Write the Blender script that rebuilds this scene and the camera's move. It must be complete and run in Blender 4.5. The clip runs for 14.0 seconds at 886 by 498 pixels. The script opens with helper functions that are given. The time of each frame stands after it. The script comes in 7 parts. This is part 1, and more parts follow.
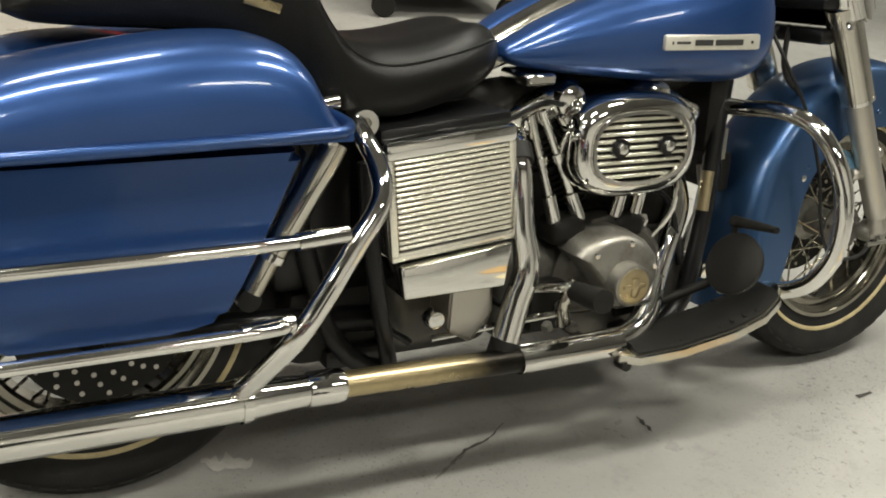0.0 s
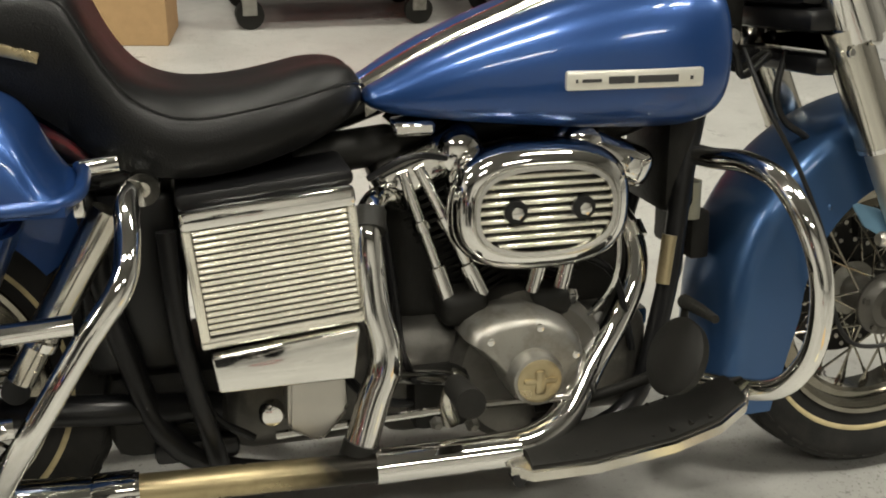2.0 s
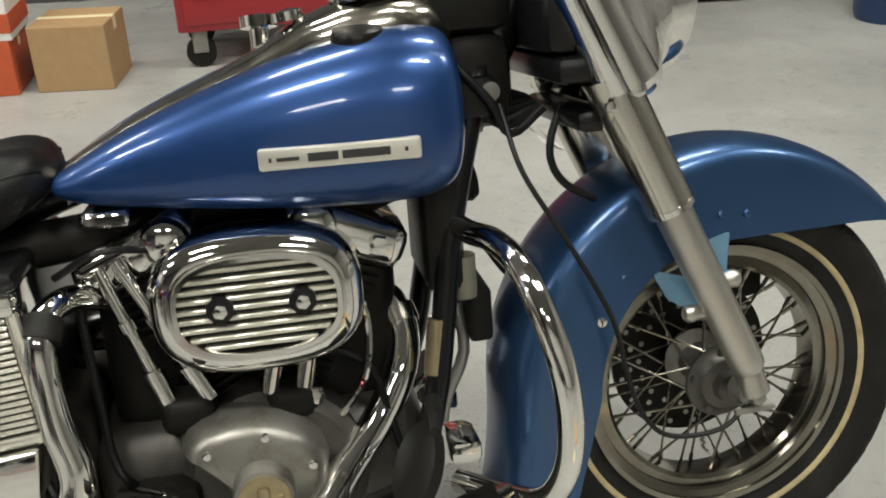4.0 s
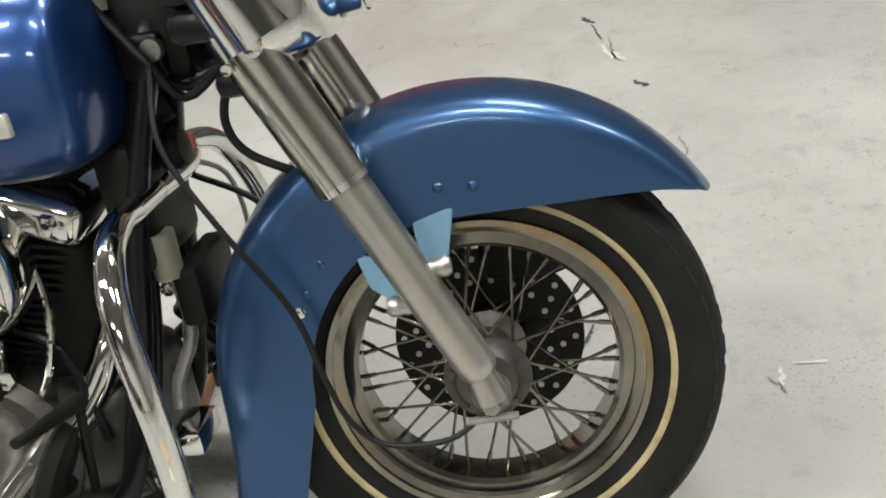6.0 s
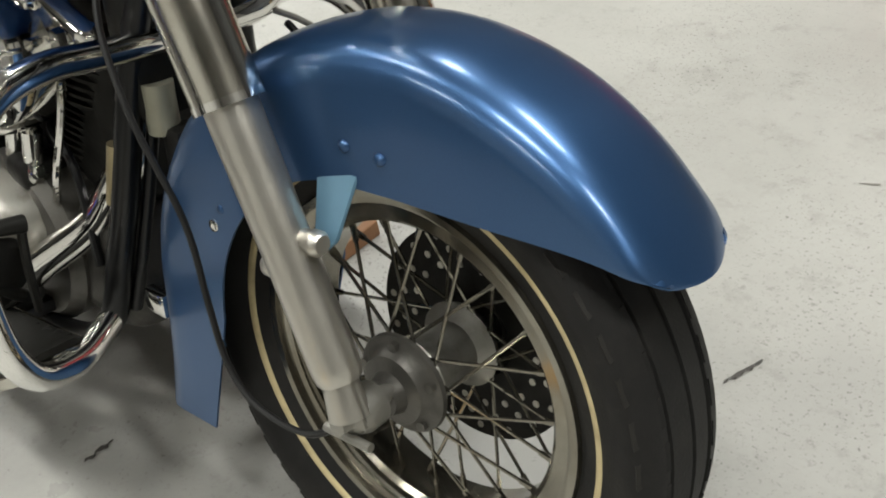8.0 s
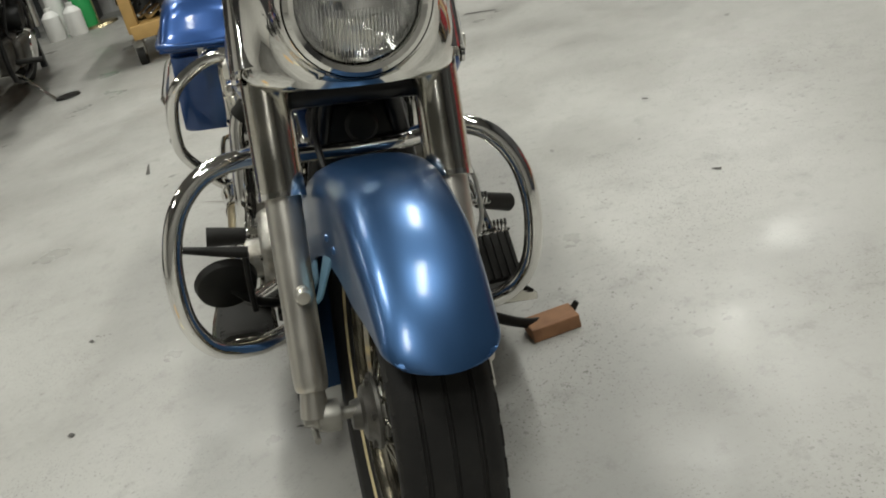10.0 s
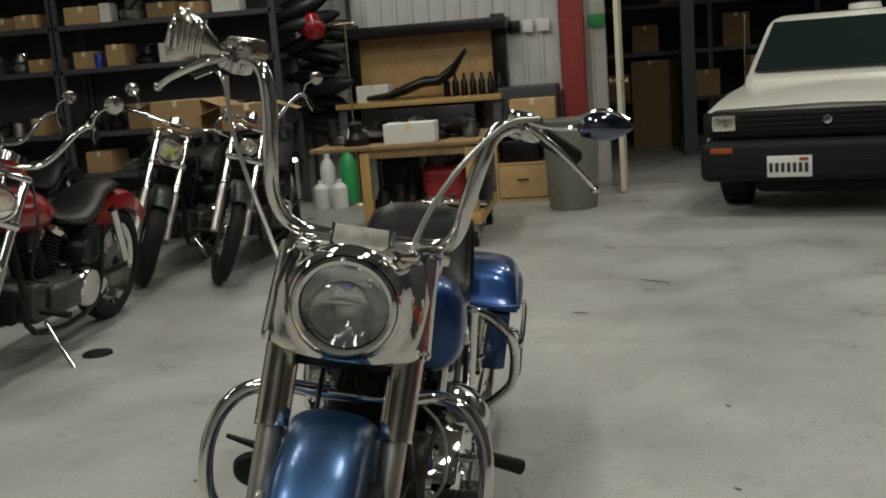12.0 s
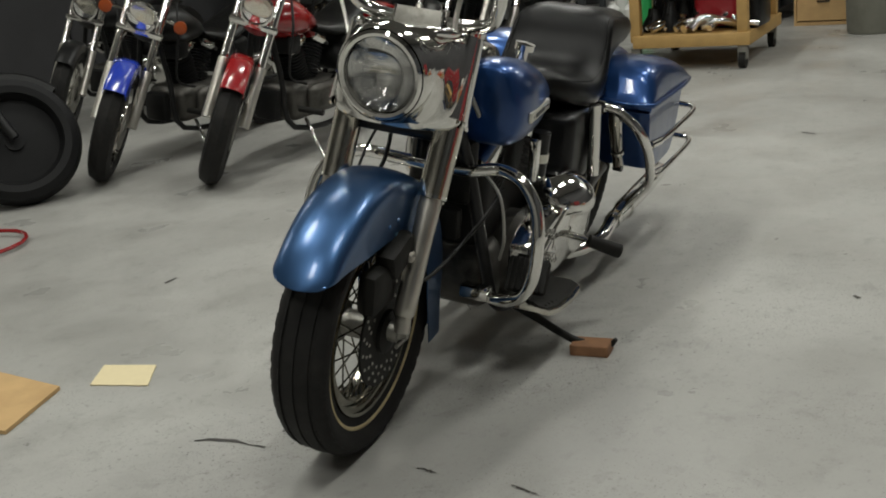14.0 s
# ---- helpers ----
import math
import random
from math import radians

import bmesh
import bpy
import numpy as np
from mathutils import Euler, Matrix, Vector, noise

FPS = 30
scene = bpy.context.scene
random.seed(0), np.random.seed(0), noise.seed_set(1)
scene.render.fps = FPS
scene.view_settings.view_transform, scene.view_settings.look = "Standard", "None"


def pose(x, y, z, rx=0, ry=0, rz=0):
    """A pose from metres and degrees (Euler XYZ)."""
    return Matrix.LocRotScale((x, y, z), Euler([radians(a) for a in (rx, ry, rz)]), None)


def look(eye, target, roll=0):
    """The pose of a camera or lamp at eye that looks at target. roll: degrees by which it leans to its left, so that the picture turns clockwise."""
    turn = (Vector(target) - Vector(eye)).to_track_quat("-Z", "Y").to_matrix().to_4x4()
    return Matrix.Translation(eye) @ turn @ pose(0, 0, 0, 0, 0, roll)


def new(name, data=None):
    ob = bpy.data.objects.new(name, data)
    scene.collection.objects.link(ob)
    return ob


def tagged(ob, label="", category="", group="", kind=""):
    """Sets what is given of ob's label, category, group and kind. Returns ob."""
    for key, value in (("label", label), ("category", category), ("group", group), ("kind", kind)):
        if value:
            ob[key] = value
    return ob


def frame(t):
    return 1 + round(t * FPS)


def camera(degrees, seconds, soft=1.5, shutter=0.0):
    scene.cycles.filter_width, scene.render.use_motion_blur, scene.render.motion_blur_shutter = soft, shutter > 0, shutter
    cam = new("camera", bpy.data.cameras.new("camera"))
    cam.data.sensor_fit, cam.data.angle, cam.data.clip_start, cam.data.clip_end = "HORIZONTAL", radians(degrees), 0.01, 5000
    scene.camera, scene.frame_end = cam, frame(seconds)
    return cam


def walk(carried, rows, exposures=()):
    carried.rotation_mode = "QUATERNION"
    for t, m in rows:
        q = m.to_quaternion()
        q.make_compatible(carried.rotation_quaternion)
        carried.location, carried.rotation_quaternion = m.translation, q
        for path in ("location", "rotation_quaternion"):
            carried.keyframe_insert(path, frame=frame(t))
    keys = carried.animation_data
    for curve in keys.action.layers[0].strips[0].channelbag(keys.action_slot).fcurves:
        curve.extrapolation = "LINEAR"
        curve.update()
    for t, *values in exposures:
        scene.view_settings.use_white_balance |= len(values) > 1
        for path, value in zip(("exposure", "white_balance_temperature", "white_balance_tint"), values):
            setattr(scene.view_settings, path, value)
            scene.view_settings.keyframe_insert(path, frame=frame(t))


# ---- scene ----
PATH = [
    (0.0, (-1.6391, -1.5855, 1.1713), (-0.9158, 0.0532, 0.2817), 7.92),
    (0.5, (-1.5347, -1.5643, 1.1487), (-0.8960, 0.0918, 0.2271), 6.90),
    (1.0, (-1.3044, -1.5613, 1.1344), (-0.9877, 0.1658, 0.1769), -0.24),
    (1.5, (-1.1244, -1.5352, 1.1507), (-0.9944, 0.2179, 0.1969), -1.39),
    (2.0, (-0.9888, -1.4362, 1.1716), (-0.7275, 0.3292, 0.2689), 2.16),
    (2.2, (-0.9309, -1.4011, 1.1838), (-0.6390, 0.3669, 0.2955), 2.06),
    (4.3, (-0.3426, -1.2414, 1.1903), (-0.3200, 0.5492, 0.2997), -3.92),
    (4.5, (-0.2401, -1.2170, 1.1829), (-0.2767, 0.5776, 0.3007), -4.87),
    (5.0, (-0.1183, -1.1349, 1.1733), (-0.2623, 0.6195, 0.2240), -8.23),
    (5.5, (0.1004, -1.0673, 1.1281), (-0.2127, 0.6411, 0.1365), -9.41),
    (6.0, (0.2645, -1.0031, 1.1188), (-0.2204, 0.6476, 0.0991), -11.73),
    (6.5, (0.3925, -0.8048, 1.0563), (-0.2065, 0.7969, 0.0191), -8.81),
    (7.0, (0.4334, -0.5968, 1.0412), (-0.3502, 0.8767, -0.0610), -8.87),
    (7.5, (0.5240, -0.4990, 1.0162), (-0.5512, 0.7347, -0.1336), -10.45),
    (9.8, (1.2556, 0.1016, 1.0540), (-0.5437, 0.1302, 0.1813), -14.79),
    (10.0, (1.2889, 0.1583, 1.0743), (-0.5499, 0.1595, 0.2877), -15.80),
    (10.5, (1.3142, 0.3005, 1.1430), (-0.5713, 0.1524, 0.4926), -8.98),
    (11.0, (1.3725, 0.4020, 1.2178), (-0.5231, 0.0906, 0.6612), -8.87),
    (11.5, (1.5997, 0.5769, 1.3058), (-0.3024, 0.1214, 0.8877), -3.81),
    (12.0, (1.7238, 0.7275, 1.2902), (-0.2005, 0.3130, 0.9364), -4.40),
    (12.5, (1.7204, 0.8888, 1.2546), (-0.1503, 0.3360, 0.8131), -3.66),
    (13.0, (1.7254, 1.0265, 1.2465), (-0.0858, 0.3246, 0.7701), -4.86),
    (13.5, (1.7685, 1.2571, 1.1985), (0.0362, 0.3913, 0.6991), -6.33),
    (14.0, (1.7533, 1.4324, 1.1549), (0.1460, 0.4031, 0.5573), -6.06),
]
cam = camera(46.0, 14.0, soft=1.9)
walk(cam, [(t, look(eye, target, roll)) for t, eye, target, roll in PATH],
     exposures=[(0.0, 0.05, 6750, 10), (2.2, 0.0, 6800, 11), (4.3, -0.18, 6400, 11), (5.0, -0.15, 6350, 12), (6.0, 0.10, 6300, 13), (7.0, 0.14, 6250, 13), (7.7, 0.12, 6300, 12), (9.8, -0.37, 6350, 10),
                (10.5, -0.78, 6400, 10), (11.0, -1.17, 6450, 10), (12.0, -1.12, 6450, 10), (12.8, -1.12, 6400, 10), (14.0, -0.88, 6350, 10)])

# ---------------------------------------------------------------- light
world = bpy.data.worlds.new("night_world")
scene.world = world
world.use_nodes = True
world.node_tree.nodes["Background"].inputs["Color"].default_value = (0.5, 0.52, 0.55, 1)
world.node_tree.nodes["Background"].inputs["Strength"].default_value = 0.02

CEILING = 4.6
# pair at y -4.6 and the two beyond x -7 are added fill
TUBE_LIGHTS = [(-1.9, -1.3, 8), (0.9, -1.1, 8), (-1.9, 1.7, 8), (0.9, 1.7, 8), (-1.9, -4.6, 5), (0.9, -4.6, 5), (-4.9, -1.4, 8), (-4.9, 1.8, 8), (3.4, 0.3, 8), (-7.2, -2.6, 6), (-7.9, 3.3, 10)]


# ---------------------------------------------------------------- mesh helpers
def part(name, bm, material, parent=None, label="", smooth=True, turn=None):
    """One mesh object from a bmesh, under a thing or a part."""
    if turn is not None:
        bm.transform(turn)
    bmesh.ops.recalc_face_normals(bm, faces=bm.faces[:])
    me = bpy.data.meshes.new(name)
    bm.to_mesh(me)
    bm.free()
    me.materials.append(material)
    if smooth:
        me.polygons.foreach_set("use_smooth", [True] * len(me.polygons))
        me.set_sharp_from_angle(angle=radians(40))
    ob = new(name, me)
    if parent is not None:
        ob.parent = parent
    if label:
        tagged(ob, label)
    return ob


def empty(name, m, label="", category="", group="", kind=""):
    ob = new(name)
    ob.empty_display_size = 0.1
    ob.matrix_basis = m
    return tagged(ob, label, category, group, kind)


def add_box(bm, lo, hi, bevel=0.0, m=None, segments=2):
    g = bmesh.ops.create_cube(bm, size=1.0)
    vs = g["verts"]
    for v in vs:
        v.co = Vector([lo[i] + (v.co[i] + 0.5) * (hi[i] - lo[i]) for i in range(3)])
    if bevel > 0:
        es = list({e for v in vs for e in v.link_edges})
        r = bmesh.ops.bevel(bm, geom=es, offset=bevel, segments=segments, affect="EDGES", profile=0.5)
        vs = list({v for f in r["faces"] for v in f.verts} | {v for v in vs if v.is_valid})
    if m is not None:
        bmesh.ops.transform(bm, matrix=m, verts=vs)
    return bm


def box(lo, hi, bevel=0.0, m=None, segments=2):
    return add_box(bmesh.new(), lo, hi, bevel, m, segments)


def spline(points, steps):
    """A smooth line through the points."""
    pts = [Vector(p) for p in points]
    if steps <= 1 or len(pts) < 3:
        return pts
    ext = [pts[0] * 2 - pts[1]] + pts + [pts[-1] * 2 - pts[-2]]
    out = []
    for i in range(len(pts) - 1):
        a, b, c, d = ext[i:i + 4]
        for k in range(steps):
            t = k / steps
            out.append(0.5 * (2 * b + (c - a) * t + (2 * a - 5 * b + 4 * c - d) * t * t + (3 * b - a - 3 * c + d) * t ** 3))
    out.append(pts[-1])
    return out


def add_tube(bm, points, radius, seg=12, steps=5, closed=False):
    """A swept round bar; radius is a number or one number for each given point."""
    radii = radius if isinstance(radius, (list, tuple)) else None
    line = spline(points, steps)
    n = len(line)
    rings = []
    side = None
    for i, p in enumerate(line):
        d = (line[min(i + 1, n - 1)] - line[max(i - 1, 0)]).normalized()
        if side is None:
            side = d.orthogonal().normalized()
        side = (side - d * side.dot(d)).normalized()
        up = d.cross(side)
        if radii:
            f = i / max(n - 1, 1) * (len(radii) - 1)
            k = min(int(f), len(radii) - 2)
            r = radii[k] + (radii[k + 1] - radii[k]) * (f - k)
        else:
            r = radius
        rings.append([bm.verts.new(p + (side * math.cos(a) + up * math.sin(a)) * r)
                      for a in [math.tau * j / seg for j in range(seg)]])
    for a, b in zip(rings, rings[1:]):
        for j in range(seg):
            bm.faces.new((a[j], a[(j + 1) % seg], b[(j + 1) % seg], b[j]))
    bm.faces.new(rings[0][::-1])
    bm.faces.new(rings[-1])
    return bm


def tube(points, radius, seg=12, steps=5):
    return add_tube(bmesh.new(), points, radius, seg, steps)


def add_lathe(bm, profile, origin, axis, seg=48, a0=0.0, a1=math.tau, caps=False):
    """Turns a profile of (along, radius) round an axis through the origin."""
    axis = Vector(axis).normalized()
    u = axis.orthogonal().normalized()
    w = axis.cross(u)
    o = Vector(origin)
    full = abs(a1 - a0 - math.tau) < 1e-6
    count = seg if full else seg + 1
    rings = []
    for h, r in profile:
        if r < 1e-6:
            rings.append([bm.verts.new(o + axis * h)])
        else:
            rings.append([bm.verts.new(o + axis * h + (u * math.cos(a) + w * math.sin(a)) * r)
                          for a in [a0 + (a1 - a0) * j / seg for j in range(count)]])
    for a, b in zip(rings, rings[1:]):
        for j in range(seg):
            k = (j + 1) % count
            if len(a) == 1 and len(b) == 1:
                continue
            if len(a) == 1:
                bm.faces.new((a[0], b[j], b[k]))
            elif len(b) == 1:
                bm.faces.new((a[j], a[k], b[0]))
            else:
                bm.faces.new((a[j], a[k], b[k], b[j]))
    return bm


def lathe(profile, origin, axis, seg=48):
    return add_lathe(bmesh.new(), profile, origin, axis, seg)


def loft(rings, close=True, cap=True):
    """Skins rings of equal count."""
    bm = bmesh.new()
    vs = [[bm.verts.new(p) for p in ring] for ring in rings]
    n = len(vs[0])
    for a, b in zip(vs, vs[1:]):
        for j in range(n if close else n - 1):
            bm.faces.new((a[j], a[(j + 1) % n], b[(j + 1) % n], b[j]))
    if cap and close:
        bm.faces.new(vs[0][::-1])
        bm.faces.new(vs[-1])
    return bm


def solid(bm, thickness):
    """Gives a sheet a thickness."""
    bmesh.ops.recalc_face_normals(bm, faces=bm.faces[:])
    bmesh.ops.solidify(bm, geom=bm.faces[:], thickness=thickness)
    return bm


def oval(cx, cz, a, b, n, power=2.0, y=0.0):
    """A rounded outline in a plane of constant y."""
    out = []
    for j in range(n):
        t = math.tau * j / n
        c, s = math.cos(t), math.sin(t)
        out.append(Vector((cx + a * math.copysign(abs(c) ** (2 / power), c), y, cz + b * math.copysign(abs(s) ** (2 / power), s))))
    return out


# ---------------------------------------------------------------- materials
def material(name, base, rough=0.5, metal=0.0, coat=0.0, grain=0.0, grain_scale=60.0, stain=None, stain_scale=3.0, stain_amount=0.5,
             bump=0.0, bump_scale=200.0, rough_vary=0.0, random_tint=0.0, ior=None, specular=0.5, coat_rough=0.07):
    m = bpy.data.materials.new(name)
    m.use_nodes = True
    nt = m.node_tree
    n, l = nt.nodes, nt.links
    b = n["Principled BSDF"]
    b.inputs["Base Color"].default_value = (*base, 1)
    b.inputs["Roughness"].default_value = rough
    b.inputs["Metallic"].default_value = metal
    b.inputs["Coat Weight"].default_value = coat
    b.inputs["Coat Roughness"].default_value = coat_rough
    b.inputs["Specular IOR Level"].default_value = specular
    if ior:
        b.inputs["IOR"].default_value = ior
    tc = n.new("ShaderNodeTexCoord")
    colour = None
    if grain > 0:
        t = n.new("ShaderNodeTexNoise")
        t.inputs["Scale"].default_value = grain_scale
        t.inputs["Detail"].default_value = 6
        l.new(tc.outputs["Object"], t.inputs["Vector"])
        mix = n.new("ShaderNodeMix")
        mix.data_type = "RGBA"
        mix.inputs["A"].default_value = (*[c * (1 - grain) for c in base], 1)
        mix.inputs["B"].default_value = (*[min(1, c * (1 + grain)) for c in base], 1)
        l.new(t.outputs["Fac"], mix.inputs["Factor"])
        colour = mix.outputs["Result"]
    if stain is not None:
        t = n.new("ShaderNodeTexNoise")
        t.inputs["Scale"].default_value = stain_scale
        t.inputs["Detail"].default_value = 8
        t.inputs["Roughness"].default_value = 0.65
        l.new(tc.outputs["Object"], t.inputs["Vector"])
        ramp = n.new("ShaderNodeValToRGB")
        ramp.color_ramp.elements[0].position = 0.48
        ramp.color_ramp.elements[1].position = 0.7
        ramp.color_ramp.elements[1].color = (stain_amount,) * 3 + (1,)
        ramp.color_ramp.elements[0].color = (0, 0, 0, 1)
        l.new(t.outputs["Fac"], ramp.inputs["Fac"])
        mix = n.new("ShaderNodeMix")
        mix.data_type = "RGBA"
        l.new(ramp.outputs["Color"], mix.inputs["Factor"])
        if colour is not None:
            l.new(colour, mix.inputs["A"])
        else:
            mix.inputs["A"].default_value = (*base, 1)
        mix.inputs["B"].default_value = (*stain, 1)
        colour = mix.outputs["Result"]
    if random_tint > 0:
        info = n.new("ShaderNodeObjectInfo")
        hsv = n.new("ShaderNodeHueSaturation")
        mp = n.new("ShaderNodeMapRange")
        mp.inputs["To Min"].default_value = 1 - random_tint
        mp.inputs["To Max"].default_value = 1 + random_tint
        l.new(info.outputs["Random"], mp.inputs["Value"])
        l.new(mp.outputs["Result"], hsv.inputs["Value"])
        if colour is not None:
            l.new(colour, hsv.inputs["Color"])
        else:
            hsv.inputs["Color"].default_value = (*base, 1)
        colour = hsv.outputs["Color"]
    if colour is not None:
        l.new(colour, b.inputs["Base Color"])
    if rough_vary > 0:
        t = n.new("ShaderNodeTexNoise")
        t.inputs["Scale"].default_value = 14
        t.inputs["Detail"].default_value = 6
        l.new(tc.outputs["Object"], t.inputs["Vector"])
        mp = n.new("ShaderNodeMapRange")
        mp.inputs["From Min"].default_value = 0.3
        mp.inputs["From Max"].default_value = 0.75
        mp.inputs["To Min"].default_value = max(0.02, rough - rough_vary)
        mp.inputs["To Max"].default_value = rough + rough_vary
        l.new(t.outputs["Fac"], mp.inputs["Value"])
        l.new(mp.outputs["Result"], b.inputs["Roughness"])
    if bump > 0:
        t = n.new("ShaderNodeTexNoise")
        t.inputs["Scale"].default_value = bump_scale
        t.inputs["Detail"].default_value = 4
        l.new(tc.outputs["Object"], t.inputs["Vector"])
        bp = n.new("ShaderNodeBump")
        bp.inputs["Strength"].default_value = bump
        bp.inputs["Distance"].default_value = 0.002
        l.new(t.outputs["Fac"], bp.inputs["Height"])
        l.new(bp.outputs["Normal"], b.inputs["Normal"])
    return m


def glass(name, tint=(1, 1, 1), rough=0.02):
    m = bpy.data.materials.new(name)
    m.use_nodes = True
    b = m.node_tree.nodes["Principled BSDF"]
    b.inputs["Base Color"].default_value = (*tint, 1)
    b.inputs["Transmission Weight"].default_value = 1
    b.inputs["Roughness"].default_value = rough
    b.inputs["IOR"].default_value = 1.45
    return m


def lit(name, colour, strength):
    m = bpy.data.materials.new(name)
    m.use_nodes = True
    b = m.node_tree.nodes["Principled BSDF"]
    b.inputs["Base Color"].default_value = (*colour, 1)
    b.inputs["Emission Color"].default_value = (*colour, 1)
    b.inputs["Emission Strength"].default_value = strength
    return m


BLUE = material("blue_metallic_paint", (0.0155, 0.060, 0.205), 0.33, 0.6, coat=0.6, grain=0.12, grain_scale=900, rough_vary=0.04)
# paler, greyer blue for the front fender and its rivets
FENDER_BLUE = material("fender_blue_metallic_paint", (0.036, 0.093, 0.215), 0.34, 0.74, coat=0.45, coat_rough=0.13, grain=0.12, grain_scale=900, rough_vary=0.05)
# chrome whose dark blue reflection is put into the base colour
REFLECT_DARK_CHROME = material("chrome_with_dark_reflection", (0.16, 0.18, 0.24), 0.1, 1.0)
WORN_ALLOY = material("worn_alloy", (0.32, 0.31, 0.28), 0.38, 0.75, grain=0.2, grain_scale=14, stain=(0.10, 0.075, 0.05), stain_scale=16, stain_amount=0.7, rough_vary=0.1, bump=0.15, bump_scale=260)
REFLECTOR = material("silvered_reflector", (0.9, 0.9, 0.89), 0.07, 1.0)
PALE_OLIVE = material("dusty_metal_can", (0.32, 0.31, 0.24), 0.5, 0.4, grain=0.2, grain_scale=30)
CHROME = material("chrome", (0.78, 0.77, 0.74), 0.07, 1.0, rough_vary=0.04)
OLD_CHROME = material("dulled_chrome", (0.60, 0.58, 0.52), 0.17, 1.0, grain=0.25, grain_scale=9, rough_vary=0.08, stain=(0.32, 0.25, 0.15), stain_scale=7, stain_amount=0.5)
ALUMINIUM = material("brushed_aluminium", (0.52, 0.50, 0.455), 0.36, 0.9, grain=0.14, grain_scale=18, rough_vary=0.08, bump=0.1, bump_scale=400)
CAST = material("cast_alloy", (0.33, 0.32, 0.29), 0.45, 0.8, grain=0.35, grain_scale=22, stain=(0.05, 0.04, 0.03), stain_scale=8, stain_amount=0.85, bump=0.25, bump_scale=300)
OILY = material("oily_alloy", (0.10, 0.095, 0.085), 0.42, 0.6, grain=0.4, grain_scale=18, stain=(0.02, 0.018, 0.015), stain_scale=9, stain_amount=0.9, bump=0.25, bump_scale=250)
GREASE = material("greasy_black_metal", (0.012, 0.0115, 0.010), 0.5, 0.2, grain=0.5, grain_scale=22, bump=0.3, bump_scale=120, specular=0.25)
BLACK = material("black_enamel", (0.006, 0.006, 0.0065), 0.3, 0.0, grain=0.3, grain_scale=30, specular=0.35)
RUBBER = material("tyre_rubber", (0.011, 0.0105, 0.010), 0.65, specular=0.25, grain=0.35, grain_scale=40, stain=(0.032, 0.03, 0.025), stain_scale=11, stain_amount=0.5, bump=0.25, bump_scale=350)
SOFT_RUBBER = material("black_rubber", (0.010, 0.0095, 0.008), 0.6, grain=0.3, grain_scale=60, bump=0.2, bump_scale=300, specular=0.25)
STRIPE = material("yellowed_whitewall", (0.52, 0.43, 0.24), 0.6, grain=0.25, grain_scale=45, stain=(0.25, 0.19, 0.1), stain_scale=25, stain_amount=0.6)
LEATHER = material("black_leather", (0.005, 0.005, 0.0048), 0.36, grain=0.3, grain_scale=80, bump=0.3, bump_scale=420, rough_vary=0.03, specular=0.22)
RIM = material("dirty_rim_chrome", (0.27, 0.255, 0.215), 0.17, 0.95, grain=0.3, grain_scale=20, stain=(0.17, 0.14, 0.095), stain_scale=12, stain_amount=0.6, rough_vary=0.1)
BRASSY = material("heat_tinted_pipe", (0.50, 0.42, 0.26), 0.32, 0.9, grain=0.3, grain_scale=12, stain=(0.2, 0.14, 0.07), stain_scale=8, stain_amount=0.6, rough_vary=0.1)
def burnt_pipe():
    """Brass-tinted pipe that turns soot black towards its front end."""
    m = material("burnt_brass_pipe", (0.46, 0.38, 0.22), 0.32, 0.9, grain=0.3, grain_scale=12, stain=(0.16, 0.11, 0.05), stain_scale=9, stain_amount=0.7, rough_vary=0.1)
    n, l = m.node_tree.nodes, m.node_tree.links
    b = n["Principled BSDF"]
    src = b.inputs["Base Color"].links[0].from_socket
    xyz, tc = n.new("ShaderNodeSeparateXYZ"), n.new("ShaderNodeTexCoord")
    noise = n.new("ShaderNodeTexNoise")
    noise.inputs["Scale"].default_value = 22
    l.new(tc.outputs["Object"], xyz.inputs["Vector"])
    l.new(tc.outputs["Object"], noise.inputs["Vector"])
    wob = n.new("ShaderNodeMath")
    wob.operation = "MULTIPLY_ADD"
    wob.inputs[1].default_value = 0.08
    l.new(noise.outputs["Fac"], wob.inputs[0])
    l.new(xyz.outputs["X"], wob.inputs[2])
    mp = n.new("ShaderNodeMapRange")
    mp.inputs["From Min"].default_value = -1.05
    mp.inputs["From Max"].default_value = -0.93
    l.new(wob.outputs[0], mp.inputs["Value"])
    mix = n.new("ShaderNodeMix")
    mix.data_type = "RGBA"
    mix.inputs["B"].default_value = (0.02, 0.018, 0.015, 1)
    l.new(mp.outputs["Result"], mix.inputs["Factor"])
    l.new(src, mix.inputs["A"])
    l.new(mix.outputs["Result"], b.inputs["Base Color"])
    return m


BURNT = burnt_pipe()
SATIN = material("ribbed_polished_metal", (0.92, 0.89, 0.78), 0.22, 0.8, rough_vary=0.06)
BADGE = material("badge_plate", (0.74, 0.72, 0.64), 0.35, 0.6, grain=0.12, grain_scale=60)
INK = material("dark_lettering", (0.03, 0.03, 0.03), 0.5)
LENS = glass("lamp_glass", (1, 1, 1), 0.0)
PALE_BLUE = material("faded_blue_bracket", (0.16, 0.30, 0.42), 0.4, 0.4, grain=0.15, grain_scale=40)
DARK_CABLE = material("black_cable", (0.010, 0.010, 0.010), 0.5, specular=0.3)
GREY_CABLE = material("grey_braided_cable", (0.42, 0.41, 0.38), 0.4, 0.6)


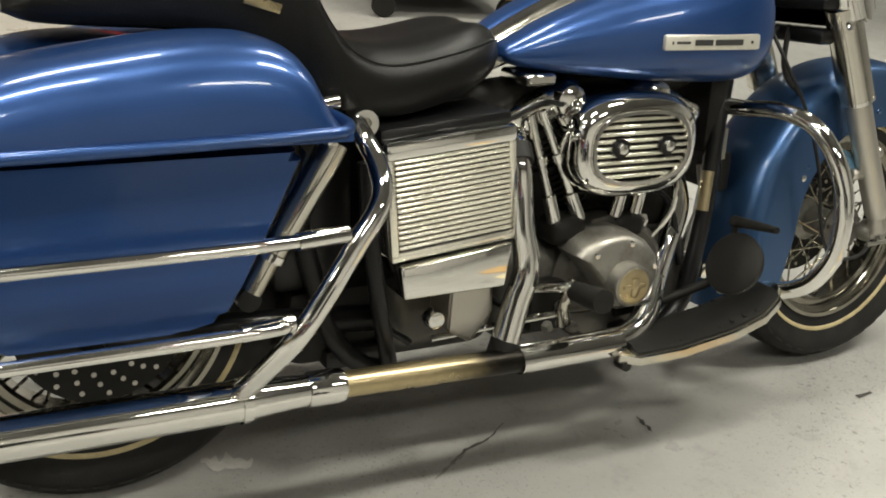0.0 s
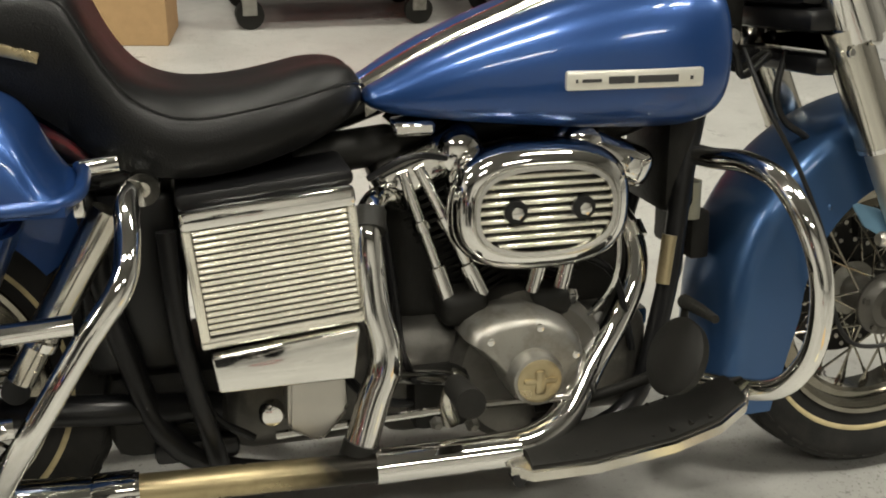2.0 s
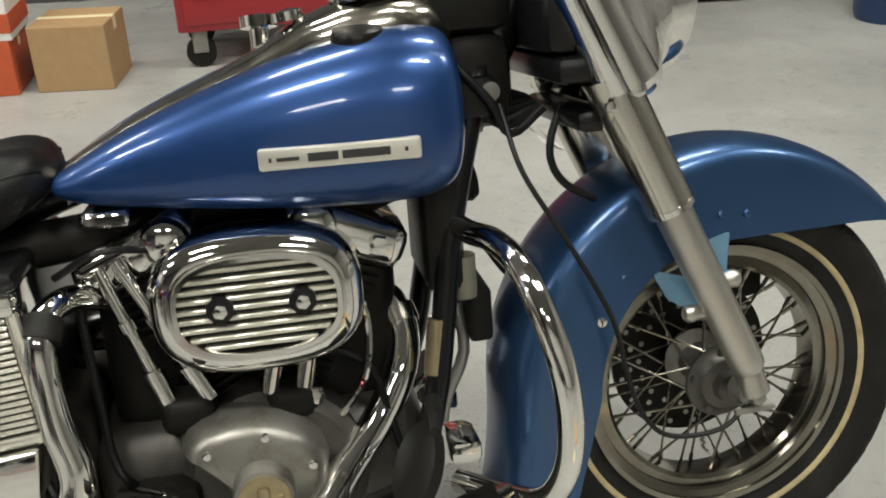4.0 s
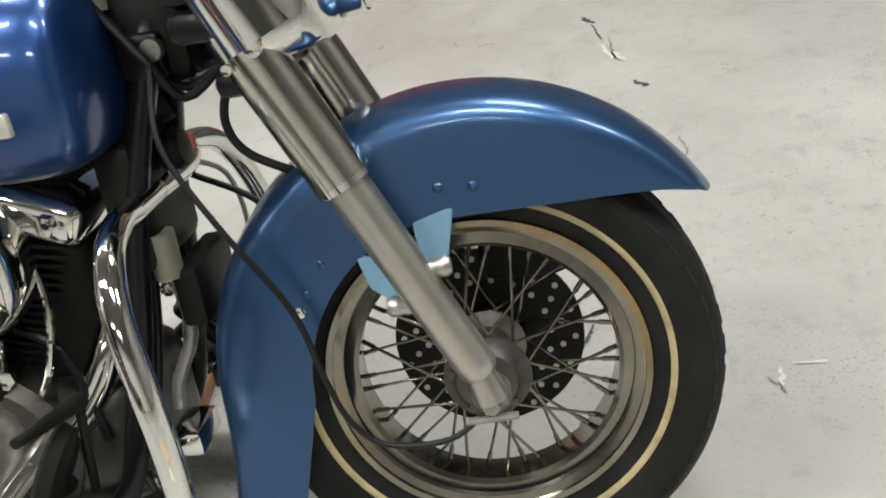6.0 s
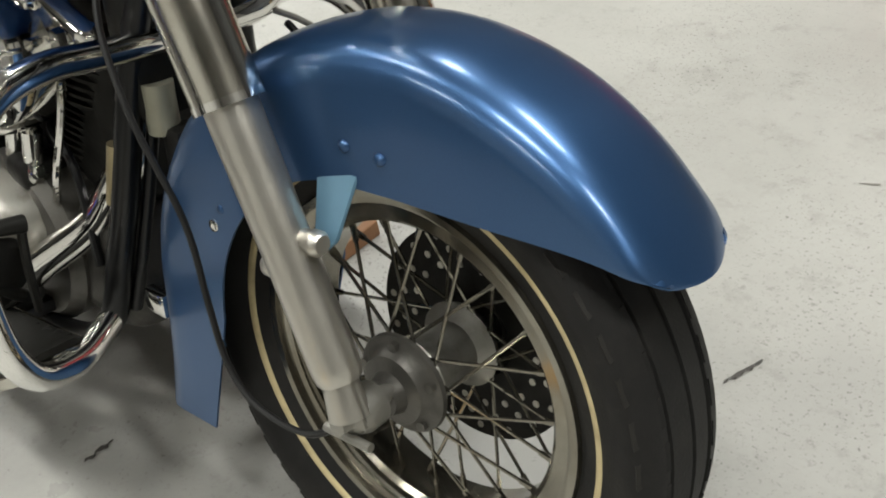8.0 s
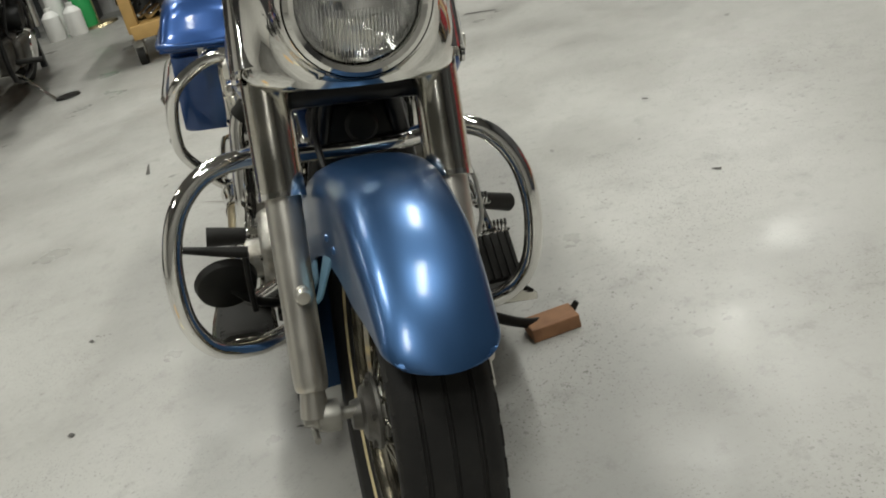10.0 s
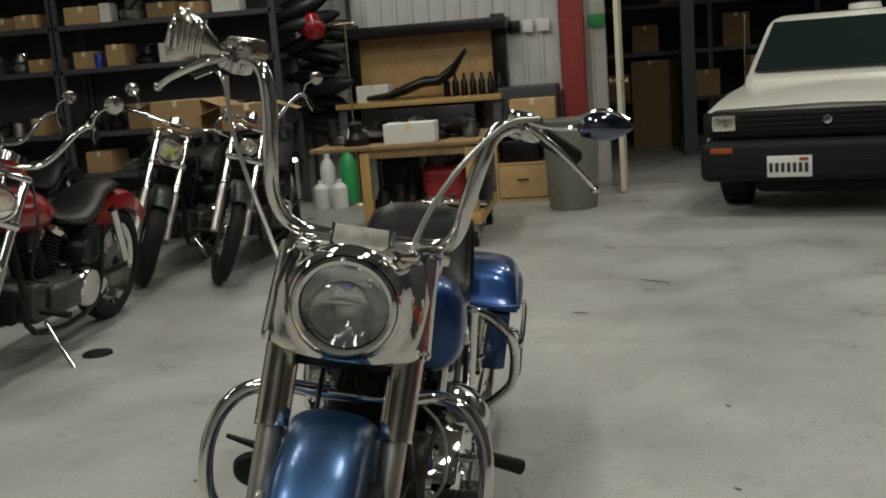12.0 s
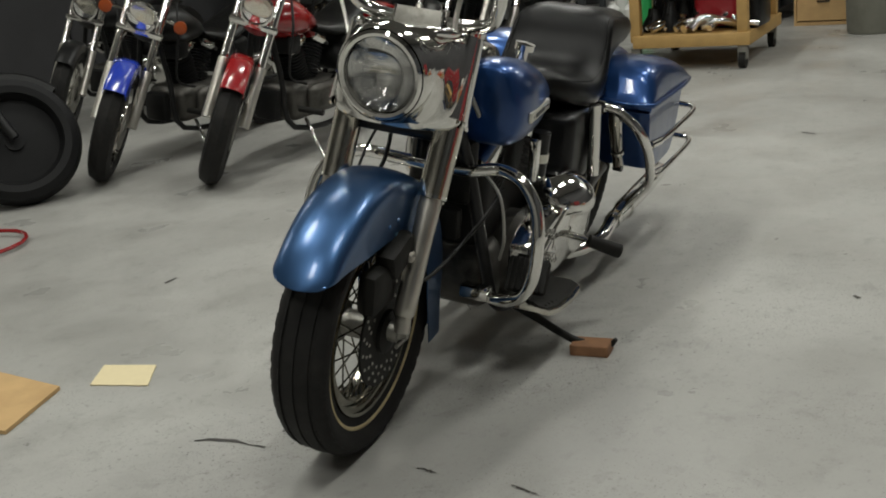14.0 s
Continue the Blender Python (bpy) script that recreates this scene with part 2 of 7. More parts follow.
# ---------------------------------------------------------------- the blue touring motorcycle
# x runs forward from the front axle, y to the rider's left, z up; it leans on its side stand
BIKE = pose(-0.0072, 0.0175, -0.0106, -9.812, -0.069, 6.362)
bike = empty("touring_motorcycle", BIKE, "blue touring motorcycle with chrome trim, leaning on its side stand", "motorcycle")

# the fork is turned to the left about the raked steering head
FRONT = BIKE.inverted() @ pose(0.0156, -0.0178, 0.0087, -11.545, 0.695, 8.818)
AXLE = (-0.016, 0, 0.306)
WHEEL = BIKE.inverted() @ pose(-0.0145, 0.0500, 0.2975, -10.6, 0, 8.6) @ Matrix.Translation((0.016, 0, -0.306))
FORK_LEAN = 0.467


def fork_x(z):
    return -0.015 - FORK_LEAN * (z - 0.33)


def wheel(parent, centre, turn, name, stripe_sides=(-1, 1), spokes=40, tyre_radius=0.301, rim_radius=0.2, width=0.065, disc_side=1, dirty=RIM):
    """A wire wheel: tyre with tread grooves, whitewall stripe, rim, hub, spokes and brake disc."""
    c = Vector(centre)
    R, r, w = tyre_radius, rim_radius, width
    root = part(name, lathe([(-0.045, 0.0), (-0.045, 0.018), (-0.05, 0.045), (-0.04, 0.05), (-0.03, 0.032), (0.03, 0.032), (0.04, 0.05), (0.05, 0.045), (0.045, 0.018), (0.045, 0.0)], c, (0, 1, 0), 32),
                CAST, parent, "spoked wheel hub, greasy", turn=turn)
    flank = [(0.56, 0.0), (0.61, 0.012), (0.70, 0.026), (0.76, 0.036), (0.91, 0.052), (1.0, 0.070)]
    prof = [(-w * u, r + h) for u, h in flank] + [(-w * 0.95, R - 0.018), (-w * 0.76, R - 0.006)]
    for gx in (-0.5, 0.0, 0.5):
        edge = R - 0.006 * abs(gx) - 0.0005
        prof += [(w * (gx - 0.05), edge), (w * (gx - 0.03), edge - 0.003), (w * (gx + 0.03), edge - 0.003), (w * (gx + 0.05), edge)]
    prof += [(w * 0.76, R - 0.006), (w * 0.95, R - 0.018)] + [(w * u, r + h) for u, h in flank[::-1]] + [(w * 0.45, r - 0.004), (-w * 0.45, r - 0.004), (-w * 0.56, r)]
    tyre = part("tyre", lathe(prof, c, (0, 1, 0), 96), RUBBER, root, turn=turn)
    # slanted lugs along both shoulders of the tread
    for s in (-1, 1):
        lug = None
        for k in range(44):
            a = math.tau * (k + (0.5 if s > 0 else 0)) / 44
            turn_k = Matrix.Translation(c) @ Matrix.Rotation(a, 4, "Y") @ Matrix.Translation(-c)
            if lug is None:
                bm = bmesh.new()
                vs = []
                for y, da, rr in ((0.56, 0.0, 0.0045), (0.96, 0.045, 0.021)):
                    for dw in (-0.045, 0.045):
                        for lift in (-0.004, 0.0026):
                            q = R - rr + lift
                            vs.append(bm.verts.new(c + Vector((math.sin(da + dw) * q, s * w * y + s * (lift * 0.5 if y > 0.9 else 0), math.cos(da + dw) * q))))
                for f in ((1, 3, 7, 5), (0, 1, 5, 4), (2, 6, 7, 3), (0, 2, 3, 1), (4, 5, 7, 6)):
                    bm.faces.new([vs[i] for i in f])
                bmesh.ops.recalc_face_normals(bm, faces=bm.faces[:])
                o = part("tread_lug", bm, RUBBER, root)
                lug = o.data
            else:
                o = new("tread_lug", lug)
                o.parent = root
            o.matrix_basis = (turn or Matrix()) @ turn_k
    for s in stripe_sides:
        part("whitewall", lathe([(s * w * 0.71, r + 0.0275), (s * (w * 0.725 + 0.0012), r + 0.0295), (s * (w * 0.745 + 0.0012), r + 0.0345), (s * w * 0.755, r + 0.0365)], c, (0, 1, 0), 96), STRIPE, root, "thin yellowed whitewall ring", turn=turn)
    part("rim", lathe([(-w * 0.66, r - 0.002), (-w * 0.67, r + 0.006), (-w * 0.59, r + 0.008), (-w * 0.54, r - 0.004), (-w * 0.50, r - 0.012), (-w * 0.46, r - 0.009), (-w * 0.40, r - 0.014), (-w * 0.44, r - 0.028), (-w * 0.36, r - 0.034), (w * 0.36, r - 0.034), (w * 0.44, r - 0.028), (w * 0.40, r - 0.014), (w * 0.46, r - 0.009), (w * 0.50, r - 0.012),
                       (w * 0.54, r - 0.004), (w * 0.59, r + 0.008), (w * 0.67, r + 0.006), (w * 0.66, r - 0.002), (0, r - 0.002), (-w * 0.66, r - 0.002)], c, (0, 1, 0), 80), dirty, root, "dirty chromed steel rim", turn=turn)
    # spokes cross in pairs from flange to rim
    first = {}
    for k in range(spokes):
        s = 1 if k % 2 else -1
        a = math.tau * k / spokes
        lead = (0.62 if (k // 2) % 2 else -0.62)
        key = (s, lead)
        turn_k = Matrix.Translation(c) @ Matrix.Rotation(a, 4, "Y") @ Matrix.Translation(-c)
        if key not in first:
            p = c + Vector((math.sin(lead) * 0.045, s * 0.043, math.cos(lead) * 0.045))
            q = c + Vector((math.sin(0.03) * 0.0, s * 0.008, r - 0.035))
            bm = tube([p, p.lerp(q, 0.9), q], 0.0021, 6, 1)
            add_tube(bm, [p.lerp(q, 0.87), q], 0.0034, 6, 1)
            me = part("spoke", bm, dirty, root)
            first[key] = me.data
            me.matrix_basis = (turn or Matrix()) @ turn_k
        else:
            o = new("spoke", first[key])
            o.parent = root
            o.matrix_basis = (turn or Matrix()) @ turn_k
    if disc_side:
        y = 0.066 * disc_side
        d = part("brake_disc", lathe([(y - 0.003, 0.05), (y - 0.003, 0.128), (y + 0.003, 0.128), (y + 0.003, 0.05), (y - 0.003, 0.05)], c, (0, 1, 0), 64), GREASE, root, "drilled dark steel brake disc", turn=turn)
        hole = None
        for k in range(54):
            a = math.tau * k / 54
            rr = (0.084, 0.1, 0.116)[k % 3]
            if hole is None:
                o = part("drill_hole", lathe([(y - 0.0042, 0.0), (y - 0.0042, 0.0042), (y + 0.0042, 0.0042), (y + 0.0042, 0.0)], c, (0, 1, 0), 8), ALUMINIUM, d)
                hole = o.data
            else:
                o = new("drill_hole", hole)
                o.parent = d
            o.matrix_basis = (turn or Matrix()) @ Matrix.Translation((math.cos(a) * rr, 0, math.sin(a) * rr))
        part("hub_cover", lathe([(y + 0.003, 0.052), (y + 0.012, 0.05), (y + 0.018, 0.03), (y + 0.02, 0.0)], c, (0, 1, 0), 32), GREASE, root, turn=turn)
        k = -disc_side
        cup = part("hub_cup", lathe([(k * 0.047, 0.056), (k * 0.052, 0.055), (k * 0.056, 0.044), (k * 0.066, 0.038), (k * 0.07, 0.024), (k * 0.083, 0.02), (k * 0.084, 0.0)], c, (0, 1, 0), 32), OILY, root, "greasy bearing housing", turn=turn)
        for i in range(5):
            a = math.tau * (i + 0.3) / 5
            part("hub_bolt", lathe([(k * 0.05, 0.006), (k * 0.060, 0.006), (k * 0.061, 0.0)], c + Vector((0.046 * math.cos(a), 0, 0.046 * math.sin(a))), (0, 1, 0), 6), OILY, cup, turn=turn)
    return root


wheel(bike, AXLE, WHEEL, "front_wheel", width=0.066, tyre_radius=0.298)
wheel(bike, (-1.56, 0, 0.3135), None, "rear_wheel", disc_side=-1)


def front_fender():
    """Deep valanced fender: a swept hoop with a rounded crown, flat sides and a nose rounded in plan."""
    cx, cz, R = -0.018, 0.318, 0.344
    a0 = radians(31.6)
    tip_x = cx + R * math.cos(a0)
    rings = []
    n = 72
    for i in range(n + 1):
        t = (i / n) ** 1.7
        a = a0 + radians(171.4) * t     # from the front tip over the top to the rear skirt
        if a <= math.pi:
            px, pz = cx + R * math.cos(a), cz + R * math.sin(a)
        else:
            k = a - math.pi
            px, pz = cx - R - 0.10 * k * k, cz - R * k * 1.17
        # lower edge of the side sheets
        if a < radians(97):
            e = (a - a0) / (radians(97) - a0)
            lx, lz = tip_x - 0.002 + (-0.04 - tip_x) * e, 0.506 + 0.016 * (1 - math.exp(-e * 9))
        elif a <= math.pi:
            e = (a - radians(97)) / (math.pi - radians(97))
            lx, lz = -0.04 - 0.190 * math.sin(e * math.pi / 2) ** 0.9, 0.524 - 0.206 * (1 - math.cos(e * math.pi / 2)) ** 0.92
        else:
            k = a - math.pi
            lx, lz = -0.23 - 0.085 * k * 1.3, cz - R * k * 1.17
        top, low = Vector((px, 0, pz)), Vector((lx, 0, lz))
        u = max(0.0, (px - 0.12) / (tip_x - 0.12))
        back, rc = max(0.0, tip_x - px), 0.027
        hw = 0.090 - 0.012 * min(1.0, max(0.0, (px + 0.23) / 0.23)) - 0.008 * u if px > -0.23 else 0.090 + 0.03 * min(0.13, -0.23 - px)
        if back < rc and a < 1.6:
            hw += -rc + math.sqrt(max(0.0, rc * rc - (rc - back) ** 2))
        bow = 0.012 * max(0.0, 1 - back / 0.09) ** 1.5
        d = low - top
        ring = []
        prof = [(0.0, 0.0), (0.25, 0.006), (0.48, 0.022), (0.68, 0.052), (0.83, 0.092), (0.93, 0.145), (0.985, 0.22), (1.0, 0.32), (1.0, 0.6), (1.0, 1.0)]
        depth = max(d.length, 0.003)
        dn = d.normalized() if d.length > 0.003 else Vector((0, 0, -1))
        for s in (-1, 1):
            pts = []
            for uu, v in prof:
                sc = 1 - math.exp(-depth / 0.055)
                drop = v * 0.16 * sc if v <= 0.32 else 0.0512 * sc + (v - 0.32) / 0.68 * max(depth - 0.0512 * sc, 0.0)
                pts.append(top + dn * drop + Vector((-bow * uu ** 2, s * hw * uu, 0)))
            ring += (pts[::-1] if s < 0 else pts[1:])
        rings.append(ring)
    bm = loft(rings, close=False, cap=False)
    return solid(bm, 0.0025)


SKEW = FRONT @ Matrix.Translation((-0.002, 0.004, 0)) @ Matrix.Rotation(radians(0.8), 4, "Z")
fender = part("front_fender", front_fender(), FENDER_BLUE, bike, "blue metallic deep front fender", turn=SKEW)
for s in (-1, 1):
    for x, y, z in ((-0.042, 0.0797, 0.5605), (-0.002, 0.0776, 0.5563), (-0.190, 0.0874, 0.4904), (-0.214, 0.0887, 0.455)):
        part("rivet", lathe([(-0.002, 0.0065), (0.0025, 0.006), (0.0045, 0.004), (0.0052, 0.0)], (x, s * y, z), (0, s, 0), 14), FENDER_BLUE, fender, turn=SKEW)
    part("bracket_screw", lathe([(-0.002, 0.0075), (0.005, 0.007), (0.007, 0.0)], (-0.226, s * 0.0895, 0.4344), (0, s, 0), 12), CHROME, fender, turn=SKEW)
    # pale bracket plates between fender and fork slider
    for corners in (((-0.079, 0.535), (-0.028, 0.535), (-0.043, 0.472), (-0.052, 0.462), (-0.064, 0.464), (-0.072, 0.474)), ((-0.150, 0.496), (-0.096, 0.480), (-0.086, 0.452), (-0.094, 0.442), (-0.108, 0.441), (-0.135, 0.458))):
        bm = loft([[Vector((x, s * (yy + 0.30 * (0.535 - z) * (0.535 - z) / 0.07), z)) for x, z in corners] for yy in (0.0765, 0.0805)])
        bmesh.ops.recalc_face_normals(bm, faces=bm.faces[:])
        bmesh.ops.bevel(bm, geom=bm.edges[:], offset=0.0012, segments=2, affect="EDGES")
        part("bracket", bm, PALE_BLUE, fender, "faded light blue fender bracket", turn=SKEW)


def fork_leg(s):
    leg = part("fork_slider", bmesh.new(), ALUMINIUM, bike, "brushed aluminium fork slider", turn=FRONT)
    bm = bmesh.new()
    top, bot = Vector((fork_x(0.60), s * 0.122, 0.60)), Vector((fork_x(0.345), s * 0.122, 0.345))
    d = (bot - top).normalized()
    ln = (bot - top).length
    add_lathe(bm, [(-0.01, 0.0), (-0.01, 0.0255), (0.02, 0.026), (ln * 0.55, 0.0248), (ln - 0.02, 0.0245), (ln - 0.006, 0.0235), (ln, 0.020), (ln, 0.0)], top, d, 32)
    add_tube(bm, [bot - d * 0.01, bot + Vector((0.008, 0, -0.035))], [0.017, 0.021], 16, 1)
    bm.transform(FRONT)
    bmesh.ops.recalc_face_normals(bm, faces=bm.faces[:])
    bm.to_mesh(leg.data)
    bm.free()
    leg.data.polygons.foreach_set("use_smooth", [True] * len(leg.data.polygons))
    leg.data.set_sharp_from_angle(angle=radians(40))
    ct, cb = Vector((fork_x(0.775), s * 0.124, 0.775)), Vector((fork_x(0.595), s * 0.122, 0.595))
    part("fork_cover", tube([ct, cb], 0.034, 32, 1), OLD_CHROME, bike, "chromed upper fork cover tube", turn=FRONT)
    part("cover_band", tube([cb.lerp(ct, 0.02), cb.lerp(ct, 0.0) + (cb - ct).normalized() * 0.004], 0.0348, 32, 1), CHROME, bike, turn=FRONT)
    # caliper and fender studs on the inner face
    for z, off in ((0.478, 0.036), (0.436, -0.042)):
        x = fork_x(z)
        k = 1 if off > 0 else -1
        part("stud", lathe([(0.0, 0.0105), (abs(off) - 0.006, 0.0105), (abs(off) - 0.002, 0.0125), (abs(off) + 0.006, 0.0125), (abs(off) + 0.011, 0.009), (abs(off) + 0.012, 0.0)], (x, s * 0.117, z), (k, 0, 0.05), 16), ALUMINIUM, leg, turn=FRONT)
    part("axle_nut", lathe([(0, 0.021), (0.012, 0.021), (0.016, 0.014), (0.02, 0.012), (0.03, 0.011), (0.031, 0.0)], (AXLE[0], s * 0.109, AXLE[2]), (0, s, 0), 6), CAST, leg, turn=FRONT)
    part("axle_clamp", lathe([(-0.02, 0.023), (0.0, 0.024), (0.010, 0.020), (0.010, 0.0)], (AXLE[0], s * 0.108, AXLE[2]), (0, s, 0), 24), CAST, leg, turn=FRONT)
    part("pinch_bolt", tube([(AXLE[0] + 0.03, s * 0.125, AXLE[2] - 0.02), (AXLE[0] - 0.03, s * 0.125, AXLE[2] - 0.022)], 0.005, 8, 1), CAST, leg, turn=FRONT)


for side in (-1, 1):
    fork_leg(side)
part("front_axle", tube([(AXLE[0], -0.139, AXLE[2]), (AXLE[0], 0.139, AXLE[2])], 0.0095, 12, 1), CAST, bike, turn=FRONT)
part("brake_caliper", box((-0.115, 0.062, 0.40), (0.0, 0.118, 0.47), 0.018, pose(-0.0, 0, 0, 0, 18, 0) @ Matrix.Translation((-0.12, 0, 0.02))), GREASE, bike, "black disc brake caliper", turn=FRONT)
caliper = part("brake_caliper", box((-0.06, 0.055, -0.05), (0.06, 0.105, 0.05), 0.02, Matrix.Translation((0.04, 0, 0.43))), GREASE, bike, "black disc brake caliper", turn=FRONT)


# chrome nacelle with the headlamp
def nacelle():
    n = 64
    f = Vector((1, 0, -0.06)).normalized()
    cz, cx = 0.862, -0.098
    rings = []
    # (offset along x, half width, half height, squareness, centre z)
    for x, a, up, dn, p in ((0.0, 0.098, 0.098, 0.098, 2.0), (-0.004, 0.104, 0.104, 0.104, 2.0), (-0.025, 0.110, 0.107, 0.108, 2.05), (-0.055, 0.120, 0.104, 0.114, 2.4),
                            (-0.066, 0.128, 0.100, 0.118, 2.9), (-0.078, 0.137, 0.098, 0.121, 3.8), (-0.092, 0.146, 0.095, 0.124, 5.0), (-0.11, 0.153, 0.092, 0.126, 6.5), (-0.13, 0.157, 0.090, 0.127, 8.0), (-0.15, 0.158, 0.088, 0.128, 8.0), (-0.175, 0.154, 0.086, 0.128, 8.0)):
        ring = []
        for j in range(n):
            t = math.tau * j / n
            c, s = math.cos(t), math.sin(t)
            yy = a * math.copysign(abs(c) ** (2 / p), c)
            zz = math.copysign(abs(s) ** (2 / p), s) * (up if s > 0 else dn)
            if x < -0.06 and zz > 0:
                yy *= 1 - 0.14 * zz / up
            lean = -0.35 * zz * min(1, max(0, (-x - 0.03) / 0.05))
            ring.append(Vector((cx + x + lean, yy, cz + zz)))
        rings.append(ring)
    bm = loft(rings, True, False)
    return bm


nac = part("headlamp_nacelle", nacelle(), CHROME, bike, "polished chrome headlamp nacelle", turn=FRONT)
part("nacelle_back", box((-0.30, -0.13, 0.80), (-0.22, 0.13, 0.93), 0.02), BLACK, nac, turn=FRONT)
for s in (-1, 1):
    # flanks that run back over the fork tubes, with their screws
    bm = bmesh.new()
    add_tube(bm, [(fork_x(0.93) + 0.02, s * 0.124, 0.93), (fork_x(0.76) + 0.02, s * 0.126, 0.76)], [0.038, 0.044], 24, 1)
    part("fork_shroud", bm, CHROME, nac, turn=FRONT)
    part("screw", lathe([(0, 0.011), (0.005, 0.010), (0.008, 0.0)], (fork_x(0.757) + 0.018, s * 0.163, 0.757), (0, s, 0), 14), CHROME, nac, turn=FRONT)
    part("screw", lathe([(0, 0.007), (0.005, 0.006), (0.006, 0.0)], (fork_x(0.737) - 0.025, s * 0.155, 0.737), (0, s, 0), 12), CHROME, nac, turn=FRONT)
    part("marker_trim", tube([(-0.18, s * 0.085, 0.951), (-0.205, s * 0.11, 0.949), (-0.24, s * 0.12, 0.94)], [0.008, 0.012, 0.008], 12, 3), CHROME, nac, turn=FRONT)
LAMP = Vector((-0.098, 0, 0.862))
lamp = part("headlamp", lathe([(-0.02, 0.098), (0.0, 0.1005), (0.012, 0.099), (0.017, 0.092), (0.015, 0.085), (0.006, 0.0825), (-0.012, 0.0825)], LAMP, (1, 0, -0.06), 72), CHROME, bike, "round headlamp with chrome trim ring", turn=FRONT)
part("lens", lathe([(-0.001, 0.083), (0.006, 0.078), (0.0135, 0.055), (0.0175, 0.028), (0.0185, 0.0), (0.0155, 0.0), (0.0145, 0.028), (0.0105, 0.055), (0.003, 0.078), (-0.004, 0.083), (-0.001, 0.083)], LAMP, (1, 0, -0.06), 64), LENS, lamp, "clear ribbed headlamp glass", turn=FRONT)
part("reflector", lathe([(-0.003, 0.082), (-0.02, 0.068), (-0.04, 0.045), (-0.052, 0.02), (-0.054, 0.0)], LAMP, (1, 0, -0.06), 48), REFLECTOR, lamp, "silvered reflector bowl", turn=FRONT)
for k in range(-15, 16):
    y = k * 0.005
    h = math.sqrt(max(0.0, 0.078 ** 2 - y * y))
    lo, hi = (-h * 0.96, h * 0.86) if abs(k) > 6 else (-h * 0.96, -h * 0.12)
    bend = lambda z: 0.016 * (1 - (y * y + z * z) / 0.083 ** 2) - 0.002
    part("lens_rib", tube([LAMP + Vector((bend(lo), y, lo)), LAMP + Vector((bend((lo + hi) / 2), y, (lo + hi) / 2)), LAMP + Vector((bend(hi), y, hi))], 0.0017, 6, 3), LENS, lamp, turn=FRONT)
for k in range(5):
    z = 0.014 + k * 0.006
    part("lens_rib", tube([LAMP + Vector((0.0135, -0.03, z)), LAMP + Vector((0.0145, 0, z)), LAMP + Vector((0.0135, 0.03, z))], 0.0017, 6, 2), LENS, lamp, turn=FRONT)
part("bulb_shield", tube([LAMP + Vector((-0.012, -0.03, 0.004)), LAMP + Vector((-0.006, 0, 0.008)), LAMP + Vector((-0.012, 0.03, 0.004))], [0.006, 0.009, 0.006], 10, 4), SATIN, lamp, turn=FRONT)
part("visor", lathe([(-0.03, 0.112), (0.006, 0.106), (0.010, 0.1015), (0.006, 0.100), (-0.03, 0.104)], LAMP, (1, 0, -0.06), 72), CHROME, lamp, turn=FRONT)

# tall handlebar, controls, mirrors; the bar sits a little crooked in its risers
BARS = FRONT @ Matrix(((1, 0, 0, 0), (0, 1, 0, 0), (0, -0.1, 1, 0), (0, 0, 0, 1)))
hb = part("handlebar", tube([(-0.415, -0.40, 1.21), (-0.36, -0.335, 1.243), (-0.30, -0.262, 1.257), (-0.268, -0.225, 1.235), (-0.255, -0.205, 1.17), (-0.255, -0.195, 1.08), (-0.268, -0.187, 1.015), (-0.290, -0.160, 0.962), (-0.302, -0.105, 0.944), (-0.304, 0.0, 0.951),
                             (-0.302, 0.105, 0.962), (-0.290, 0.168, 0.980), (-0.268, 0.192, 1.022), (-0.255, 0.202, 1.08), (-0.255, 0.22, 1.17), (-0.268, 0.238, 1.225), (-0.30, 0.275, 1.245), (-0.36, 0.345, 1.235), (-0.415, 0.40, 1.205)], 0.0155, 16, 5),
          CHROME, bike, "tall chrome ape-hanger handlebar", turn=BARS)
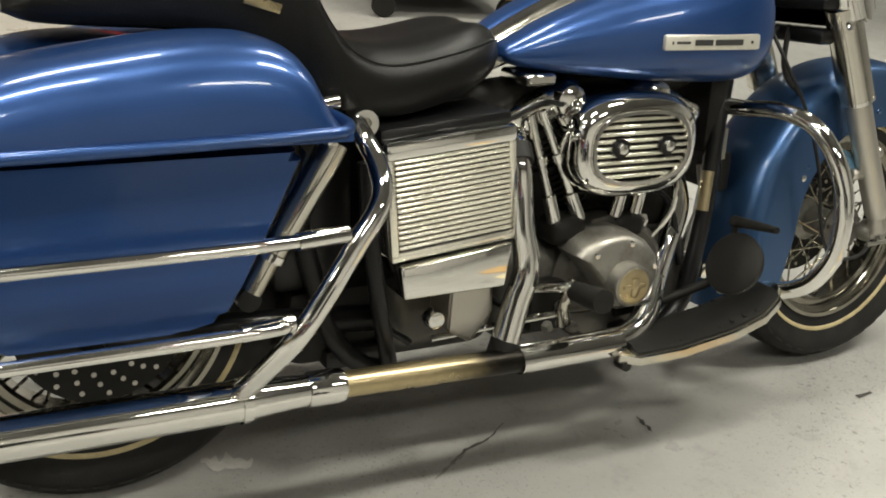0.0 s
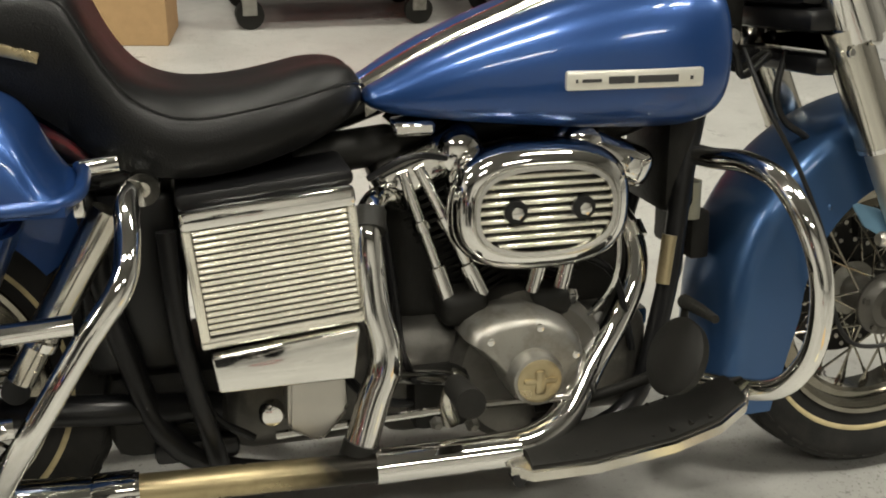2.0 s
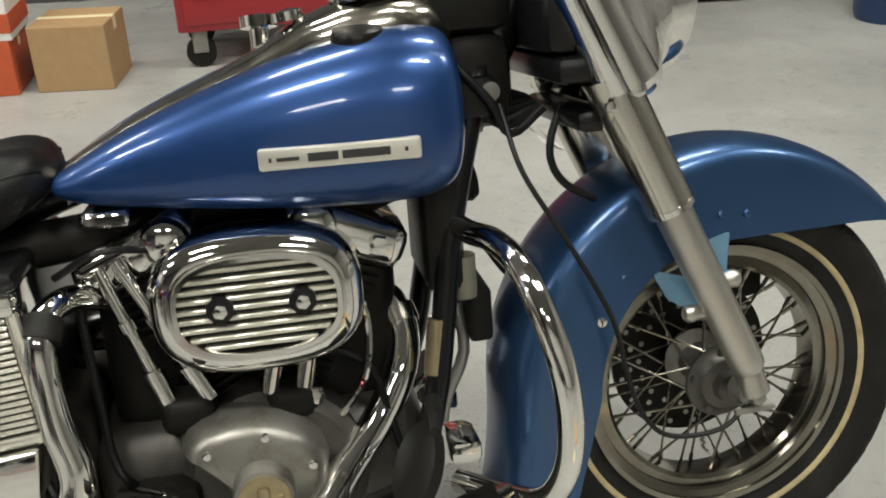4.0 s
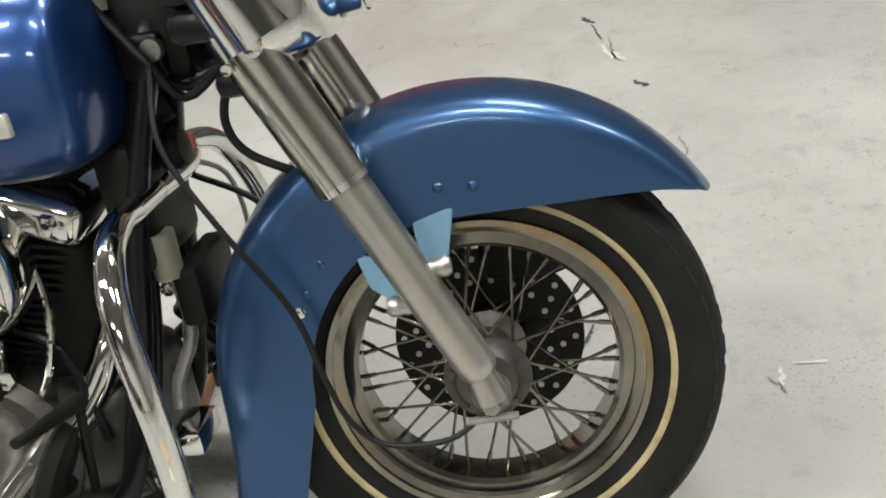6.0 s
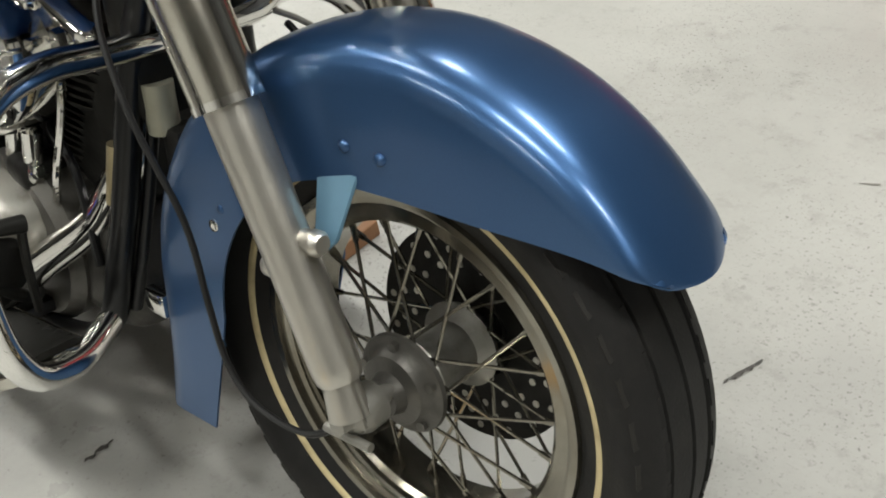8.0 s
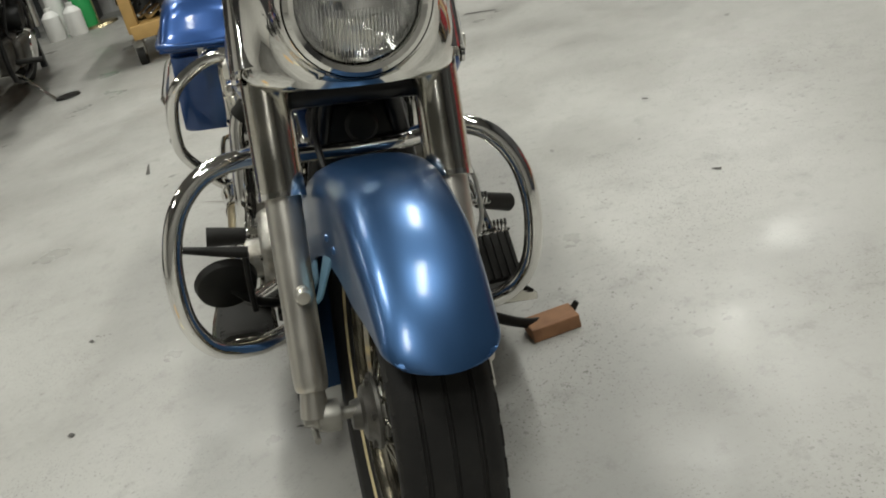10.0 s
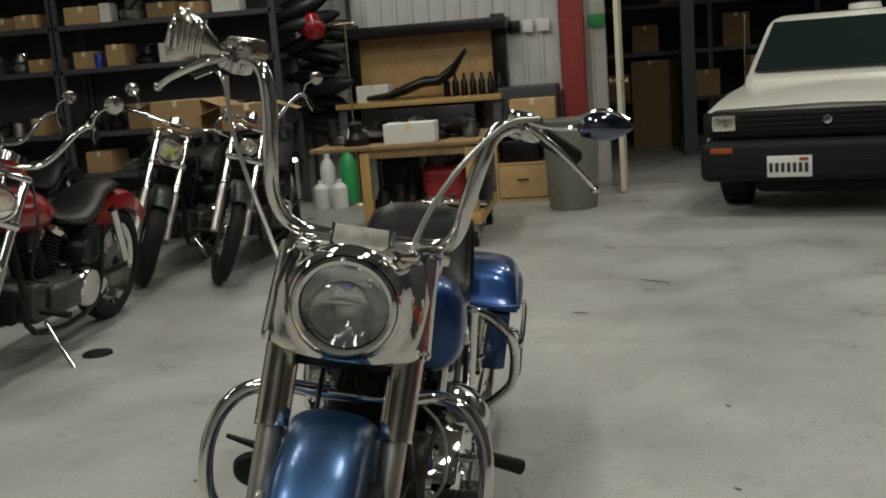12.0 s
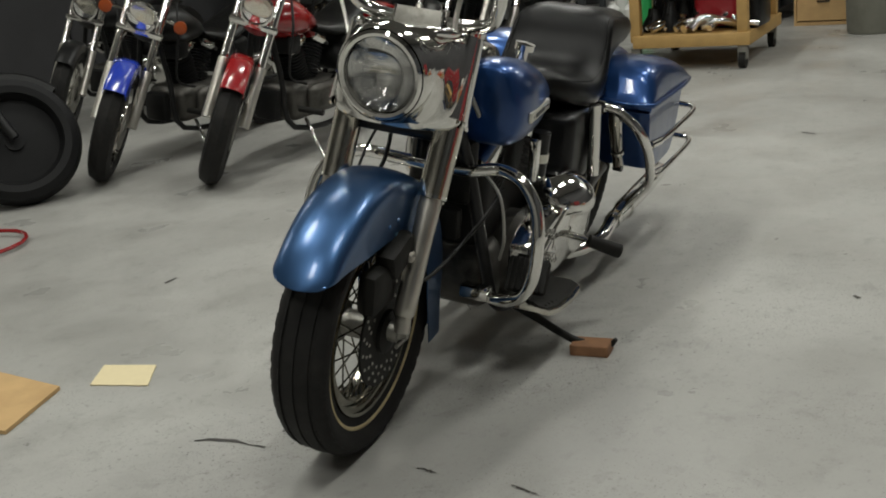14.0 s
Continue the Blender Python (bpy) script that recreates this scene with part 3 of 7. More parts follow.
for s in (-1, 1):
    part("grip", tube([(-0.345, s * 0.33, 1.24), (-0.43, s * 0.415, 1.205)], [0.02, 0.019], 16, 1), SOFT_RUBBER, hb, "black rubber grip", turn=BARS)
    part("control_housing", box((-0.03, -0.028, -0.028), (0.03, 0.028, 0.03), 0.012, pose(-0.315, s * 0.295, 1.25, 0, 0, s * -48)), CHROME, hb, turn=BARS)
    if s < 0:
        part("master_cylinder", box((-0.045, -0.022, -0.018), (0.045, 0.022, 0.022), 0.01, pose(-0.295, s * 0.27, 1.275, 0, s * 6, s * -52)), OLD_CHROME, hb, turn=BARS)
    part("lever", tube([(-0.285, s * 0.305, 1.252), (-0.275, s * 0.36, 1.225), (-0.305, s * 0.42, 1.185), (-0.345, s * 0.455, 1.158)], [0.007, 0.0075, 0.006, 0.006], 10, 4), CHROME, hb, "polished hand lever", turn=BARS)
    part("lever_ball", lathe([(-0.01, 0.0), (-0.007, 0.007), (0, 0.010), (0.007, 0.007), (0.01, 0.0)], (-0.345, s * 0.456, 1.157), (0, s, -0.4), 14), CHROME, hb, turn=BARS)
    part("riser", tube([(-0.290, s * 0.052, 0.88), (-0.302, s * 0.055, 0.938)], 0.016, 16, 1), CHROME, hb, turn=BARS)
    part("post", tube([(-0.272, s * 0.060, 0.920 + s * 0.005), (-0.290, s * 0.060, 0.980 + s * 0.005)], 0.004, 8, 1), CHROME, hb, turn=BARS)
    mx = -0.27
    mir = part("mirror_arm", tube([(-0.29, s * 0.29, 1.262), (-0.28, s * 0.345, 1.262), (-0.275, s * 0.39, 1.272), (-0.27, s * 0.415, 1.285)], [0.006, 0.0055, 0.0055, 0.009], 8, 4), CHROME, hb, turn=BARS)
    if s > 0:
        rings = []
        for i, (y, zz, h, dd) in enumerate(((0.395, 1.276, 0.004, 0.006), (0.405, 1.281, 0.022, 0.018), (0.43, 1.287, 0.030, 0.024), (0.46, 1.292, 0.027, 0.022), (0.485, 1.297, 0.017, 0.014), (0.502, 1.301, 0.003, 0.004))):
            rings.append([Vector((mx + 0.018 + dd * math.cos(t) * (1 if math.cos(t) > 0 else 0.25), y, zz + h * math.sin(t))) for t in [math.tau * j / 20 for j in range(20)]])
        part("mirror_head", loft(rings), REFLECT_DARK_CHROME, mir, "chrome teardrop mirror with a dark reflection in its colour", turn=BARS)
        part("mirror_rim", tube([(mx + 0.02, 0.40, 1.298), (mx + 0.022, 0.43, 1.316), (mx + 0.022, 0.46, 1.318), (mx + 0.02, 0.49, 1.31)], 0.005, 8, 4), CHROME, mir, turn=BARS)
        part("mirror_glass", loft([[Vector((mx + 0.0115, 0.45 + 0.042 * math.cos(t), 1.291 + 0.022 * math.sin(t))) for t in [math.tau * j / 20 for j in range(20)]], [Vector((mx + 0.0105, 0.45 + 0.042 * math.cos(t), 1.291 + 0.022 * math.sin(t))) for t in [math.tau * j / 20 for j in range(20)]]]), SATIN, mir, turn=BARS)
    else:
        # a ribbed blade-shaped mirror back on the right
        rings = []
        for y, zz, h, dd in ((-0.315, 1.262, 0.008, 0.006), (-0.345, 1.275, 0.028, 0.016), (-0.375, 1.283, 0.045, 0.02), (-0.40, 1.275, 0.052, 0.018), (-0.418, 1.262, 0.04, 0.012), (-0.425, 1.255, 0.01, 0.005)):
            rings.append([Vector((mx + dd * math.cos(t), y, zz + h * math.sin(t))) for t in [math.tau * j / 20 for j in range(20)]])
        blade = part("mirror_head", loft(rings), OLD_CHROME, mir, "ribbed chrome mirror shell", turn=BARS)
        for k in range(6):
            y = -0.35 - k * 0.012
            part("rib", tube([(mx + 0.016, y + 0.006, 1.315 - k * 0.004), (mx + 0.022, y, 1.28), (mx + 0.016, y - 0.004, 1.24 + k * 0.002)], 0.003, 6, 3), CHROME, blade, turn=BARS)
part("riser_plate", box((-0.0015, -0.057, 0.0), (0.0015, 0.057, 0.056), 0.001, pose(-0.272, 0, 0.926, 5, -19, 0)), CAST, hb, "flat metal plate between the risers", turn=BARS)

# cables and hoses at the front
part("speedometer_cable", tube([(-0.345, -0.06, 0.74), (-0.335, -0.115, 0.66), (-0.285, -0.135, 0.565), (-0.226, -0.128, 0.453), (-0.205, -0.128, 0.364), (-0.184, -0.13, 0.304), (-0.145, -0.13, 0.268), (-0.071, -0.13, 0.266), (-0.02, -0.12, 0.295)], 0.0037, 8, 6), DARK_CABLE, bike, "black speedometer cable", turn=FRONT)
part("brake_hose", tube([(-0.25, -0.03, 0.73), (-0.272, -0.045, 0.69), (-0.275, -0.05, 0.655), (-0.255, -0.05, 0.622), (-0.2, -0.04, 0.585), (-0.12, 0.02, 0.50), (-0.05, 0.08, 0.45)], 0.0055, 8, 6), DARK_CABLE, bike, "black brake hose", turn=FRONT)
part("clutch_cable", tube([(-0.29, 0.32, 1.24), (-0.25, 0.26, 1.225), (-0.21, 0.19, 1.15), (-0.2, 0.135, 1.05), (-0.24, 0.105, 0.95), (-0.31, 0.10, 0.86), (-0.40, 0.13, 0.72)], 0.0058, 8, 6), GREY_CABLE, bike, "grey clutch cable in a wide loop", turn=FRONT)
part("throttle_cable", tube([(-0.31, -0.31, 1.245), (-0.34, -0.30, 1.15), (-0.34, -0.255, 1.04), (-0.29, -0.19, 0.94), (-0.25, -0.155, 0.895), (-0.23, -0.12, 0.87)], 0.0048, 8, 6), GREY_CABLE, bike, "grey throttle cable", turn=FRONT)
part("shift_cable", tube([(-0.40, 0.10, 0.60), (-0.36, 0.17, 0.55), (-0.355, 0.19, 0.45), (-0.39, 0.17, 0.38), (-0.45, 0.15, 0.36)], 0.004, 8, 5), GREY_CABLE, bike, "thin grey cable loop")
part("front_brake_cable", tube([(-0.42, 0.20, 0.55), (-0.33, 0.19, 0.50), (-0.27, 0.15, 0.43), (-0.13, 0.14, 0.41), (-0.045, 0.13, 0.42)], 0.005, 8, 6), DARK_CABLE, bike, turn=FRONT)

# ---------------------------------------------------------------- frame, engine
frame_ob = part("frame", bmesh.new(), BLACK, bike, "black tubular frame")
bm = bmesh.new()
for s in (-1, 1):
    add_tube(bm, [(-0.33, s * 0.03, 0.80), (-0.39, s * 0.07, 0.6), (-0.44, s * 0.11, 0.35), (-0.52, s * 0.13, 0.19), (-0.8, s * 0.14, 0.16), (-1.15, s * 0.13, 0.2), (-1.25, s * 0.12, 0.4), (-1.28, s * 0.11, 0.62)], 0.017, 12, 6)
    add_tube(bm, [(-1.12, s * 0.12, 0.28), (-1.56, s * 0.10, 0.31)], 0.022, 12, 1)
    add_tube(bm, [(-1.02, s * 0.09, 0.66), (-1.3, s * 0.12, 0.62), (-1.7, s * 0.13, 0.60)], 0.016, 12, 4)
add_tube(bm, [(-0.32, 0, 0.80), (-0.7, 0, 0.74), (-1.05, 0, 0.63)], 0.024, 12, 4)
add_tube(bm, [(-0.27, 0, 0.90), (-0.355, 0, 0.72)], 0.032, 16, 1)
add_tube(bm, [(-1.05, 0, 0.66), (-1.12, 0, 0.25)], 0.022, 12, 1)
bm.to_mesh(frame_ob.data)
bm.free()
frame_ob.data.polygons.foreach_set("use_smooth", [True] * len(frame_ob.data.polygons))
part("fork_tree", box((-0.29, -0.14, 0.765), (-0.2, 0.14, 0.80), 0.012), BLACK, bike, turn=FRONT)
part("fork_tree", box((-0.26, -0.12, 0.70), (-0.2, 0.12, 0.73), 0.012), BLACK, bike, turn=FRONT)
part("neck_cover", box((-0.385, -0.045, 0.715), (-0.285, 0.045, 0.85), 0.03), GREASE, bike, "black steering-head cover")
for k in range(7):
    y = -0.05 + k * 0.016
    part("wire", tube([(-0.39, y, 0.83), (-0.33 - 0.01 * (k % 3), y * 1.5, 0.76 - 0.01 * (k % 2)), (-0.30, y * 1.2, 0.71 + 0.008 * k), (-0.25, y, 0.74)], 0.006, 8, 4), (DARK_CABLE, GREASE, BLACK)[k % 3], bike)
part("stem_cover", box((-0.405, -0.055, 0.845), (-0.285, 0.055, 0.935), 0.025), GREASE, bike, "black cover over the steering stem")
part("ignition_block", box((-0.37, -0.062, 0.735), (-0.315, -0.03, 0.79), 0.008), BLACK, bike)
part("steering_lock", lathe([(0, 0.014), (0.012, 0.013), (0.014, 0.0)], (-0.325, -0.055, 0.77), (0, -1, 0), 14), CAST, bike)
part("regulator", box((-0.375, -0.07, 0.42), (-0.34, 0.07, 0.5), 0.008), GREASE, bike, "black finned voltage regulator")
part("horn", lathe([(0, 0.0), (0, 0.024), (0.02, 0.028), (0.03, 0.022), (0.034, 0.0)], (-0.37, 0.0, 0.635), (1, 0, 0.1), 28), GREASE, bike)

case = part("crankcase", box((-0.9, -0.115, 0.185), (-0.45, 0.12, 0.37), 0.05, None, 4), OILY, bike, "oily cast alloy crankcase")
part("crank_bulge", lathe([(-0.135, 0.0), (-0.135, 0.11), (-0.12, 0.125), (0.12, 0.125), (0.135, 0.11), (0.135, 0.0)], (-0.66, 0, 0.29), (0, 1, 0), 40), OILY, case)
# cam cover with the round points cover
cover = []
for y, k in ((-0.12, 1.12), (-0.165, 1.08), (-0.182, 1.0), (-0.19, 0.92), (-0.193, 0.84)):
    ring = []
    for x, z in ((-0.767, 0.362), (-0.758, 0.378), (-0.74, 0.389), (-0.71, 0.396), (-0.678, 0.397), (-0.65, 0.388), (-0.622, 0.372), (-0.604, 0.352), (-0.597, 0.328), (-0.602, 0.298), (-0.618, 0.272), (-0.645, 0.257), (-0.675, 0.256), (-0.695, 0.268), (-0.708, 0.288), (-0.722, 0.314), (-0.745, 0.340)):
        ring.append(Vector((-0.678 + (x + 0.678) * k, y, 0.325 + (z - 0.325) * k)))
    cover.append(ring)
bm = loft(cover)
cam_cover = part("cam_cover", bm, WORN_ALLOY, case, "dull alloy cam cover with stains")
pts_cover = part("points_cover", lathe([(-0.02, 0.042), (0, 0.040), (0.02, 0.040), (0.03, 0.0375), (0.032, 0.032), (0.031, 0.0)], (-0.677, -0.19, 0.312), (0, -1, 0), 36), WORN_ALLOY, case, "round points cover with worn emblem")
part("emblem", lathe([(0, 0.034), (0.003, 0.033), (0.0045, 0.028), (0.0035, 0.02), (0.006, 0.012), (0.007, 0.0)], (-0.677, -0.2195, 0.312), (0, -1, 0), 28), BRASSY, pts_cover, "worn brass-coloured round emblem")
part("emblem_wing", box((-0.702, -0.2275, 0.309), (-0.652, -0.222, 0.318), 0.003), BRASSY, pts_cover)
part("emblem_shield", box((-0.685, -0.2285, 0.293), (-0.669, -0.222, 0.330), 0.004), BRASSY, pts_cover)
for x, z in ((-0.742, 0.368), (-0.668, 0.382), (-0.612, 0.335), (-0.70, 0.283)):
    part("cover_screw", lathe([(0, 0.006), (0.004, 0.0055), (0.005, 0.0)], (x, -0.192, z), (0, -1, 0), 10), CHROME, cam_cover)
part("oil_pump", box((-0.85, -0.16, 0.22), (-0.76, -0.09, 0.31), 0.015), GREASE, case)
part("tappet_block", box((-0.80, -0.14, 0.37), (-0.725, -0.07, 0.422), 0.018, None, 3), GREASE, case)
part("tappet_block", box((-0.665, -0.14, 0.37), (-0.595, -0.07, 0.418), 0.018, None, 3), GREASE, case)
gear = part("gearbox", box((-1.12, -0.13, 0.2), (-0.9, 0.12, 0.4), 0.04, None, 4), OILY, bike, "oily cast alloy gearbox")
bm = loft([[Vector(p) for p in ((-1.03, y, 0.37), (-0.955, y, 0.375), (-0.95, y, 0.29), (-0.99, y, 0.245), (-1.035, y, 0.27))] for y in (-0.12, -0.19, -0.196)])
bmesh.ops.bevel(bm, geom=bm.edges[:], offset=0.006, segments=2, affect="EDGES")
part("kick_cover", bm, ALUMINIUM, gear, "polished gearbox end cover")
part("filler_plug", lathe([(0, 0.018), (0.014, 0.018), (0.02, 0.014), (0.022, 0.0)], (-1.055, -0.178, 0.293), (0, -1, 0), 24), CHROME, gear)


def cylinder(x, tilt, name):
    """One finned air-cooled cylinder with its head and rocker box, leaning fore or aft."""
    m = Matrix.Translation((-0.67, 0, 0.29)) @ Matrix.Rotation(tilt, 4, "Y")
    prof = [(0.09, 0.0), (0.09, 0.055)]
    h = 0.1
    while h < 0.235:
        prof += [(h, 0.055), (h, 0.083), (h + 0.004, 0.083), (h + 0.004, 0.055)]
        h += 0.0115
    while h < 0.31:
        prof += [(h, 0.062), (h, 0.094), (h + 0.005, 0.094), (h + 0.005, 0.062)]
        h += 0.013
    prof += [(0.315, 0.06), (0.315, 0.0)]
    c = part(name, lathe(prof, (0, 0, 0), (0, 0, 1), 36), GREASE, bike, "black finned engine cylinder", turn=m)
    part("rocker_box", box((-0.085, -0.10, 0.312), (0.085, 0.095, 0.375), 0.022, m, 3), CHROME, c, "chrome rocker box")
    part("rocker_end", lathe([(-0.02, 0.03), (0.0, 0.032), (0.012, 0.028), (0.018, 0.018), (0.02, 0.0)], m @ Vector((0.045 if tilt < 0 else -0.045, -0.10, 0.345)), (0, -1, 0), 24), CHROME, c)
    part("rocker_bolt", lathe([(0, 0.014), (0.012, 0.013), (0.014, 0.0)], m @ Vector((-0.045 if tilt < 0 else 0.045, -0.10, 0.345)), (0, -1, 0), 6), CHROME, c)
    ends = (((-0.849, 0.605), (-0.787, 0.415)), ((-0.826, 0.612), (-0.734, 0.415))) if tilt < 0 else (((-0.605, 0.60), (-0.657, 0.412)), ((-0.565, 0.60), (-0.612, 0.41)))
    for (px, pz), (qx, qz) in ends:
        p, q = Vector((px, -0.112, pz)), Vector((qx, -0.118, qz))
        rod = part("pushrod_tube", tube([q, p], 0.0085, 12, 1), CHROME, c)
        part("collar", tube([q, q.lerp(p, 0.25)], 0.0135, 12, 1), CHROME, rod)
        part("keeper", tube([q.lerp(p, 0.55), q.lerp(p, 0.62)], 0.0125, 12, 1), CHROME, rod)
    return c


cylinder(0, radians(-23), "rear_cylinder")
cylinder(0, radians(23), "front_cylinder")
# added block; closes see-through gaps so the engine stays dark
part("engine_filler", box((-0.87, -0.07, 0.34), (-0.47, 0.085, 0.63), 0.04, None, 3), GREASE, bike, "added black block filling the gaps of the engine")
part("wiring_loom", tube([(-0.36, 0.02, 0.70), (-0.5, -0.04, 0.655), (-0.66, 0.0, 0.645), (-0.85, -0.03, 0.63), (-1.0, -0.05, 0.62)], [0.03, 0.035, 0.03, 0.03, 0.03], 12, 4), GREASE, bike)
part("electrics_box", box((-0.432, -0.085, 0.50), (-0.375, 0.085, 0.67), 0.02), GREASE, bike, "black electrics box below the tank")
part("brass_sleeve", tube([(-0.425, -0.098, 0.475), (-0.437, -0.108, 0.40)], 0.0125, 12, 1), BRASSY, bike, "worn yellowed sleeve on the frame tube")
part("oil_line", tube([(-0.40, -0.06, 0.50), (-0.41, -0.075, 0.42), (-0.43, -0.09, 0.33), (-0.46, -0.10, 0.24)], 0.008, 10, 3), BLACK, bike)
part("drain_hose", tube([(-0.385, -0.03, 0.47), (-0.38, -0.04, 0.40), (-0.41, -0.05, 0.34), (-0.42, -0.05, 0.30)], 0.009, 10, 3), GREY_CABLE, bike, "pale grey hose")
part("solenoid", lathe([(-0.03, 0.0), (-0.03, 0.019), (0.03, 0.019), (0.03, 0.0)], (-0.378, -0.06, 0.52), (0, 0, 1), 20), PALE_OLIVE, bike, "small pale metal can")
part("under_tray", box((-1.28, -0.11, 0.2), (-0.9, 0.12, 0.34), 0.03), GREASE, bike)
part("carburettor", box((-0.71, -0.09, 0.50), (-0.62, -0.0, 0.585), 0.018), CAST, bike)
part("intake", tube([(-0.75, -0.02, 0.53), (-0.67, -0.03, 0.54), (-0.59, -0.02, 0.53)], 0.026, 16, 3), CAST, bike)

# oil lines, breather and small fittings on the right of the engine
for pts, r, mat in (([(-0.83, -0.10, 0.28), (-0.86, -0.14, 0.34), (-0.87, -0.13, 0.44), (-0.88, -0.10, 0.55)], 0.0065, BLACK), ([(-0.80, -0.12, 0.26), (-0.87, -0.155, 0.27), (-0.93, -0.15, 0.30), (-0.96, -0.13, 0.36)], 0.007, BLACK),
                    ([(-0.57, -0.12, 0.36), (-0.53, -0.13, 0.42), (-0.52, -0.11, 0.50), (-0.55, -0.08, 0.58)], 0.005, CHROME), ([(-0.62, -0.06, 0.47), (-0.58, -0.10, 0.46), (-0.52, -0.11, 0.42), (-0.49, -0.12, 0.30)], 0.006, BLACK),
                    ([(-0.90, -0.12, 0.60), (-0.84, -0.13, 0.63), (-0.78, -0.11, 0.62)], 0.005, BLACK)):
    part("oil_line", tube(pts, r, 8, 4), mat, bike)
for x, z in ((-0.79, 0.27), (-0.815, 0.235), (-0.76, 0.225), (-0.60, 0.255), (-0.575, 0.30)):
    part("fitting", lathe([(0, 0.011), (0.01, 0.011), (0.014, 0.008), (0.02, 0.006), (0.02, 0.0)], (x, -0.155, z), (0, -1, 0), 6), CAST, bike)
part("timing_plug", lathe([(0, 0.014), (0.012, 0.013), (0.015, 0.0)], (-0.60, -0.12, 0.40), (0.2, -1, 0.2), 6), CHROME, bike)
part("head_bracket", box((-0.86, -0.115, 0.655), (-0.80, -0.02, 0.675), 0.005, None, 1), CHROME, bike)

# oval chrome air cleaner with slats
AC = (-0.650, 0.556)
AIR = Matrix.Translation((-0.006, -0.026, -0.004))
rings = []
for y, a, b in ((-0.055, 0.112, 0.072), (-0.065, 0.128, 0.089), (-0.105, 0.134, 0.094), (-0.128, 0.133, 0.093), (-0.142, 0.128, 0.088), (-0.151, 0.118, 0.078), (-0.153, 0.109, 0.069), (-0.150, 0.105, 0.066), (-0.138, 0.102, 0.063)):
    rings.append(oval(AC[0], AC[1], a, b, 72, 2.7, y))
air = part("air_cleaner", loft(rings, True, False), CHROME, bike, "oval chrome air cleaner with slatted face", turn=AIR)
# black sheet puts the shade behind the slats into colour
part("slat_shade", loft([oval(AC[0], AC[1], 0.102, 0.063, 72, 2.7, y) for y in (-0.134, -0.138)]), BLACK, air, "black sheet painting the shade behind the slats", turn=AIR)
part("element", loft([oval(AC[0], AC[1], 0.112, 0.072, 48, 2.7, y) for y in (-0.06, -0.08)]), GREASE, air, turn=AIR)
part("lip", loft([oval(AC[0], AC[1], a, b, 72, 2.7, y) for y, a, b in ((-0.148, 0.107, 0.068), (-0.156, 0.104, 0.065), (-0.156, 0.098, 0.059), (-0.146, 0.096, 0.057), (-0.138, 0.1, 0.061))], True, False), CHROME, air, turn=AIR)
for k in range(9):
    z = AC[1] - 0.05 + k * 0.0125
    dz = abs(z - AC[1]) / 0.061
    h = 0.098 * (1 - dz ** 2.7) ** (1 / 2.7)
    part("slat", box((AC[0] - h, -0.150, z - 0.0032), (AC[0] + h, -0.137, z + 0.0032), 0.0015, None, 1), SATIN, air, turn=AIR)
for x in (-0.696, -0.595):
    b1 = part("cover_bolt", lathe([(0.0, 0.017), (0.012, 0.017), (0.014, 0.0)], (x + 0.0, -0.143, 0.557), (0, -1, 0), 20), BLACK, air, turn=AIR)
    part("bolt_head", lathe([(0.012, 0.0105), (0.019, 0.0095), (0.021, 0.0)], (x, -0.143, 0.557), (0, -1, 0), 6), CHROME, b1, turn=AIR)

# exhaust
ex = part("front_exhaust_pipe", tube([(-0.52, -0.0, 0.49), (-0.485, -0.025, 0.49), (-0.468, -0.05, 0.448), (-0.478, -0.08, 0.402), (-0.515, -0.105, 0.345), (-0.572, -0.15, 0.295), (-0.627, -0.2, 0.245), (-0.68, -0.228, 0.226), (-0.74, -0.236, 0.221), (-0.92, -0.24, 0.2205)], 0.0235, 20, 6), CHROME, bike, "bent chrome exhaust pipe")
part("clamp", tube([(-0.474, -0.036, 0.475), (-0.468, -0.05, 0.455)], 0.028, 20, 1), OLD_CHROME, ex)
rx_ = part("rear_exhaust_pipe", tube([(-0.845, -0.08, 0.555), (-0.885, -0.13, 0.575), (-0.910, -0.175, 0.565), (-0.914, -0.198, 0.53), (-0.909, -0.205, 0.446), (-0.897, -0.208, 0.385), (-0.900, -0.21, 0.350), (-0.917, -0.214, 0.308), (-0.941, -0.224, 0.236)], [0.017, 0.017, 0.0175, 0.0185, 0.0205, 0.0225, 0.0235, 0.0235, 0.024], 24, 6), CHROME, bike, "bent chrome exhaust pipe")
part("clamp", tube([(-0.908, -0.172, 0.567), (-0.913, -0.192, 0.545)], 0.024, 20, 1), GREASE, rx_)
part("joint_collar", tube([(-0.936, -0.223, 0.250), (-0.947, -0.227, 0.222)], 0.0265, 20, 1), GREASE, rx_)
pipe = part("lower_exhaust_pipe", tube([(-0.90, -0.243, 0.2205), (-1.25, -0.240, 0.2305)], 0.0212, 24, 1), BURNT, bike, "heat-tinted brass exhaust pipe burnt black at one end")
part("heat_shield", loft([[Vector((x, -0.24 + 0.0275 * math.cos(t) * (-1), 0.2195 + 0.0245 * math.sin(t))) for t in [radians(-100 + 200 * j / 16) for j in range(17)]] for x in (-0.922, -0.90, -0.74, -0.715)], False, False), CHROME, pipe, "chrome heat shield")
part("bracket_bolt", tube([(-0.725, -0.26, 0.193), (-0.725, -0.285, 0.193)], 0.010, 8, 1), BLACK, pipe)


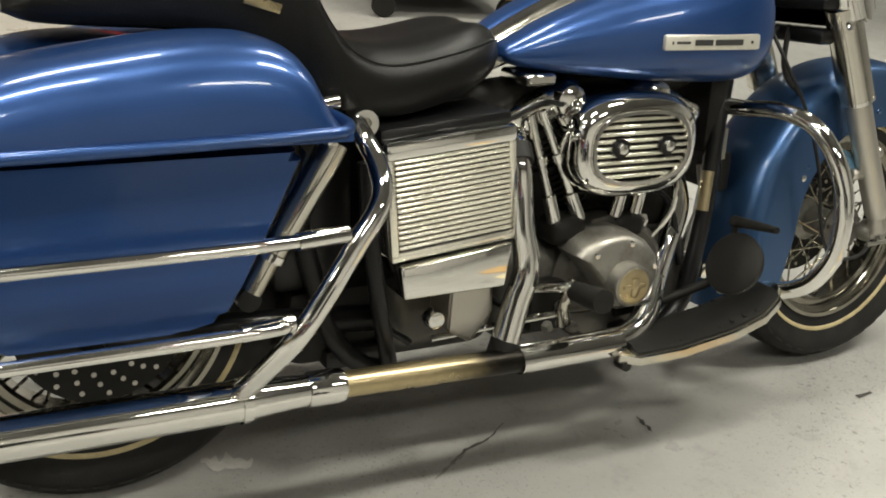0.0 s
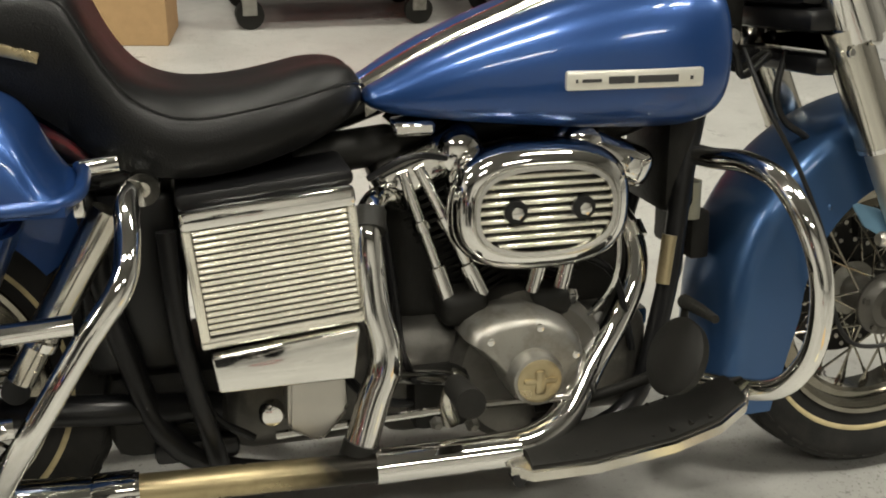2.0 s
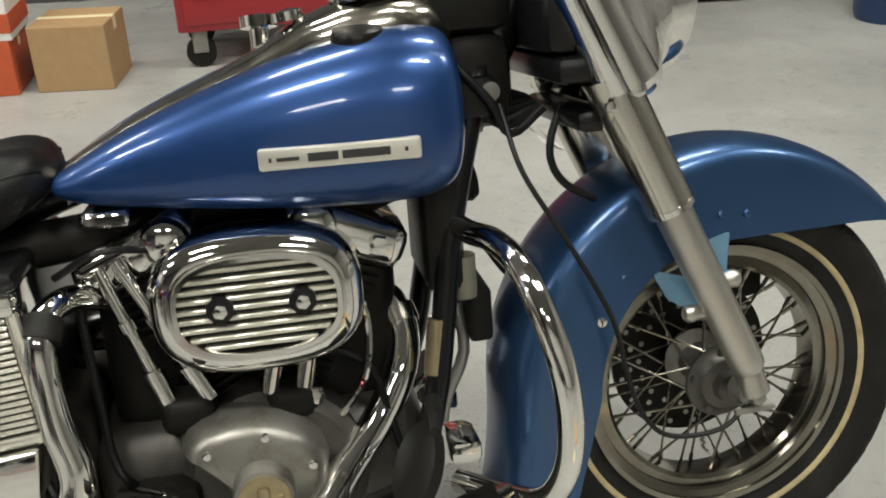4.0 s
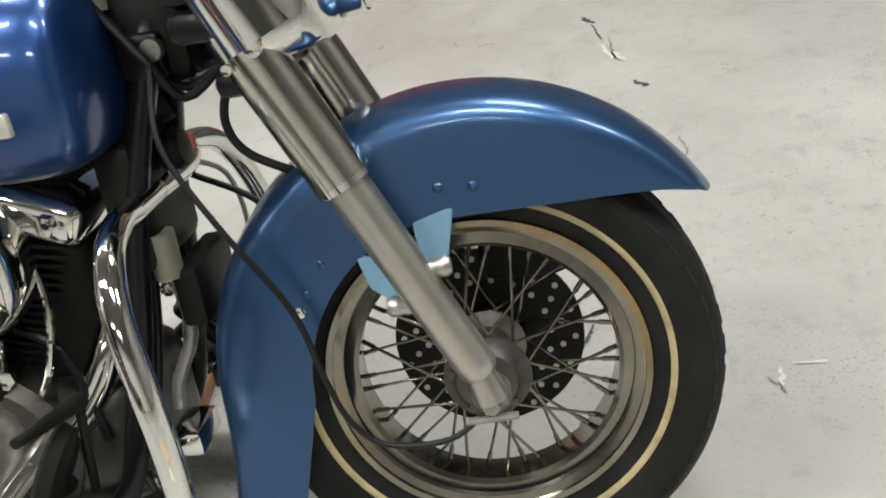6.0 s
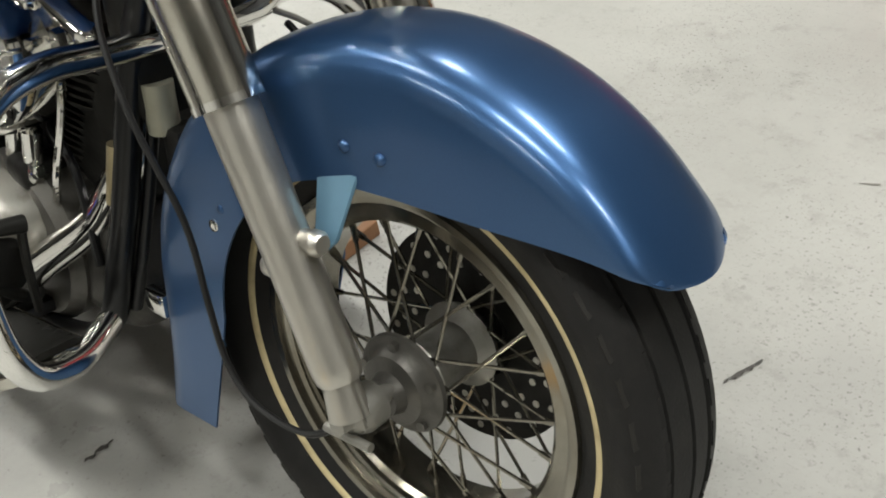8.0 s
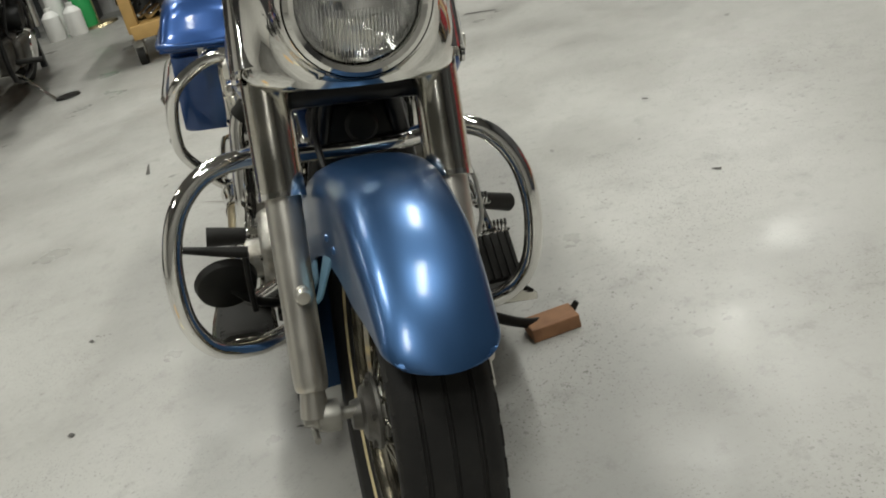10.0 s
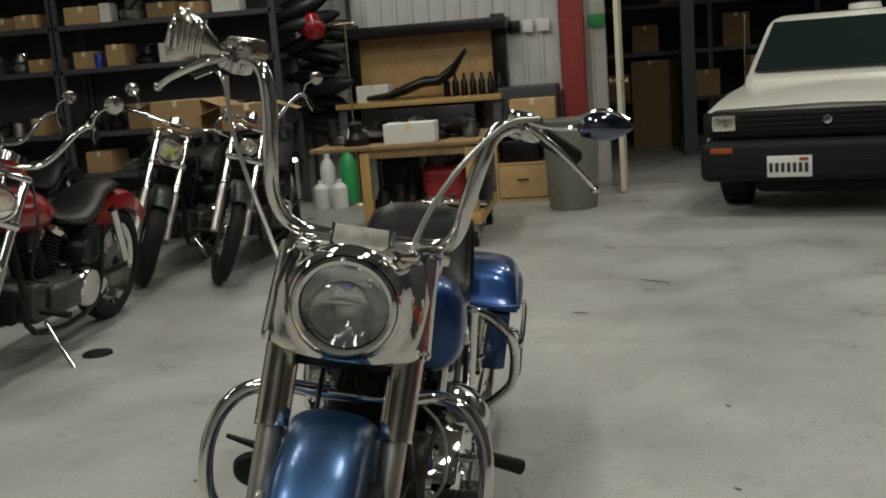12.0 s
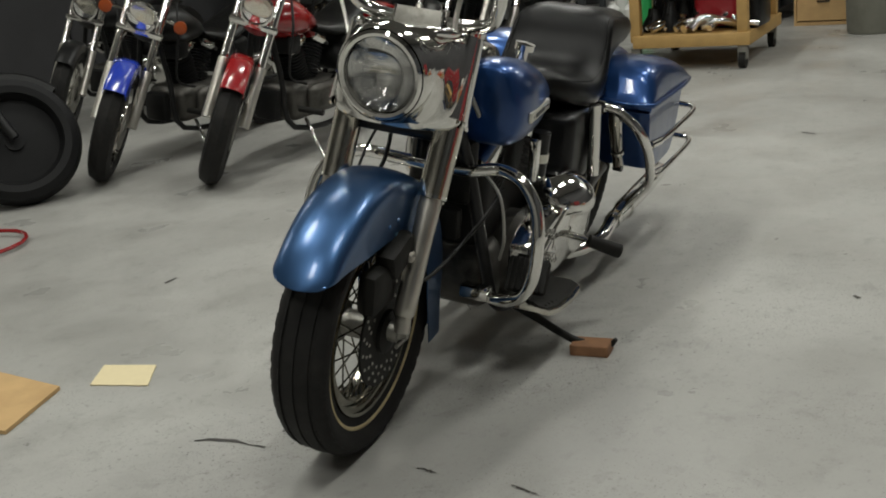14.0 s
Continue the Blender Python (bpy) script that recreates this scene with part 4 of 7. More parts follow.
def muffler(s):
    m = part("muffler", lathe([(0, 0.0), (0, 0.0235), (0.05, 0.024), (0.06, 0.0245), (0.13, 0.029), (0.16, 0.0315), (0.40, 0.0325), (0.58, 0.031), (0.66, 0.027), (0.66, 0.022), (0.6, 0.02)], (-1.235, s * 0.239, 0.2300), (-1, 0, 0.012), 36), CHROME, bike, "long chrome muffler")
    c = Vector((-1.392, s * 0.239, 0.2315))
    part("clamp", tube([c + Vector((0.007, 0, 0)), c - Vector((0.007, 0, 0))], 0.0345, 28, 1), CHROME, m)
    part("clamp_bolt", tube([c + Vector((0, s * 0.01, -0.03)), c + Vector((0, s * 0.02, 0.045))], 0.006, 8, 1), CHROME, m)
    part("inlet_collar", lathe([(0, 0.025), (0.0, 0.0275), (0.05, 0.0275), (0.055, 0.025)], (-1.24, s * 0.239, 0.2300), (-1, 0, 0.012), 28), CHROME, m)


muffler(-1)
muffler(1)
part("left_exhaust_pipe", tube([(-0.95, 0.0, 0.17), (-1.0, 0.15, 0.18), (-1.1, 0.235, 0.21), (-1.24, 0.239, 0.230)], 0.022, 16, 5), CHROME, bike)

# ribbed battery cover and tool box on the right
TILT = pose(0, 0, 0, 0, -5.3, 0)
BC = Matrix.Translation((-1.037, 0, 0.508)) @ TILT
bat = part("battery_cover", box((-0.112, -0.2, -0.095), (0.112, -0.1, 0.092), 0.008, BC), CHROME, bike, "chrome-framed ribbed battery cover")
part("frame_edge", box((-0.114, -0.21, 0.068), (0.114, -0.19, 0.096), 0.007, BC), CHROME, bat)
part("frame_edge", box((-0.114, -0.206, -0.096), (0.114, -0.19, -0.080), 0.004, BC), SATIN, bat)
for s in (-1, 1):
    part("frame_edge", box((s * 0.107 - 0.007, -0.206, -0.09), (s * 0.107 + 0.007, -0.19, 0.07), 0.004, BC), SATIN, bat)
# near-black sheet; the shaded gaps between ribs are its colour
part("rib_shade", box((-0.101, -0.2018, -0.081), (0.101, -0.196, 0.069), 0.001, BC, 1), GREASE, bat, "black sheet painting the shade between the ribs")
for k in range(17):
    z = -0.0735 + k * 0.0086
    part("rib", tube([BC @ Vector((-0.0995, -0.2035, z)), BC @ Vector((0.0995, -0.2035, z))], 0.0033, 8, 1), SATIN, bat)
part("top_cap", box((-0.115, -0.19, 0.09), (0.118, 0.1, 0.115), 0.01, BC), BLACK, bat)
bm = loft([[Vector(p) for p in ((-1.131, y, 0.397), (-0.932, y, 0.419), (-0.941, y, 0.345), (-1.124, y, 0.344))] for y in (-0.12, -0.218)])
bmesh.ops.recalc_face_normals(bm, faces=bm.faces[:])
bmesh.ops.bevel(bm, geom=bm.edges[:], offset=0.004, segments=3, affect="EDGES", profile=0.5)
part("tool_box", bm, CHROME, bike, "small chrome tool box")
part("oil_tank", box((-1.15, -0.1, 0.40), (-0.93, 0.17, 0.63), 0.03, None, 3), BLACK, bike, "black oil tank")
part("battery_case", box((-1.3, -0.1, 0.33), (-1.16, 0.1, 0.6), 0.02), BLACK, bike)
part("rear_brake_line", tube([(-1.15, -0.14, 0.56), (-1.16, -0.15, 0.45), (-1.14, -0.16, 0.3), (-1.08, -0.15, 0.24)], 0.006, 8, 5), BLACK, bike)
part("side_tube", tube([(-1.175, -0.17, 0.56), (-1.165, -0.185, 0.4), (-1.13, -0.18, 0.22)], 0.014, 12, 4), BLACK, bike)
part("stand_bracket", box((-1.22, -0.13, 0.2), (-1.1, 0.13, 0.235), 0.01), BLACK, bike)

# primary drive on the left
rings = []
for y, k in ((0.11, 1.0), (0.18, 1.0), (0.205, 0.94), (0.215, 0.8)):
    ring = []
    for j in range(48):
        t = math.tau * j / 48
        c, s = math.cos(t), math.sin(t)
        big = 0.5 + 0.5 * (-c)
        ring.append(Vector((-0.80 + 0.245 * k * math.copysign(abs(c) ** 0.8, c), y, 0.315 + (0.085 + 0.03 * big) * k * math.copysign(abs(s) ** 0.8, s))))
    rings.append(ring)
prim = part("primary_cover", loft(rings), CHROME, bike, "long polished primary drive cover")
part("clutch_dome", lathe([(0, 0.1), (0.02, 0.098), (0.035, 0.08), (0.042, 0.04), (0.043, 0.0)], (-0.93, 0.19, 0.32), (0, 1, 0), 40), CHROME, prim)
part("inspection_cap", lathe([(0, 0.035), (0.015, 0.034), (0.02, 0.025), (0.021, 0.0)], (-0.66, 0.205, 0.315), (0, 1, 0), 28), CHROME, prim)
dome = part("domed_cover", lathe([(-0.03, 0.0), (-0.03, 0.095), (-0.012, 0.105), (0.0, 0.104), (0.02, 0.092), (0.038, 0.066), (0.048, 0.035), (0.051, 0.0)], (-0.87, 0.17, 0.432), (0.10, 0.30, 0.95), 48), CHROME, bike, "wide domed chrome cover")
part("ignition_coil", lathe([(-0.06, 0.0), (-0.06, 0.026), (0.06, 0.026), (0.06, 0.0)], (-0.72, 0.14, 0.57), (0, 0.05, 1), 24), BLACK, bike)
part("coil_bracket", box((-0.71, 0.13, 0.50), (-0.66, 0.155, 0.62), 0.006), CHROME, bike)
part("coil_band", lathe([(-0.012, 0.0265), (-0.012, 0.028), (0.012, 0.028), (0.012, 0.0265)], (-0.72, 0.14, 0.56), (0, 0.05, 1), 24), BADGE, bike, "pale band on the ignition coil")
part("side_post", tube([(-1.08, 0.185, 0.64), (-1.10, 0.195, 0.42)], 0.019, 12, 1), CHROME, bike)

# ---------------------------------------------------------------- tank, console, seat
TANK = [  # x, bottom z, crest z, half width
    (-0.893, 0.700, 0.706, 0.079), (-0.886, 0.692, 0.718, 0.091), (-0.868, 0.685, 0.728, 0.101), (-0.84, 0.679, 0.744, 0.114), (-0.80, 0.674, 0.765, 0.129), (-0.74, 0.668, 0.791, 0.148), (-0.67, 0.662, 0.817, 0.167),
    (-0.60, 0.657, 0.840, 0.183), (-0.53, 0.654, 0.857, 0.194), (-0.47, 0.653, 0.867, 0.199), (-0.425, 0.657, 0.868, 0.196), (-0.395, 0.670, 0.860, 0.187), (-0.383, 0.692, 0.842, 0.171), (-0.376, 0.722, 0.812, 0.143)]


def tank_half(s):
    """One teardrop half: flat bottom, full flank, rounded crest, falling to the strip in the middle."""
    rings = []
    lo = spline([(x, z0, 0) for x, z0, z1, w in TANK], 4)
    hi = spline([(x, z1, w) for x, z0, z1, w in TANK], 4)
    for p, q in zip(lo, hi):
        x, z0, z1, w = p.x, p.y, q.y, q.z
        inner = 0.036
        crest = inner + 0.42 * (w - inner)
        waist = z0 + 0.42 * (z1 - z0)
        ring = [Vector((x, s * inner, z0))]
        for k in range(1, 11):
            t = math.pi / 2 * k / 10
            ring.append(Vector((x, s * (crest + (w - crest) * math.sin(t) ** 0.7), waist - (waist - z0) * math.cos(t) ** 0.85)))
        for k in range(1, 15):
            t = math.pi / 2 * k / 14
            ring.append(Vector((x, s * (crest + (w - crest) * math.cos(t) ** 0.85), waist + (z1 - waist) * math.sin(t) ** 0.92)))
        for k in range(1, 6):
            t = math.pi / 2 * k / 5
            ring.append(Vector((x, s * (crest + (inner - crest) * math.sin(t)), z1 - 0.12 * (z1 - z0) * (1 - math.cos(t)))))
        rings.append(ring)
    return loft(rings)


for s in (-1, 1):
    tk = part("fuel_tank", tank_half(s), BLUE, bike, "blue metallic fuel tank half")
    a, b = Vector((-0.634, s * 0.1790, 0.7325)), Vector((-0.441, s * 0.2005, 0.7340))
    d = (b - a).normalized()
    up = Vector((0, 0, 1))
    nrm = (Vector((0, s, 0)) - d * d.y * s).normalized()
    up = (up - d * up.dot(d)).normalized()
    mm = Matrix((d, nrm, up)).transposed().to_4x4()
    mm.translation = (a + b) / 2
    L = (b - a).length / 2
    bd = part("badge", box((-L, -0.006, -0.0135), (L, 0.0062, 0.0135), 0.004, mm), BADGE, tk, "silver name badge")
    for x0, x1, h in ((-0.075, -0.048, 0.0022), (-0.038, -0.002, 0.005), (0.003, 0.06, 0.005), (-0.084, -0.081, 0.0025), (0.077, 0.081, 0.0025)):
        part("lettering_bar", box((x0, 0.0055, -h), (x1, 0.0072, h), 0.0, mm), INK, bd, smooth=False)
    if s < 0:
        cap = part("filler_cap", lathe([(-0.02, 0.034), (-0.002, 0.034), (0.003, 0.031), (0.004, 0.0)], (-0.497, s * 0.112, 0.866), (0, s * 0.12, 1), 28), BLACK, tk, "low dark filler cap")
    else:
        cap = part("filler_cap", lathe([(-0.02, 0.014), (0.018, 0.014), (0.02, 0.026), (0.036, 0.026), (0.040, 0.0)], (-0.615, s * 0.105, 0.845), (0, s * 0.2, 1), 28), CHROME, tk, "chrome filler cap")
cons = []
for x, w, z0, z1 in ((-0.885, 0.030, 0.70, 0.722), (-0.85, 0.036, 0.72, 0.742), (-0.80, 0.038, 0.745, 0.768), (-0.74, 0.040, 0.77, 0.796), (-0.67, 0.043, 0.80, 0.824), (-0.62, 0.050, 0.82, 0.848), (-0.56, 0.064, 0.845, 0.884), (-0.51, 0.074, 0.855, 0.900), (-0.45, 0.076, 0.86, 0.908), (-0.40, 0.066, 0.855, 0.902), (-0.37, 0.045, 0.85, 0.878)):
    cons.append([Vector((x, w * math.cos(t), z0 + (z1 - z0) * max(0, math.sin(t)) ** 0.6)) for t in [math.pi * j / 12 for j in range(13)]] + [Vector((x, -w, z0 - 0.03)), Vector((x, w, z0 - 0.03))])
con = part("dash_console", loft(cons), OLD_CHROME, bike, "chromed tank console with dial")
sp = part("speedometer", lathe([(0, 0.062), (0.016, 0.062), (0.022, 0.056), (0.018, 0.05), (0.018, 0.0)], (-0.46, 0, 0.905), (-0.12, 0, 1), 36), CHROME, con)
part("dial", lathe([(0.0185, 0.049), (0.0192, 0.0)], (-0.46, 0, 0.905), (-0.12, 0, 1), 32), BLACK, sp)
part("ignition_switch", lathe([(0, 0.02), (0.012, 0.019), (0.016, 0.0)], (-0.575, 0, 0.88), (-0.15, 0, 1), 20), CHROME, con)

SEAT = [  # x, bottom z, welt z, crown z, half width
    (-0.891, 0.705, 0.711, 0.714, 0.035), (-0.897, 0.697, 0.724, 0.733, 0.068), (-0.911, 0.688, 0.732, 0.748, 0.098), (-0.935, 0.674, 0.731, 0.754, 0.122), (-0.968, 0.659, 0.726, 0.752, 0.141), (-1.01, 0.645, 0.718, 0.742, 0.156),
    (-1.06, 0.632, 0.710, 0.732, 0.167), (-1.11, 0.624, 0.704, 0.728, 0.173), (-1.155, 0.624, 0.708, 0.732, 0.177), (-1.195, 0.630, 0.728, 0.748, 0.177), (-1.222, 0.638, 0.757, 0.775, 0.175), (-1.242, 0.647, 0.790, 0.808, 0.171),
    (-1.258, 0.658, 0.822, 0.845, 0.167), (-1.276, 0.675, 0.850, 0.872, 0.163), (-1.31, 0.702, 0.864, 0.885, 0.159), (-1.37, 0.738, 0.861, 0.885, 0.156), (-1.45, 0.755, 0.848, 0.873, 0.151), (-1.55, 0.760, 0.836, 0.860, 0.145), (-1.63, 0.765, 0.820, 0.840, 0.13), (-1.665, 0.775, 0.800, 0.812, 0.10)]
fine = [spline([(st[0], st[k], 0) for st in SEAT], 4) for k in (1, 2, 3, 4)]
rings = []
for i in range(len(fine[0])):
    x = fine[0][i].x
    z0, zr, zc, w = [f[i].y for f in fine]
    half = [(0, zc - 0.003), (0.2, zc - 0.002), (0.4, zc), (0.56, zc - 0.002), (0.70, zc - 0.3 * (zc - zr)), (0.80, zc - 0.72 * (zc - zr)), (0.86, zr + 0.001), (0.885, zr - 0.003), (0.915, zr - 0.0035), (0.955, zr - 0.010),
            (0.985, zr - 0.022), (1.0, zr - 0.25 * (zr - z0) - 0.014), (0.995, (zr + z0) / 2 - 0.008), (0.97, z0 + 0.22 * (zr - z0)), (0.93, z0 + 0.05 * (zr - z0)), (0.86, z0)]
    rings.append([Vector((x, w * u, z)) for u, z in half] + [Vector((x, -w * u, z)) for u, z in half[:0:-1]])
seat = part("seat", loft(rings), LEATHER, bike, "black leather bucket seat")
for s in (-1, 1):
    part("welt", tube([(fine[1][i].x, s * fine[3][i].y * 0.888, fine[1][i].y - 0.002) for i in range(6, len(fine[1]) - 6, 2)], 0.003, 8, 2), LEATHER, seat)
part("seat_script", box((-1.36, -0.163, 0.786), (-1.305, -0.157, 0.800), 0.001, Matrix.Translation((-1.33, 0, 0.793)) @ pose(0, 0, 0, 0, 16) @ Matrix.Translation((1.33, 0, -0.793))), BRASSY, seat, "small worn script badge")

# rear fender
rings = []
for i in range(33):
    a = radians(36 + 130 * i / 32)
    c, s = math.cos(a), math.sin(a)
    ring = []
    for j in range(17):
        t = math.pi * j / 16
        y = -0.125 * math.copysign(abs(math.cos(t)) ** 0.8, math.cos(t))
        drop = 0.055 * (1 - math.sin(t) ** 0.8) + (0.07 if j in (0, 16) else 0)
        r = 0.412 - drop
        ring.append(Vector((-1.565 + r * c, y, 0.33 + r * s)))
    rings.append(ring)
part("rear_fender", solid(loft(rings, False, False), 0.003), BLUE, bike, "blue metallic rear fender")


DROP = Matrix.Translation((0, -0.042, -0.036))   # the left pannier hangs lower


def saddlebag(s):
    """A moulded pannier: box with raked front, overhanging domed lid, latch and seam lip."""
    bm = bmesh.new()
    prof = [(-1.442, 0.398), (-1.42, 0.43), (-1.375, 0.52), (-1.326, 0.622), (-1.83, 0.622), (-1.81, 0.5), (-1.77, 0.41), (-1.73, 0.388), (-1.5, 0.386)]
    layers = []
    for y, k in ((0.165, 0.985), (0.175, 1.0), (0.30, 1.0), (0.325, 0.985), (0.336, 0.955)):
        cx, cz = -1.58, 0.52
        layers.append([Vector((cx + (x - cx) * k, s * y, cz + (z - cz) * (k if z < 0.6 else 1.0))) for x, z in prof])
    bm = loft(layers)
    bmesh.ops.bevel(bm, geom=[e for e in bm.edges if abs(e.verts[0].co.y - e.verts[1].co.y) > 0.005], offset=0.012, segments=2, affect="EDGES")
    if s > 0:
        bm.transform(DROP)
    bag = part("saddlebag", bm, BLUE, bike, "blue moulded hard saddlebag")
    lidp = []
    outline = spline([(x, 0, z) for x, z in ((-1.268, 0.646), (-1.277, 0.651), (-1.292, 0.672), (-1.305, 0.699), (-1.319, 0.727), (-1.343, 0.750), (-1.385, 0.763), (-1.44, 0.765), (-1.50, 0.761), (-1.56, 0.753), (-1.64, 0.741), (-1.72, 0.722), (-1.80, 0.694), (-1.85, 0.664), (-1.868, 0.646))], 4)
    for y, k, up in ((0.150, 0.96, 0.86), (0.158, 0.975, 0.93), (0.172, 0.99, 0.975), (0.20, 1.0, 1.0), (0.235, 1.0, 1.012), (0.27, 1.0, 1.005), (0.295, 0.999, 0.975), (0.314, 0.997, 0.92), (0.328, 0.994, 0.83), (0.339, 0.99, 0.70), (0.346, 0.987, 0.52), (0.352, 0.984, 0.30), (0.355, 0.982, 0.08)):
        cx = -1.565
        ring = [Vector((cx + (p.x - cx) * k, s * y, 0.646 + (p.z - 0.646) * up)) for p in outline]
        ring += [Vector((cx + (x - cx) * k, s * y, 0.636)) for x in (-1.868, -1.7, -1.5, -1.268)]
        lidp.append(ring)
    bm = loft(lidp)
    drop = DROP if s > 0 else None
    lid = part("lid", bm, BLUE, bag, "blue domed saddlebag lid", turn=drop)
    part("lip", tube([(-1.272, s * 0.17, 0.652), (-1.264, s * 0.2, 0.651), (-1.262, s * 0.3, 0.650), (-1.28, s * 0.346, 0.649), (-1.32, s * 0.357, 0.648), (-1.5, s * 0.360, 0.644), (-1.7, s * 0.360, 0.641), (-1.85, s * 0.35, 0.638)], 0.0085, 10, 4), BLUE, bag, turn=drop)
    part("latch", box((-1.275, s * 0.255 - 0.012, 0.61), (-1.262, s * 0.255 + 0.012, 0.645), 0.003), CHROME, bag, turn=drop)
    part("hinge_pin", tube([(-1.225, s * 0.175, 0.655), (-1.27, s * 0.18, 0.65)], 0.012, 12, 1), CHROME, bag, turn=drop)
    return bag


def bag_guard(s):
    g = part("bag_guard", tube([(-1.19, s * 0.13, 0.625), (-1.205, s * 0.195, 0.628), (-1.215, s * 0.25, 0.618), (-1.215, s * 0.305, 0.585), (-1.225, s * 0.338, 0.545), (-1.27, s * 0.352, 0.485), (-1.31, s * 0.355, 0.425), (-1.352, s * 0.345, 0.36), (-1.395, s * 0.28, 0.275), (-1.40, s * 0.245, 0.25)], 0.0155, 16, 6), CHROME, bike, "tubular chrome saddlebag guard", turn=Matrix.Translation((0, -0.030, -0.02)) if s > 0 else None)
    for z, x0 in ((0.510, -1.285), (0.392, -1.362)):
        part("rail", tube([(x0, s * 0.356, z), (-1.40, s * 0.369, z), (-1.6, s * 0.372, z), (-1.82, s * 0.372, z + 0.002), (-1.89, s * 0.355, z + 0.004), (-1.905, s * 0.31, z + 0.006), (-1.90, s * 0.2, z + 0.006)], 0.0095, 12, 5), CHROME, g, "thin chrome rail", turn=Matrix.Translation((0, -0.030, -0.02)) if s > 0 else None)
        part("rail_socket", tube([(x0 + 0.005, s * 0.353, z), (x0 - 0.07, s * 0.366, z)], 0.0125, 12, 1), CHROME, g, turn=Matrix.Translation((0, -0.030, -0.02)) if s > 0 else None)
    part("ring_end", lathe([(-0.012, 0.010), (-0.012, 0.021), (0.012, 0.021), (0.012, 0.010)], (-1.197, s * 0.205, 0.628), (0, s, 0), 24), CHROME, g, turn=Matrix.Translation((0, -0.030, -0.02)) if s > 0 else None)
    part("ring_bolt", lathe([(-0.005, 0.0), (0.008, 0.010), (0.010, 0.0)], (-1.197, s * 0.209, 0.628), (0, s, 0), 10), OLD_CHROME, g, turn=Matrix.Translation((0, -0.030, -0.02)) if s > 0 else None)
    return g


for s in (-1, 1):
    saddlebag(s)
    bag_guard(s)
    sh = part("shock_absorber", lathe([(0, 0.0), (0, 0.021), (0.02, 0.023), (0.19, 0.022), (0.195, 0.018), (0.25, 0.018), (0.26, 0.0)], (-1.240, s * 0.205, 0.602), (-0.515, 0, -0.857), 28), OLD_CHROME, bike, "chromed shock absorber")
    part("eye", lathe([(-0.014, 0.0), (-0.014, 0.018), (0.014, 0.018), (0.014, 0.0)], (-1.374, s * 0.205, 0.378), (0, 1, 0), 20), BLACK, sh)
    part("bump_band", lathe([(0.185, 0.0225), (0.185, 0.024), (0.196, 0.024), (0.196, 0.0225)], (-1.240, s * 0.205, 0.602), (-0.515, 0, -0.857), 28), CHROME, sh)
    # swing arm plate with round holes behind the muffler
    part("fender_strut", tube([(-1.25, s * 0.14, 0.63), (-1.5, s * 0.15, 0.66), (-1.72, s * 0.145, 0.56)], 0.014, 10, 4), BLACK, bike)

# crash bar
for s in (-1, 1):
    k, bx = (0.93, -0.012) if s < 0 else (0.885, -0.05)
    part("crash_bar", tube([(-0.385, 0.0, 0.592), (-0.375, s * 0.10, 0.598), (-0.348 + bx, s * 0.19 * k, 0.606), (-0.333 + bx, s * 0.262 * k, 0.592), (-0.318 + bx, s * 0.312 * k, 0.545), (-0.303 + bx, s * 0.335 * k, 0.48), (-0.297 + bx, s * 0.338 * k, 0.41), (-0.302 + bx, s * 0.326 * k, 0.345), (-0.322 + bx, s * 0.29 * k, 0.292), (-0.36 + bx * 0.5, s * 0.225 * k, 0.268), (-0.42, s * 0.14, 0.262)], 0.0165, 16, 6), CHROME, bike, "tubular chrome engine guard", turn=Matrix.Translation((0, -0.02, 0)))
    part("mount_clamp", box((-0.42, s * 0.09 - 0.02, 0.255), (-0.375, s * 0.09 + 0.06, 0.29), 0.008), CHROME, bike)


# floorboards, pegs, pedals
def floorboard(s):
    rings = []
    for x, z, hw in ((-0.365, 0.283, 0.02), (-0.385, 0.272, 0.045), (-0.43, 0.250, 0.058), (-0.50, 0.232, 0.062), (-0.62, 0.216, 0.062), (-0.71, 0.212, 0.055), (-0.735, 0.212, 0.03)):
        cy = s * 0.245
        rings.append([Vector((x, cy - hw, z)), Vector((x, cy - hw * 0.6, z + 0.006)), Vector((x, cy + hw * 0.6, z + 0.006)), Vector((x, cy + hw, z)), Vector((x, cy + hw, z - 0.014)), Vector((x, cy - hw, z - 0.014))])
    fb = part("floorboard", loft(rings), OLD_CHROME, bike, "metal footboard with rubber mat")
    mat_rings = [[Vector((p.x, s * 0.245 + (p.y - s * 0.245) * 0.86, p.z + (0.009 if k in (1, 2) else 0.007 if k in (0, 3) else 0.012))) for k, p in enumerate(r)] for r in rings[1:-1]]
    part("mat", loft(mat_rings), SOFT_RUBBER, fb, "ribbed black rubber mat")
    for k in range(9):
        x = -0.44 - k * 0.029
        z = 0.247 - min(k, 4) * 0.0065 - max(0, k - 4) * 0.0025 + 0.009
        part("mat_rib", tube([(x, s * 0.2, z), (x, s * 0.29, z)], 0.004, 6, 1), SOFT_RUBBER, fb)
    part("hinge", box((-0.66, s * 0.15 - 0.03, 0.19), (-0.62, s * 0.15 + 0.05, 0.21), 0.005), BLACK, fb)


